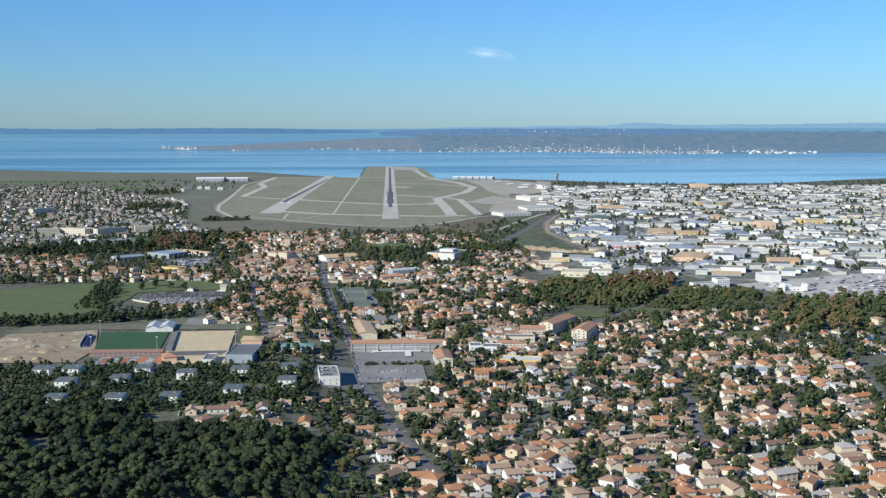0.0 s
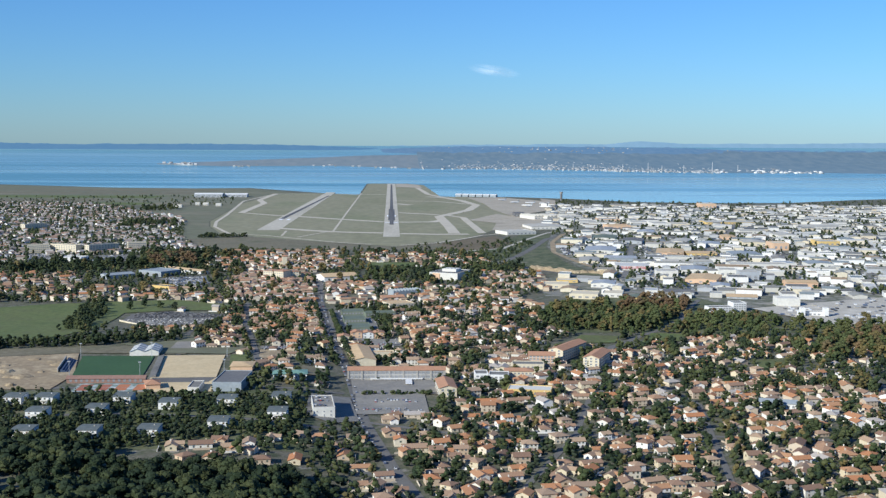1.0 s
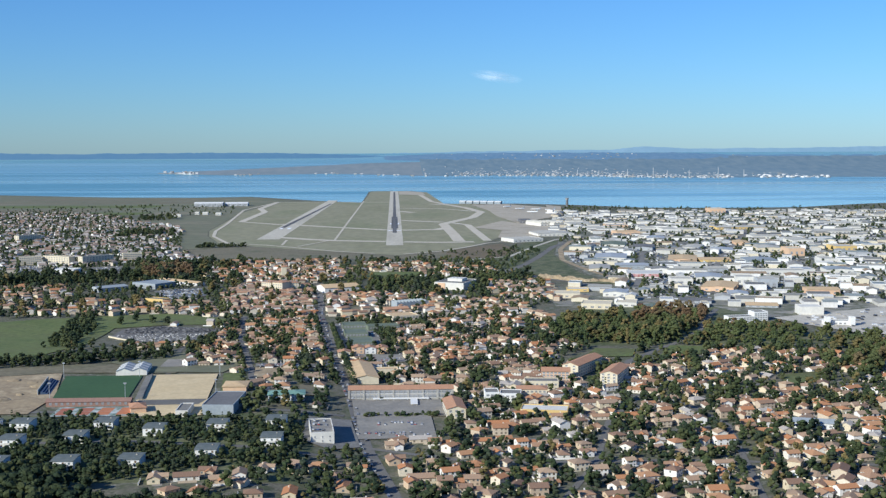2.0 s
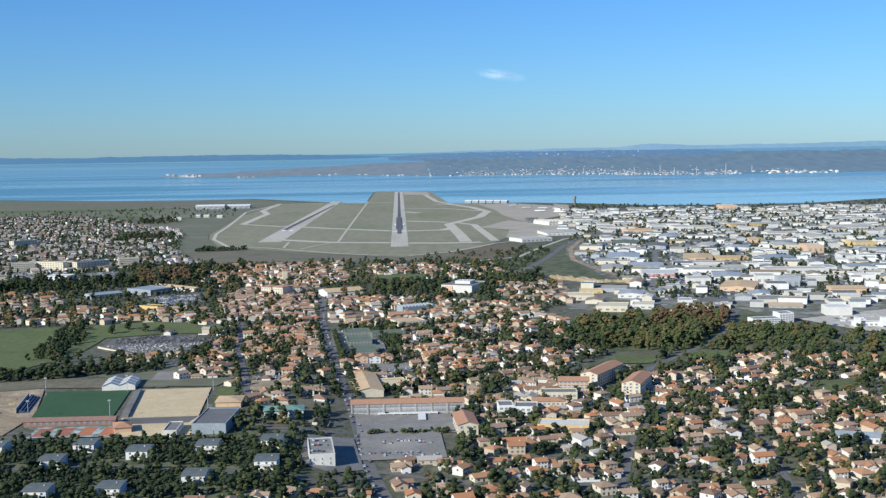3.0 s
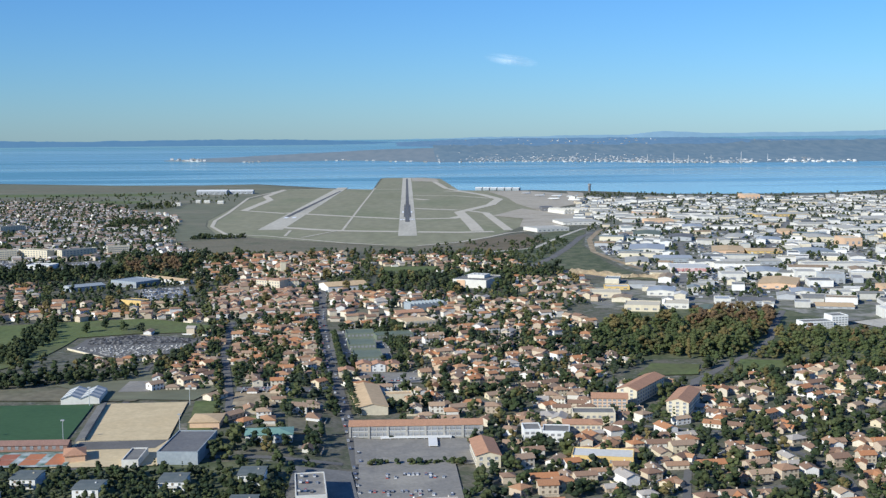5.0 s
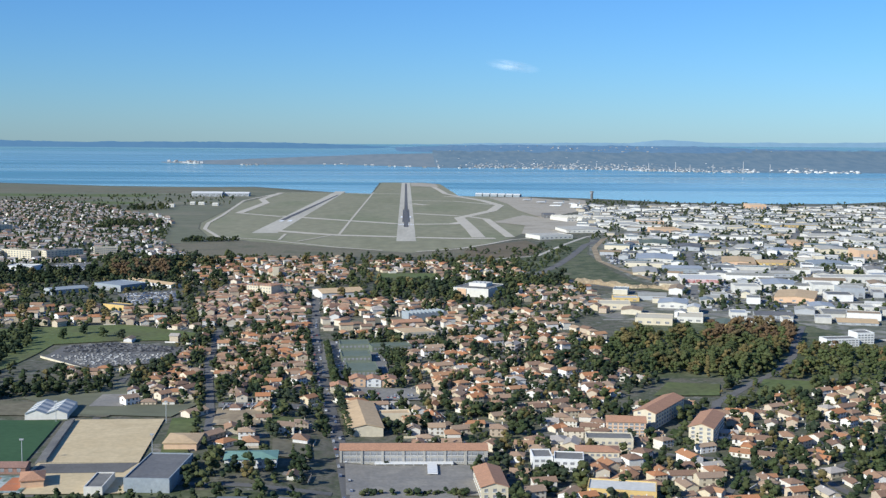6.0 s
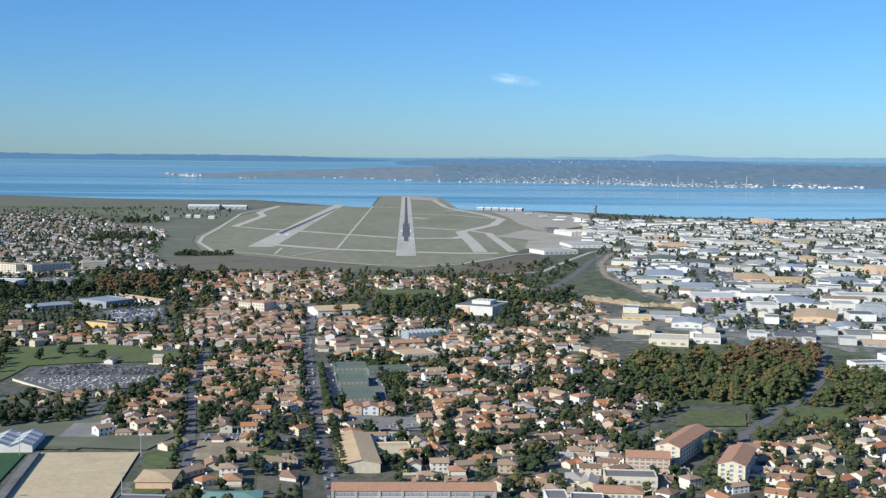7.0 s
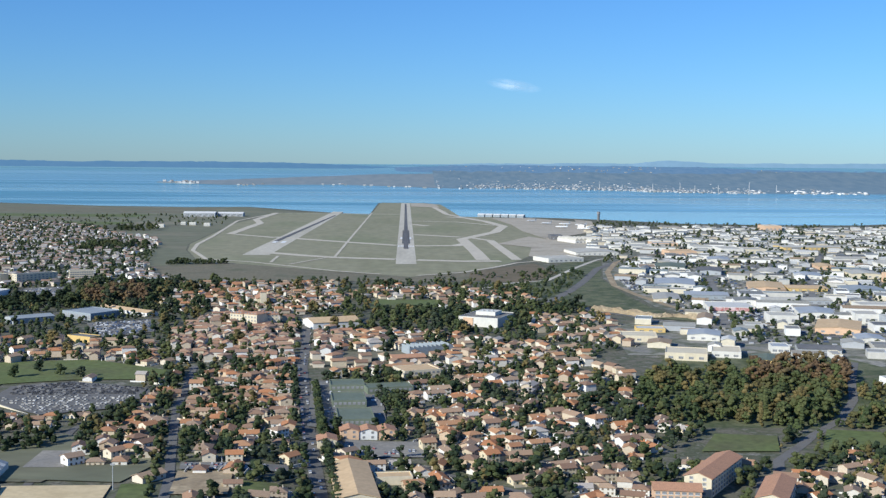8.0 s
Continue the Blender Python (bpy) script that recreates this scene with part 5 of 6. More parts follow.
V, F, I = [], [], []
for plan, x, y, deg, s in spare:
    kind, w, d, h, rise, storeys, _ = plan
    if kind == "hip":
        geos = [(box(-w / 2, w / 2, -d / 2, d / 2, -0.2, h), 0), (hip(w, d, h, rise, 0.3), 1)]
    elif kind == "ell":
        geos = [(gable_walls(w, d, h, rise), 0), (turned(gable_walls(w * 0.62, d * 0.75, h, rise * 0.8), w * 0.2, -d * 0.55, 0, 90), 0), (gable(w, d, h, rise, 0.3), 1), (turned(gable(w * 0.62, d * 0.75, h, rise * 0.8, 0.3), w * 0.2, -d * 0.55, -0.03, 90), 1)]
    else:
        geos = [(gable_walls(w, d, h, rise), 0), (gable(w, d, h, rise, 0.3), 1)]
    geos.append((box(w * 0.2, w * 0.2 + 0.35, 0.3, 0.75, h, h + rise + 0.45), 0))
    for k in range(storeys):
        for u in (-0.3, 0.05, 0.32):
            geos.append((box(u * w - 0.32, u * w + 0.32, -d / 2 - 0.06, -d / 2 + 0.05, 0.45 + k * 1.35, 1.15 + k * 1.35), 2))
    for geo, mi in geos:
        gv, gf = turned(geo, x, y, 0, deg, s)
        k = len(V)
        V.extend(gv)
        F.extend(tuple(a + k for a in f) for f in gf)
        I.extend([mi] * len(gf))
tagged(new("suburb_houses", mesh("suburb_houses", V, F, [M["render_far"], M["tile_far"], M["shutter"]], I)), "rendered suburban houses with clay-tile roofs", "houses", "", "stuff")


# houses further off: one mass each
def mass_of_houses(name, label, zones, seed, wallm, roofm, group=""):
    r = random.Random(seed)
    V, F, I = [], [], []
    for outline, ang, gap, share, big in zones:
        xs_, ys_ = [p[0] for p in outline], [p[1] for p in outline]
        cx, cy, n = sum(xs_) / len(xs_), sum(ys_) / len(ys_), int((max(max(xs_) - min(xs_), max(ys_) - min(ys_))) / gap) + 1
        c, s = math.cos(radians(ang)), math.sin(radians(ang))
        for i in range(-n, n + 1):
            for j in range(-n, n + 1):
                x, y = cx + i * gap * c - j * gap * s + r.uniform(-2, 2), cy + i * gap * s + j * gap * c + r.uniform(-2, 2)
                if r.random() > share or not inside(x, y, outline) or not free(x, y, 2.8 * big):
                    continue
                w, d, h = r.uniform(4.6, 7.8) * big, r.uniform(4.0, 5.2) * big, r.choice((1.8, 1.9, 3.0, 3.2)) * (0.6 + 0.4 * big)
                turn = ang + r.choice((0, 90, 0, 90, 45)) + r.uniform(-10, 10)
                rise = d * 0.2
                walls, roof = (gable_walls(w, d, h, rise), gable(w, d, h, rise, 0.3)) if r.random() < 0.65 else (box(-w / 2, w / 2, -d / 2, d / 2, -0.2, h), hip(w, d, h, rise, 0.3))
                for geo, mi in ((turned(walls, x, y, 0, turn), 0), (turned(roof, x, y, 0, turn), 1)):
                    k = len(V)
                    V.extend(geo[0])
                    F.extend(tuple(a + k for a in f) for f in geo[1])
                    I.extend([mi] * len(geo[1]))
                occupy(x, y, 0.45 * min(w, d) + 0.7)
                if y < 1010:
                    homes.append((x, y, turn))
    return tagged(new(name, mesh(name, V, F, [wallm, roofm], I)), label, "houses", group, "stuff")


mass_of_houses("old_town_houses", "dense old town of terracotta roofs and pale walls", [([(-118, 838), (-64, 845), (-68, 955), (-80, 1000), (-125, 1010), (-135, 930)], 8, 7.0, 0.95, 0.92), ([(-60, 820), (-44, 830), (-40, 940), (-58, 950)], 8, 8, 0.9, 1.0)], 3, M["render_far"], M["tile_town"])
mass_of_houses("middle_town_houses", "rows of rendered houses with clay-tile roofs", [
    ([(-45, 800), (60, 820), (75, 765), (90, 800), (75, 890), (30, 930), (-40, 945)], 20, 8.8, 0.72, 0.92), ([(-260, 845), (-118, 830), (-140, 905), (-190, 900), (-290, 920)], 12, 8.8, 0.75, 0.92),
    ([(-300, 880), (-240, 900), (-250, 990), (-330, 1010), (-380, 900)], 20, 10, 0.8, 1.0), ([(-150, 1010), (-70, 1015), (-50, 1040), (-60, 1190), (-180, 1180), (-170, 1060)], 15, 9.4, 0.85, 1.0),
    ([(15, 1040), (100, 1050), (70, 1150), (-40, 1180), (-50, 1100)], 20, 10.5, 0.7, 1.0), ([(70, 880), (115, 890), (110, 1010), (70, 1020), (60, 960)], 20, 10, 0.7, 1.0), ([(-150, 780), (-115, 780), (-120, 815), (-150, 800)], 0, 10, 0.7, 0.9),
    ([(240, 560), (330, 560), (340, 660), (250, 650)], 20, 14, 0.5, 1.0), ([(-330, 780), (-420, 780), (-450, 1000), (-380, 1010)], 0, 11, 0.7, 1.0)], 4, M["render_far"], M["tile_far"])
mass_of_houses("far_town_houses", "far suburb of pale houses with reddish roofs", [
    ([(-250, 1190), (-190, 1200), (-240, 1350), (-270, 1420), (-275, 1560), (-300, 1705), (-372, 1790), (-450, 1960), (-560, 2050), (-900, 2080), (-900, 1300), (-420, 1090), (-340, 1080)], 14, 9.0, 0.50, 0.95)], 5, M["render_white"], M["tile_pale"])


# ---------------------------------------------------------------- industrial estate beyond the nearest halls
def hall_thing(x, y, w, d, h, deg, r):
    building("warehouse", r.choice(("pale metal warehouse on the industrial estate", "low rendered warehouse with a shallow roof")), "warehouse", x, y, w, d, h, deg, r.choice(("gable", "flat", "gable")), "hallwall", "hallroof", 0.9, None, "warehouses")


r = random.Random(11)
far_halls = [[], [], []]
n_halls = 0
for i in range(60):
    for j in range(78):
        u, v = 96 + i * 16, 846 + j * 15
        x, y = u + r.uniform(-6, 6) + (v - 900) * 0.06, v + r.uniform(-5, 5)
        w, d, h, dg = r.choice((0.7, 1, 1, 1.6, 2.4)) * r.uniform(7, 17), r.choice((1, 1, 1.5)) * r.uniform(6, 12), r.uniform(2.0, 4.2), -14 + r.choice((0, 0, 90)) + r.uniform(-6, 6)
        ok = y > 850 and x > (165 + max(0, (y - 1250) * 0.10) if y > 985 else 100 + max(0, 900 - y) * 0.9) and x < 260 + (y - 600) * 0.62 and y < 2080 - x * 0.10
        if not ok or r.random() > 0.68 or not free(x, y, max(w, d) * 0.40):
            continue
        if y < 1420 and n_halls < 240:
            hall_thing(x, y, w, d, h, dg, r)
            n_halls += 1
        else:
            for geo, mi in ((turned(gable_walls(w, d, h, 0.8), x, y, 0, dg), 0), (turned(gable(w, d, h, 0.8, 0.3), x, y, 0, dg), 1)):
                k = len(far_halls[0])
                far_halls[0].extend(geo[0])
                far_halls[1].extend(tuple(a + k for a in f) for f in geo[1])
                far_halls[2].extend([mi] * len(geo[1]))
            occupy_box(x, y, w, d, dg)
tagged(new("far_warehouses", mesh("far_warehouses", far_halls[0], far_halls[1], [M["hallwall_far"], M["hallroof_far"]], far_halls[2])), "far rows of pale industrial halls", "warehouses", "", "stuff")

# far bank: refinery tanks, chimneys, white houses
V, F = [], []
for k in range(900):
    x = rng.gauss(*rng.choice(((470, 70), (560, 50), (700, 50), (800, 60), (900, 60), (1060, 40), (1300, 80), (300, 60), (600, 500))))
    x = min(2000, max(100, x))
    y = bank_front(x) + 12 + abs(rng.gauss(0, 150))
    w, h = rng.uniform(1.5, 7), rng.uniform(0.6, 2.4)
    geo = turned(box(-w / 2, w / 2, -5, 5, -3, h), x, y, sheet_z(y) + 1, rng.uniform(-30, 30))
    n = len(V)
    V.extend(geo[0])
    F.extend(tuple(a + n for a in f) for f in geo[1])
for k in range(56):
    x = rng.gauss(-740, 30) if k < 34 else rng.choice((rng.gauss(-520, 22), rng.uniform(-300, 100)))
    y = spit_front(max(-830, x)) + rng.uniform(6, 50)
    geo = turned(box(-rng.uniform(2, 6), rng.uniform(2, 6), -4, 4, -2, rng.uniform(2, 7) if k < 34 else 2.0), x, y, sheet_z(y) + 1, 0)
    n = len(V)
    V.extend(geo[0])
    F.extend(tuple(a + n for a in f) for f in geo[1])
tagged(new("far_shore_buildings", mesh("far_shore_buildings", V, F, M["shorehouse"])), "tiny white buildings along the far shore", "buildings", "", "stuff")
for k in range(22):
    x = rng.gauss(1300, 80)
    y = bank_front(x) + rng.uniform(30, 190)
    tank = thing("storage_tank", "white cylindrical refinery storage tank", "tank", "refinery tanks", at=pose(x, y, sheet_z(y) - 1))
    part("shell", *cylinder(0, 0, -2, 4.6, 6.5, 6.5, 14), M["white"], tank)
    part("cap", *cylinder(0, 0, 4.6, 5.4, 6.5, 1.5, 14), M["white"], tank)
for x, h in ((780, 24), (860, 30), (905, 22), (620, 20), (690, 18), (430, 16), (1070, 34), (1155, 26), (975, 24)):
    y = bank_front(x) + 90
    st = thing("chimney_stack", "slim grey refinery chimney on the far shore", "chimney", "refinery chimneys", at=pose(x, y, sheet_z(y) - 1))
    part("stack", *cylinder(0, 0, -2, h, 1.6, 1.1, 8), M["grey"], st)

# ---------------------------------------------------------------- trees
PHI = (1 + 5 ** 0.5) / 2
ICO_V = np.array([(-1, PHI, 0), (1, PHI, 0), (-1, -PHI, 0), (1, -PHI, 0), (0, -1, PHI), (0, 1, PHI), (0, -1, -PHI), (0, 1, -PHI), (PHI, 0, -1), (PHI, 0, 1), (-PHI, 0, -1), (-PHI, 0, 1)]) / 1.902
ICO_F = np.array([(0, 11, 5), (0, 5, 1), (0, 1, 7), (0, 7, 10), (0, 10, 11), (1, 5, 9), (5, 11, 4), (11, 10, 2), (10, 7, 6), (7, 1, 8), (3, 9, 4), (3, 4, 2), (3, 2, 6), (3, 6, 8), (3, 8, 9), (4, 9, 5), (2, 4, 11), (6, 2, 10), (8, 6, 7), (9, 8, 1)])
nr = np.random.RandomState(5)


def crown(n, w, z0, z1, size, shape="round", leaves=100):
    """A crown w wide between the heights z0 and z1: n ragged clumps, and leaf sprays that stand out of them."""
    V, F, centres = [], [], []
    for k in range(n):
        a = nr.uniform(0, 6.283)
        t = (k + nr.uniform(0, 1)) / n
        if shape == "cone":
            rad = (1 - t) * nr.uniform(0.3, 1)
        elif shape == "umbrella":
            rad = math.sqrt(max(0, 1 - max(0, t - 0.25) ** 2 / 0.5625)) * math.sqrt(nr.uniform(0.1, 0.85))
        else:
            rad = math.sqrt(max(0.02, 1 - (2 * t - 0.85) ** 2 / 1.4)) * math.sqrt(nr.uniform(0.1, 0.85))
        c = np.array((rad * w / 2 * math.cos(a), rad * w / 2 * math.sin(a), z0 + (z1 - z0) * t))
        q = size * nr.uniform(0.7, 1.3)
        V.append(ICO_V * nr.uniform(0.72, 1.12, (12, 1)) * q * np.array((1, 1, 0.76)) + c)
        F.append(ICO_F + 12 * k)
        centres.append((c, q))
    base = 12 * n
    for k in range(leaves):
        c, q = centres[nr.randint(n)]
        out = nr.normal(size=3)
        out[2] = abs(out[2]) * 0.9 + out[2] * 0.1
        out /= np.linalg.norm(out)
        p = c + out * q * nr.uniform(0.8, 1.18) * np.array((1, 1, 0.8))
        V.append(p + nr.uniform(-0.3, 0.3, (3, 3)) * q)
        F.append(np.array([[base, base + 1, base + 2]]))
        base += 3
    return np.concatenate(V), np.concatenate(F)


def trunk(h, r, limbs, w):
    geo = [cylinder(0, 0, -0.3, h, r, r * 0.5, 6)]
    for k in range(limbs):
        a, z = 6.283 * k / limbs + 0.4, h * (0.55 + 0.1 * k)
        tip = (w * 0.3 * math.cos(a), w * 0.3 * math.sin(a), z + h * 0.35)
        n = [(r * 0.4 * math.cos(q), r * 0.4 * math.sin(q), z) for q in (0, 2.1, 4.2)]
        geo.append((n + [tip], [(0, 1, 3), (1, 2, 3), (2, 0, 3)]))
    return joined(*geo)


SHAPES = {  # kind: trunk height, radius, crown pieces
    "pine": [(2.6, 0.22, crown(16, 4.6, 1.6, 4.4, 1.0, "umbrella", 300)) for _ in range(5)],
    "leaf": [(1.8, 0.2, crown(12, 3.6, 1.0, 4.0, 0.9, "round", 220)) for _ in range(5)],
    "bush": [(0.7, 0.12, crown(6, 2.2, 0.3, 1.8, 0.66, "round", 90)) for _ in range(3)],
    "cypress": [(1.2, 0.15, crown(10, 1.1, 0.4, 5.4, 0.5, "cone", 120)) for _ in range(2)],
}
LIGHT = {"dot": [crown(3, 3.2, 0.5, 3.2, 1.2, "round", 8) for _ in range(6)], "pine": [crown(9, 4.6, 1.5, 4.3, 1.1, "umbrella", 80) for _ in range(6)],
         "leaf": [crown(7, 3.5, 0.8, 3.9, 0.92, "round", 44) for _ in range(6)], "bush": [crown(3, 2.0, 0.2, 1.7, 0.74, "round", 16) for _ in range(4)],
         "tall": [crown(18, 6.2, 1.3, 6.9, 1.15, "round", 190) for _ in range(7)], "cypress": [crown(6, 0.9, 0.3, 5.4, 0.5, "cone", 36) for _ in range(2)],
         "poplar": [crown(14, 2.0, 0.6, 8.5, 0.95, "cone", 120) for _ in range(3)]}
tree_made = {}


def tree(kind, foliage, x, y, s, label):
    i = rng.randrange(len(SHAPES[kind]))
    m = pose(x, y, 0, 0, 0, rng.uniform(0, 360))
    key = (kind, foliage, i)
    if key not in tree_made:
        h, rad, cr = SHAPES[kind][i]
        ob = thing("tree", label, "tree", "trees", at=m)
        part("trunk", *trunk(h, rad, 3, 3.5), M["bark"], ob)
        part("crown", cr[0].tolist(), cr[1].tolist(), M[foliage], ob)
        tree_made[key] = ob
    else:
        ob = copy_thing(tree_made[key], m)
        tagged(ob, label)
    ob.scale = (s, s, s * rng.uniform(0.9, 1.15))


def woodland(name, label, spots, foliage, category="trees"):
    V, F, I, k = [], [], [], 0
    for kind, x, y, s in spots:
        v, f = LIGHT[kind][nr.randint(len(LIGHT[kind]))]
        a = nr.uniform(0, 6.283)
        c, q = math.cos(a) * s, math.sin(a) * s
        V.append(np.stack((x + v[:, 0] * c - v[:, 1] * q, y + v[:, 0] * q + v[:, 1] * c, v[:, 2] * s * nr.uniform(0.85, 1.15)), 1))
        F.append(f + k)
        I.append(np.full(len(f), nr.randint(len(FAR[foliage]))))
        k += len(v)
    if V:
        tagged(new(name, mesh(name, np.concatenate(V).tolist(), np.concatenate(F).tolist(), FAR[foliage], np.concatenate(I).tolist())), label, category, "", "stuff")


def scatter(outline, gap, r_free, share, seed, roads=True, zones=True, clump=0.0):
    """Jittered places inside an outline that are free of houses and roads."""
    r = random.Random(seed)
    xs_, ys_ = [p[0] for p in outline], [p[1] for p in outline]
    out, x = [], min(xs_)
    while x < max(xs_):
        y = min(ys_)
        while y < max(ys_):
            px, py = x + r.uniform(-0.5, 0.5) * gap, y + r.uniform(-0.5, 0.5) * gap
            keep = share + clump * noise.noise((px * 0.03, py * 0.03, seed))
            if r.random() < keep and inside(px, py, outline) and free(px, py, r_free, roads, zones):
                out.append((px, py, r.uniform(0.75, 1.25)))
            y += gap
        x += gap
    return out


GLADES = [[(-106, 424), (-101, 441), (-88, 438), (-83, 416), (-92, 406)], [(-140, 392), (-122, 388), (-118, 405), (-136, 410)], [(-52, 424), (-38, 424), (-38, 440), (-52, 440)]]
keep_free.extend(GLADES)
PINEWOOD = [(-210, 330), (-30, 335), (-34, 390), (-42, 405), (-52, 410), (-80, 414), (-84, 424), (-106, 440), (-125, 448), (-220, 456)]
spots = scatter(PINEWOOD, 4.3, 1.3, 0.94, 1)
near = [p for p in spots if p[0] < -34]
named = 0
mass = []
for x, y, s in sorted(near, key=lambda p: p[1]):
    if 392 < y < 452 and named < 150:
        tree("pine", "pine", x, y, s * 1.18, "dark green pine in the dense wood")
        named += 1
    else:
        mass.append(("pine", x, y, s * 1.18))
woodland("pine_wood", "dense dark green pine wood on the slope", mass, "pine_far", "wood")

# garden trees of the near estate and the town
garden = []
for i, (outline, gap, share) in enumerate((
        ([(-225, 452), (-100, 440), (-45, 470), (-38, 526), (-120, 528), (-225, 526)], 2.9, 0.95), ([(-70, 425), (-36, 425), (-36, 330), (-2, 330), (-10, 425), (-20, 490), (-60, 480)], 3.8, 0.6),
        ([(-16, 320), (190, 320), (230, 470), (205, 550), (120, 580), (25, 560), (0, 500)], 3.2, 0.78), ([(-115, 640), (-40, 640), (-62, 845), (-120, 815)], 3.2, 0.72),
        ([(-40, 600), (60, 640), (95, 700), (80, 800), (60, 830), (-45, 800)], 3.2, 0.74), ([(105, 560), (205, 545), (250, 560), (250, 650), (200, 700), (110, 690)], 3.6, 0.75),
        ([(-92, 532), (-36, 532), (-44, 640), (-84, 640), (-80, 580)], 3.8, 0.6), ([(-230, 690), (-156, 670), (-120, 676), (-112, 720), (-156, 712)], 4.4, 0.35), ([(-16, 572), (40, 545), (120, 565), (115, 650), (-10, 650)], 3.8, 0.55))):
    garden += [(p, i) for p in scatter(outline, gap, 1.7 if i == 0 else 1.0, share, 20 + i, clump=0.5)]
named, mass = 0, {"leaf": [], "autumn": [], "pine": []}
for (x, y, s), zone in garden:
    u = rng.random()
    kind = "cypress" if u > 0.95 else "bush" if u > 0.62 else "leaf"
    fol = rng.choice(("pine", "pine", "pine", "leaf", "leaf") if zone == 0 else ("leaf", "leaf", "leaf", "pine", "pine", "autumn") if zone != 5 else ("leaf", "leaf", "autumn", "pine"))
    if zone in (0, 1, 3) and named < 90 and rng.random() < 0.35 and kind != "cypress":
        tree(kind, fol, x, y, s, {"leaf": "round green garden tree between houses", "pine": "dark evergreen garden tree between houses", "autumn": "yellowing garden tree between houses"}[fol])
        named += 1
    else:
        mass[fol].append((kind, x, y, s * (0.8 if zone == 0 else 1)))
for fol in mass:
    woodland("garden_trees", {"leaf": "green garden trees and hedges between the houses", "autumn": "yellow and rust garden trees between the houses", "pine": "dark evergreen garden trees between the houses"}[fol], mass[fol], fol + "_far")

# avenue along the main street
for i in range(52):
    y = 606 + i * 3.4
    x = np.interp(y, [p[1] for p in STREET], [p[0] for p in STREET])
    tree("leaf", "leaf", float(x) + 4.6, y, 0.8, "clipped dark street tree in the avenue")

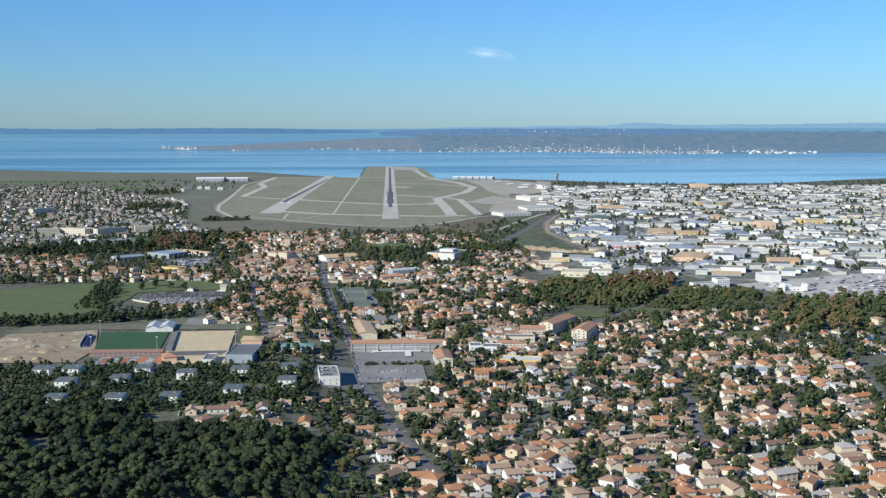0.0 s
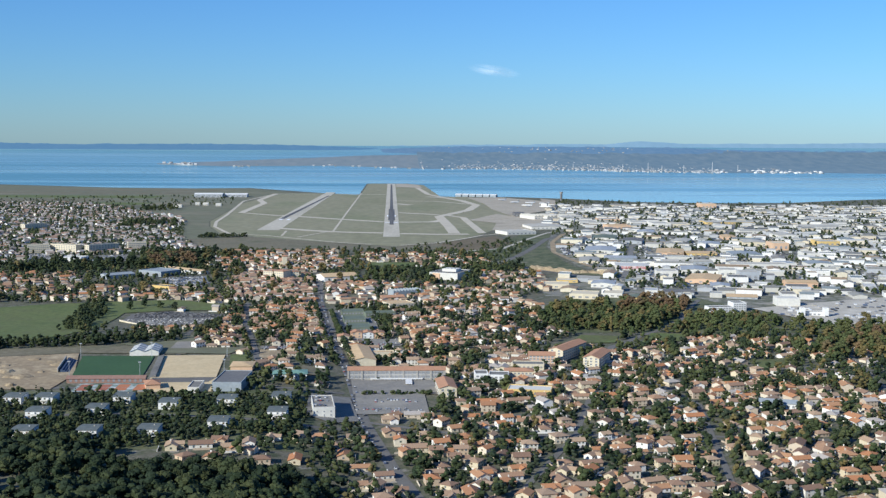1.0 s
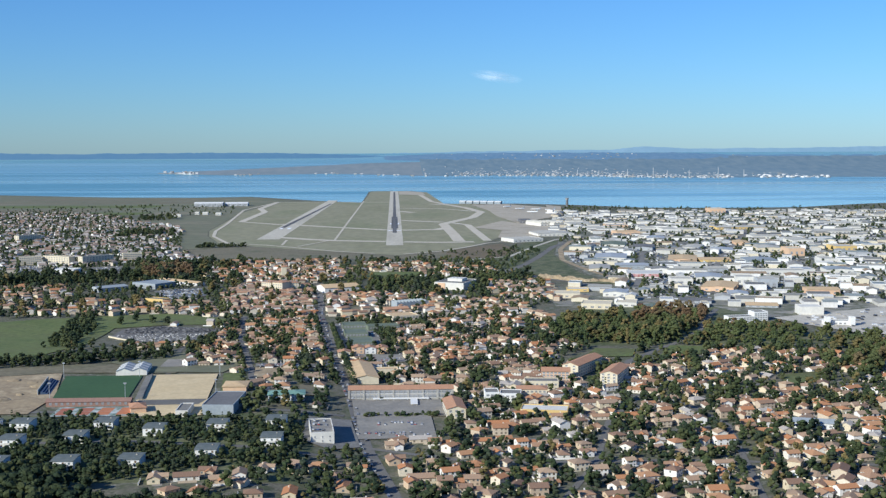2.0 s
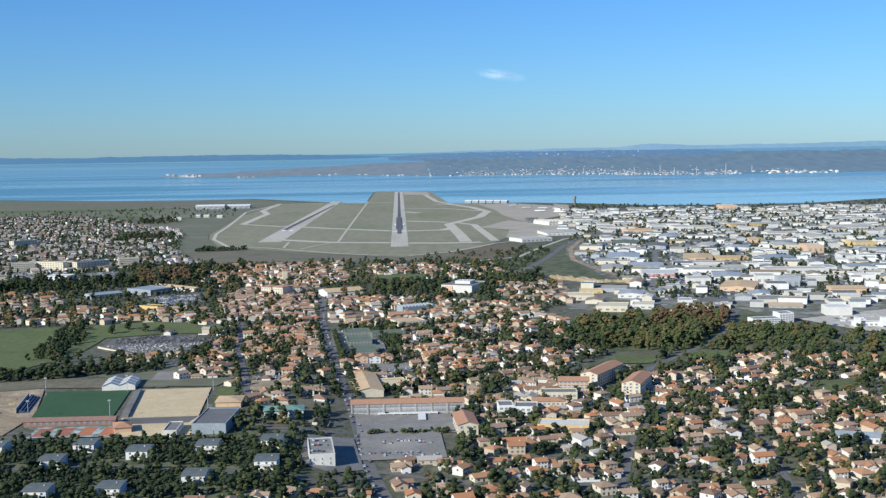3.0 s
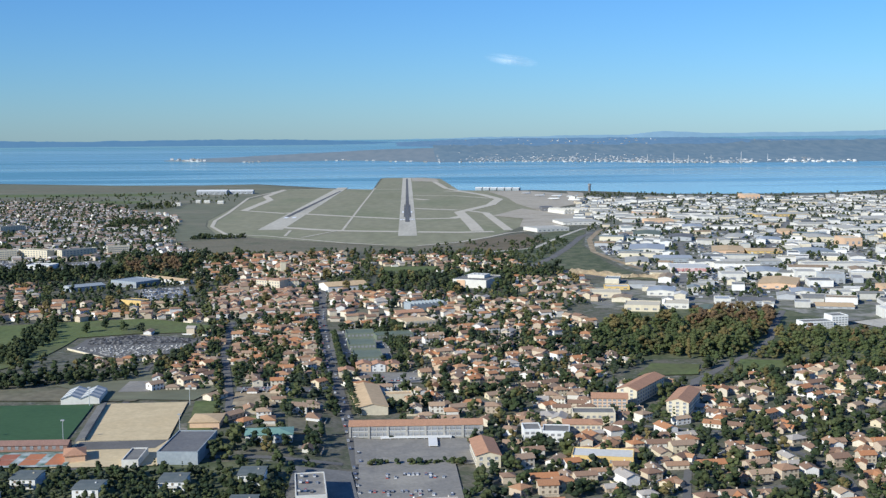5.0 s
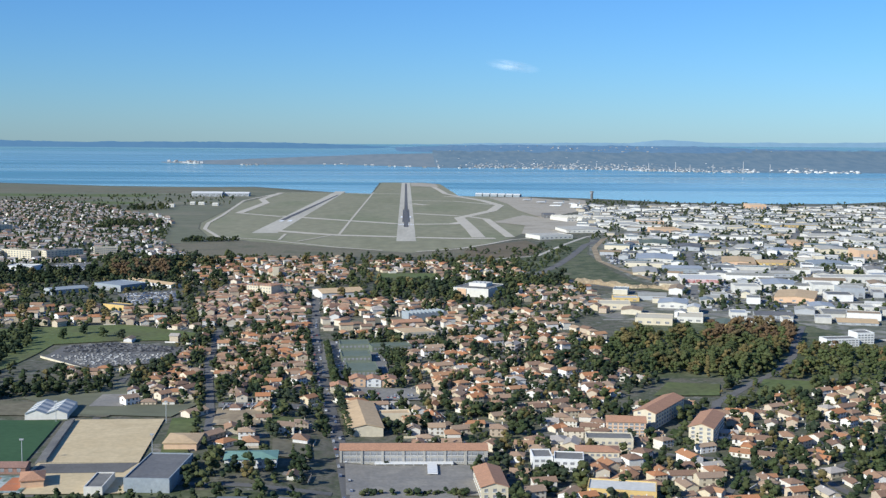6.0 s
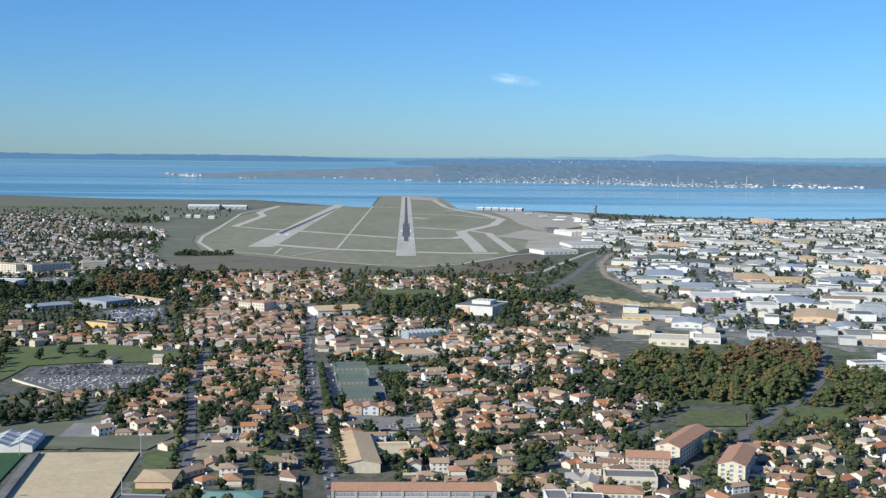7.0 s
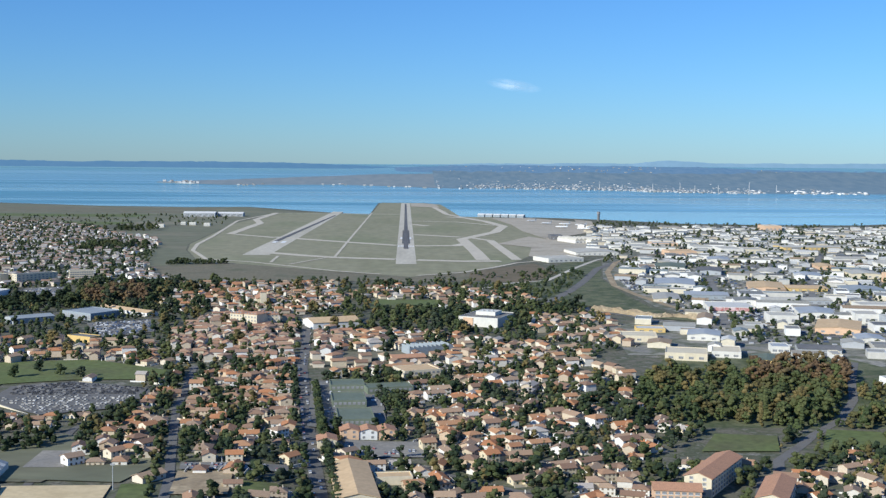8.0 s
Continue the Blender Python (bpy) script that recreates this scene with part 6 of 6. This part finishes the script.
# woods
for nm, lab, outline, gap, kinds, fol, share, seed, zones in (
        ("mixed_wood", "mixed autumn wood in olive and rust", [(78, 750), (84, 785), (104, 822), (146, 818), (192, 826), (180, 784), (150, 740), (128, 706), (110, 707), (88, 714)], 9, ("tall",), "autumn_far", 0.42, 40, True),
        ("mixed_wood", "green undergrowth of the mixed wood", [(78, 750), (84, 785), (104, 822), (146, 818), (192, 826), (180, 784), (150, 740), (128, 706), (110, 707), (88, 714)], 5.8, ("leaf", "tall"), "wood_far", 0.8, 41, True),
        ("plane_trees", "rust-brown plane trees at the wood's edge", [(136, 785), (150, 822), (196, 832), (180, 782)], 6, ("tall",), "brown_far", 0.75, 42, True),
        ("east_wood", "olive and rust wood beyond the eastern villas", [(170, 690), (205, 640), (260, 650), (360, 640), (420, 760), (300, 735), (215, 742), (190, 780)], 12, ("tall",), "autumn_far", 0.4, 43, False),
        ("east_wood", "dark green trees in the eastern wood", [(165, 680), (205, 620), (330, 620), (420, 760), (300, 735), (215, 742), (190, 780)], 6.4, ("leaf", "tall", "leaf"), "wood_far", 0.8, 44, True),
        ("park_trees", "green trees between the wood and the meadows", [(124, 718), (150, 742), (172, 780), (190, 780), (176, 724), (164, 690), (142, 676), (126, 690)], 5.6, ("leaf", "tall", "leaf"), "wood_far", 0.75, 78, True),
        ("park_trees", "yellowing trees between the wood and the meadows", [(124, 718), (150, 742), (172, 780), (190, 780), (176, 724), (164, 690), (142, 676), (126, 690)], 8, ("leaf", "tall"), "autumn_far", 0.5, 79, True),
        ("park_trees", "green trees before the office park", [(178, 784), (190, 776), (232, 762), (222, 742), (196, 745), (184, 765)], 4.8, ("leaf",), "wood_far", 0.8, 81, True),
        ("park_trees", "rusty trees before the office park", [(178, 784), (190, 776), (232, 762), (222, 742), (196, 745), (184, 765)], 8, ("leaf",), "brown_far", 0.4, 82, True),
        ("yard_hedge", "dark clipped hedge between the school yard and car park", [(-23, 541.4), (8, 541.4), (8, 544), (-23, 544)], 1.7, ("bush",), "leaf_far", 0.9, 80, False),
        ("plane_trees", "golden plane trees among the eastern meadows", [(209, 616), (241, 615), (277, 702), (221, 665)], 6.5, ("tall",), "autumn_far", 0.7, 73, False),
        ("plane_trees", "rust-brown plane trees among the eastern meadows", [(215, 625), (236, 622), (270, 695), (225, 662)], 8, ("tall",), "brown_far", 0.6, 74, False),
        ("poplars", "yellow poplars beside the valley road", [(112, 704), (132, 702), (136, 716), (118, 718)], 6.5, ("poplar",), "autumn_far", 0.6, 75, False),
        ("edge_trees", "yellowing trees along the front of the wood", [(92, 728), (111, 712), (150, 733), (176, 775), (165, 778), (140, 745), (112, 735)], 6.5, ("tall",), "autumn_far", 0.6, 76, True),
        ("plane_trees", "large rust-brown plane trees by the car park", [(-218, 1062), (-176, 1052), (-192, 1140), (-236, 1130)], 6.5, ("tall",), "brown_far", 0.95, 45, True),
        ("park_trees", "dark maroon and green trees before the car parks", [(-330, 1060), (-232, 1085), (-218, 1040), (-300, 1005), (-350, 1010)], 6.5, ("tall", "leaf"), "pine_far", 0.8, 77, True),
        ("park_trees", "dark green park trees near the old town", [(-200, 1000), (-130, 1010), (-150, 1180), (-240, 1180), (-260, 1110)], 7, ("tall", "leaf"), "leaf_far", 0.6, 46, True),
        ("hill_wood", "dark green wood behind the middle town", [(-30, 940), (20, 935), (60, 950), (75, 1010), (110, 1040), (80, 1060), (20, 1030), (-35, 1000)], 6.5, ("tall", "leaf"), "leaf_far", 0.6, 47, True),
        ("hill_wood", "dark scrub and trees beside the motorway", [(40, 1080), (95, 1075), (150, 1280), (120, 1330), (60, 1180)], 6.5, ("leaf", "bush", "dot"), "leaf_far", 0.6, 48, False),
        ("field_trees", "dark tree belt across the meadow", [(-198, 700), (-182, 700), (-188, 780), (-203, 838), (-216, 836), (-204, 770)], 4.2, ("leaf",), "pine_far", 0.7, 49, False),
        ("field_trees", "dark trees between the meadow and the sports ground", [(-250, 628), (-170, 643), (-146, 648), (-118, 664), (-120, 676), (-170, 662), (-235, 652)], 4.0, ("leaf",), "pine_far", 0.85, 50, True),
        ("town_edge_trees", "dark trees along the edge of the airfield", [(-250, 1180), (-170, 1190), (60, 1190), (60, 1222), (-60, 1222), (-180, 1205), (-280, 1400), (-300, 1380)], 8, ("dot",), "leaf_far", 0.6, 51, True),
        ("mid_trees", "green trees among the middle town", [(-330, 830), (-120, 830), (-60, 845), (60, 820), (100, 880), (110, 1040), (60, 1190), (-180, 1190), (-340, 1010)], 5.6, ("dot", "dot", "leaf"), "leaf_far", 0.55, 52, True),
        ("mid_trees", "yellowing trees among the middle town", [(-330, 830), (-120, 830), (-60, 845), (60, 820), (100, 880), (110, 1040), (60, 1190), (-180, 1190), (-340, 1010)], 14, ("leaf", "leaf", "tall"), "autumn_far", 0.6, 53, True),
        ("left_trees", "green trees among the far suburb", [(-900, 1300), (-430, 1040), (-250, 1020), (-240, 1350), (-275, 1560), (-450, 1960), (-560, 2050), (-900, 2080)], 6.6, ("dot",), "leaf_far", 0.9, 54, True),
        ("left_wood", "dark grove at the edge of the far suburb", [(-352, 1500), (-300, 1490), (-278, 1530), (-290, 1600), (-345, 1580)], 6.5, ("tall", "leaf"), "leaf_far", 0.8, 71, False),
        ("left_wood", "dark grove on the dry fields", [(-405, 1840), (-345, 1830), (-340, 1900), (-400, 1905)], 8, ("tall", "leaf"), "leaf_far", 0.7, 72, False),
        ("industry_trees", "green trees between the halls", [(160, 900), (330, 860), (560, 1000), (780, 1700), (500, 1960), (260, 1800), (180, 1420), (160, 1100)], 7, ("dot", "dot", "leaf"), "leaf_far", 0.4, 55, True),
        ("shore_trees", "dark scrub along the lagoon shore", [(240, 1900), (800, 1800), (1000, 2200), (700, 2095), (579, 2085), (431, 2109), (300, 2200)], 9, ("dot",), "leaf_far", 0.28, 56, False),
        ("shore_trees", "dark scrub along the left lagoon shore", [(-1000, 1950), (-270, 1990), (-300, 2250), (-400, 2300), (-1000, 2200)], 12, ("dot",), "leaf_far", 0.25, 57, False),
        ("fence_hedge", "dark hedge at the airfield fence", [(-225, 1352), (-170, 1362), (-172, 1374), (-225, 1366)], 4, ("leaf",), "pine_far", 0.95, 58, False),
        ("fence_hedge", "dark bushes on the dry meadow", [(20, 1225), (90, 1255), (105, 1300), (60, 1300), (10, 1245)], 9, ("bush", "leaf"), "leaf_far", 0.4, 59, False)):
    woodland(nm, lab, [(kinds[int(rng.random() * len(kinds))], x, y, s * (0.95 if fol == "autumn_far" and nm != "mid_trees" else 0.82 if nm in ("mixed_wood", "east_wood") else 1)) for x, y, s in scatter(outline, gap, 1.2, share, seed, True, zones, 1.1 if nm == "industry_trees" else 0.3)], fol, "wood")
for x, y in ((-172, 815), (-160, 806), (-150, 801), (-178, 800)):
    tree("leaf", "leaf", x, y, 1.2, "single dark tree on the green meadow")


# a thin cloud
def cloud_mat():
    m = bpy.data.materials.new("thin_cloud")
    m.use_nodes = True
    n, l = m.node_tree.nodes, m.node_tree.links
    p = n["Principled BSDF"]
    p.inputs["Base Color"].default_value, p.inputs["Roughness"].default_value = (0.9, 0.9, 0.92, 1), 1.0
    tc, mp, tex = n.new("ShaderNodeTexCoord"), n.new("ShaderNodeMapping"), n.new("ShaderNodeTexNoise")
    mp.inputs["Scale"].default_value = (0.012, 0, 0.06)
    tex.inputs["Scale"].default_value, tex.inputs["Detail"].default_value = 1.0, 5
    l.new(tc.outputs["Object"], mp.inputs[0])
    l.new(mp.outputs[0], tex.inputs["Vector"])
    edge, fall = n.new("ShaderNodeTexGradient"), n.new("ShaderNodeMapping")
    edge.gradient_type = "SPHERICAL"
    fall.inputs["Scale"].default_value = (1 / 110, 0, 1 / 24)
    l.new(tc.outputs["Object"], fall.inputs[0])
    l.new(fall.outputs[0], edge.inputs[0])
    ramp, mul = n.new("ShaderNodeMapRange"), n.new("ShaderNodeMath")
    ramp.inputs["From Min"].default_value, ramp.inputs["From Max"].default_value = 0.30, 0.62
    ramp.inputs["To Max"].default_value = 0.42
    l.new(tex.outputs["Fac"], ramp.inputs["Value"])
    mul.operation = "MULTIPLY"
    l.new(ramp.outputs[0], mul.inputs[0])
    l.new(edge.outputs["Fac"], mul.inputs[1])
    l.new(mul.outputs[0], p.inputs["Alpha"])
    return m


wisp = [(-120 + 20 * i, 6 * math.sin(i * 0.8), -26 + 13 * j) for j in range(5) for i in range(13)]
cloud = tagged(new("backdrop_cloud", mesh("backdrop_cloud", wisp, [(j * 13 + i, j * 13 + i + 1, j * 13 + i + 14, j * 13 + i + 13) for j in range(4) for i in range(12)], cloud_mat())), "thin white wisp of cloud in the blue sky", "cloud", kind="structure")
cloud.matrix_world = pose(401, 4800, 385, 0, 8, 0)


# ---------------------------------------------------------------- cars, tombs, lamps
def car():
    ob = thing("car", "parked car beside the street", "car", "parked cars")
    v, f = box(-0.95, 0.95, -0.4, 0.4, 0.12, 0.42)
    part("body", v, f, M["carpaint"], ob)
    v = [(-0.75, -0.36, 0.42), (0.5, -0.36, 0.42), (0.5, 0.36, 0.42), (-0.75, 0.36, 0.42), (-0.55, -0.3, 0.66), (0.2, -0.3, 0.66), (0.2, 0.3, 0.66), (-0.55, 0.3, 0.66)]
    part("cabin", v, f, M["glass"], ob)
    part("roof", *box(-0.52, 0.17, -0.29, 0.29, 0.66, 0.69), M["carpaint"], ob)
    for x in (-0.6, 0.6):
        for y in (-0.4, 0.4):
            part("wheel", *[(lambda g: ([(px + x, pz * 1.0 + y, py + 0.17) for px, py, pz in g[0]], g[1]))(cylinder(0, 0, -0.06, 0.06, 0.17, 0.17, 8))][0], M["tyre"], ob)
    return ob


first_car = car()
spots = []
for i in range(64):
    y = 420 + i * 7 + rng.uniform(-2, 2)
    x = float(np.interp(y, [p[1] for p in STREET], [p[0] for p in STREET]))
    spots.append((x + rng.choice((-1.7, -1.7, 0.7)), y, 97))
for x0, x1, y0, nrow in ((-75, -46, 636, 2), (-22, 4, 510, 2), (-20, 2, 527, 2), (-28, -6, 667, 4), (-42, -30, 500, 1), (-40, -30, 520, 1)):
    for rw in range(nrow):
        x = x0
        while x < x1:
            if rng.random() < 0.35:
                spots.append((x, y0 + rw * 3.2, 90 + rng.uniform(-4, 4)))
            x += 1.3
first_car.matrix_world = pose(-60, 880, 0.22, 0, 0, 97)
for x, y, dg in spots[:122]:
    copy_thing(first_car, pose(x, y, 0.22, 0, 0, dg))
for x, y in ((-39.5, 498), (-37.8, 498.4), (-36, 498), (-39.8, 506), (-38, 506.3), (-35.2, 506), (-40, 512), (-36.4, 512.4)):
    tagged(copy_thing(first_car, pose(x, y, 4.0, 0, 0, 92)), "parked car on the roof deck of the white block")


def specks(name, label, category, outline, gap, share, dims, material, seed, z=0.05):
    r = random.Random(seed)
    V, F = [], []
    xs_, ys_ = [p[0] for p in outline], [p[1] for p in outline]
    x = min(xs_)
    while x < max(xs_):
        y = min(ys_)
        while y < max(ys_):
            if r.random() < share and inside(x, y, outline) and free(x, y, 0.5, zones=False):
                w, d, h = (q * r.uniform(0.7, 1.3) for q in dims)
                geo = turned(box(-w / 2, w / 2, -d / 2, d / 2, 0, h), x + r.uniform(-0.2, 0.2), y + r.uniform(-0.2, 0.2), z, r.choice((0, 6, 90)))
                n = len(V)
                V.extend(geo[0])
                F.extend(tuple(a + n for a in f) for f in geo[1])
            y += gap[1]
        x += gap[0]
    tagged(new(name, mesh(name, V, F, material)), label, category, "", "stuff")


specks("tombs", "rows of pale stone tombs", "tombs", [(-170, 749), (-166, 758), (-117, 762), (-114, 736), (-142, 718)], (1.7, 2.9), 0.55, (0.7, 1.1, 0.6), M["stone"], 61, 0.2)
specks("tombs", "rows of dark granite tombs", "tombs", [(-166, 759), (-170, 777), (-150, 788), (-117, 775), (-118, 763)], (1.6, 2.3), 0.85, (0.95, 1.3, 0.6), M["darkstone"], 69, 0.2)
for (x0, y0), (x1, y1) in (((-173, 747.5), (-142, 715)), ((-163, 769), (-148, 774))):
    n, a = math.hypot(x1 - x0, y1 - y0) / 2, math.degrees(math.atan2(y1 - y0, x1 - x0))
    wall_ob = thing("cemetery_wall", "low cream rendered wall along the cemetery", "wall", "cemetery walls", at=pose((x0 + x1) / 2, (y0 + y1) / 2, 0, 0, 0, a))
    part("body", *box(-n, n, -0.18, 0.18, -0.4, 0.5), M["cream"], wall_ob)
    part("coping", *box(-n - 0.05, n + 0.05, -0.24, 0.24, 0.5, 0.58), M["concrete"], wall_ob)
specks("parked_cars", "rows of cars on the large car park", "cars", [(-190, 968), (-159, 984), (-149, 938), (-170, 912)], (1.4, 3.0), 0.62, (0.8, 1.8, 0.6), M["carpaint_far"], 62, 0.2)
specks("parked_cars", "rows of cars before the flats", "cars", [(-354, 1166), (-335, 1162), (-310, 1092), (-329, 1088)], (1.5, 3.4), 0.5, (0.85, 1.8, 0.6), M["carpaint_far"], 67, 0.2)
specks("parked_cars", "cars beside the low supermarket", "cars", [(-282, 1148), (-260, 1158), (-246, 1100), (-279, 1100)], (1.5, 3.4), 0.4, (0.85, 1.8, 0.6), M["carpaint_far"], 68, 0.2)
specks("parked_cars", "cars between the green workshops", "cars", [(-46, 700), (-10, 700), (-8, 766), (-24, 786), (-48, 790)], (1.6, 4.2), 0.2, (0.75, 1.7, 0.55), M["carpaint_far"], 66, 0.35)
specks("parked_cars", "rows of cars on an industrial lot", "cars", [(157, 1164), (166, 1272), (185, 1299), (182, 1225), (169, 1161)], (1.5, 3.2), 0.7, (0.9, 1.9, 0.7), M["carpaint_far"], 63, 0.05)
specks("parked_cars", "crowded yard of parked cars", "cars", [(180, 985), (208, 965), (250, 1050), (205, 1025)], (1.5, 3.2), 0.75, (0.9, 1.9, 0.7), M["carpaint_far"], 64, 0.05)
specks("yard_goods", "containers and goods stacked in the yards", "goods", [(160, 900), (330, 860), (560, 1000), (600, 1500), (260, 1480), (165, 1200)], (6, 6), 0.5, (2.4, 1.3, 0.9), M["carpaint_far"], 65, 0.05)
specks("yard_goods", "stacked goods on the pale yard", "goods", [(240, 772), (270, 722), (300, 740), (390, 790), (400, 860), (330, 845), (250, 800)], (5, 5), 0.35, (2.6, 1.4, 0.9), M["carpaint_far"], 83, 0.3)


# garden walls, drives and cars by the houses
r = random.Random(77)
walls, drives, cars_v = ([], []), ([], []), ([], [])


def add(store, geo):
    n = len(store[0])
    store[0].extend(geo[0])
    store[1].extend(tuple(a + n for a in f) for f in geo[1])


for x, y, deg in homes:
    for k in range(4):
        if r.random() < 0.42:
            u = r.uniform(3.8, 4.6)
            a = radians(deg + 90 * k)
            px, py = x + u * math.cos(a), y + u * math.sin(a)
            if free(px, py, 0.3):
                add(walls, turned(box(-r.uniform(2, 4), r.uniform(2, 4), -0.08, 0.08, -0.3, r.uniform(0.5, 0.9)), px, py, 0, deg + 90 * k + 90))
    if r.random() < 0.75:
        a = radians(deg + r.choice((0, 90, 180, 270)) + 20)
        px, py = x + 3.6 * math.cos(a), y + 3.6 * math.sin(a)
        w, q = r.uniform(1.2, 3), r.uniform(1.2, 3)
        add(drives, turned(([(-w, -q, 0), (w, -q, 0), (w, q, 0), (-w, q, 0)], [(0, 1, 2, 3)]), px, py, r.uniform(0.012, 0.028), deg))
        if r.random() < 0.5 and free(px, py, 0.2):
            turn = deg + r.choice((0, 90))
            add(cars_v, turned(joined(box(-0.95, 0.95, -0.4, 0.4, 0.1, 0.42), box(-0.6, 0.4, -0.34, 0.34, 0.42, 0.68)), px, py, 0.03, turn))
tagged(new("garden_walls", mesh("garden_walls", *walls, M["render_far"])), "low pale garden walls between the plots", "walls", "", "stuff")
tagged(new("drives", mesh("drives", *drives, M["paving"])), "pale drives and small lawns beside the houses", "paving", "", "stuff")
tagged(new("drive_cars", mesh("drive_cars", *cars_v, M["carpaint_far"])), "small cars parked on the drives", "cars", "", "stuff")


# ---------------------------------------------------------------- the slope on the wooded side
def smooth(t):
    t = min(1, max(0, t))
    return t * t * (3 - 2 * t)


def rise(x, y):
    return 3.6 * smooth((-18 - x) / 42) * smooth((770 - y) / 110)


for ob in list(scene.objects):
    if ob.parent or ob.type not in ("MESH", "EMPTY"):
        continue
    if ob.type == "EMPTY":
        ob.location.z += rise(ob.location.x, ob.location.y)
        continue
    if ob.name in ("water", "backdrop_cloud"):
        continue
    me = ob.data
    co = [v.co for v in me.vertices]
    if min(v.x for v in co) > -18 or min(v.y for v in co) > 770:
        continue
    if ob.get("kind") == "structure":
        x0, x1, y0, y1 = min(v.x for v in co), max(v.x for v in co), min(v.y for v in co), max(v.y for v in co)
        bm = bmesh.new()
        bm.from_mesh(me)
        for axis, lo, hi, a, z in ((0, -70, -10, x0, x1), (1, 650, 780, y0, y1)):
            for q in range(lo, hi, 10):
                if a < q < z:
                    cut = [0.0, 0.0, 0.0]
                    cut[axis] = q
                    bmesh.ops.bisect_plane(bm, geom=bm.verts[:] + bm.edges[:] + bm.faces[:], plane_co=cut, plane_no=(1 - axis, axis, 0), dist=1e-4)
        bm.to_mesh(me)
        bm.free()
    for v in me.vertices:
        if v.co.z > -1.0:
            v.co.z += rise(v.co.x, v.co.y)
    me.update()
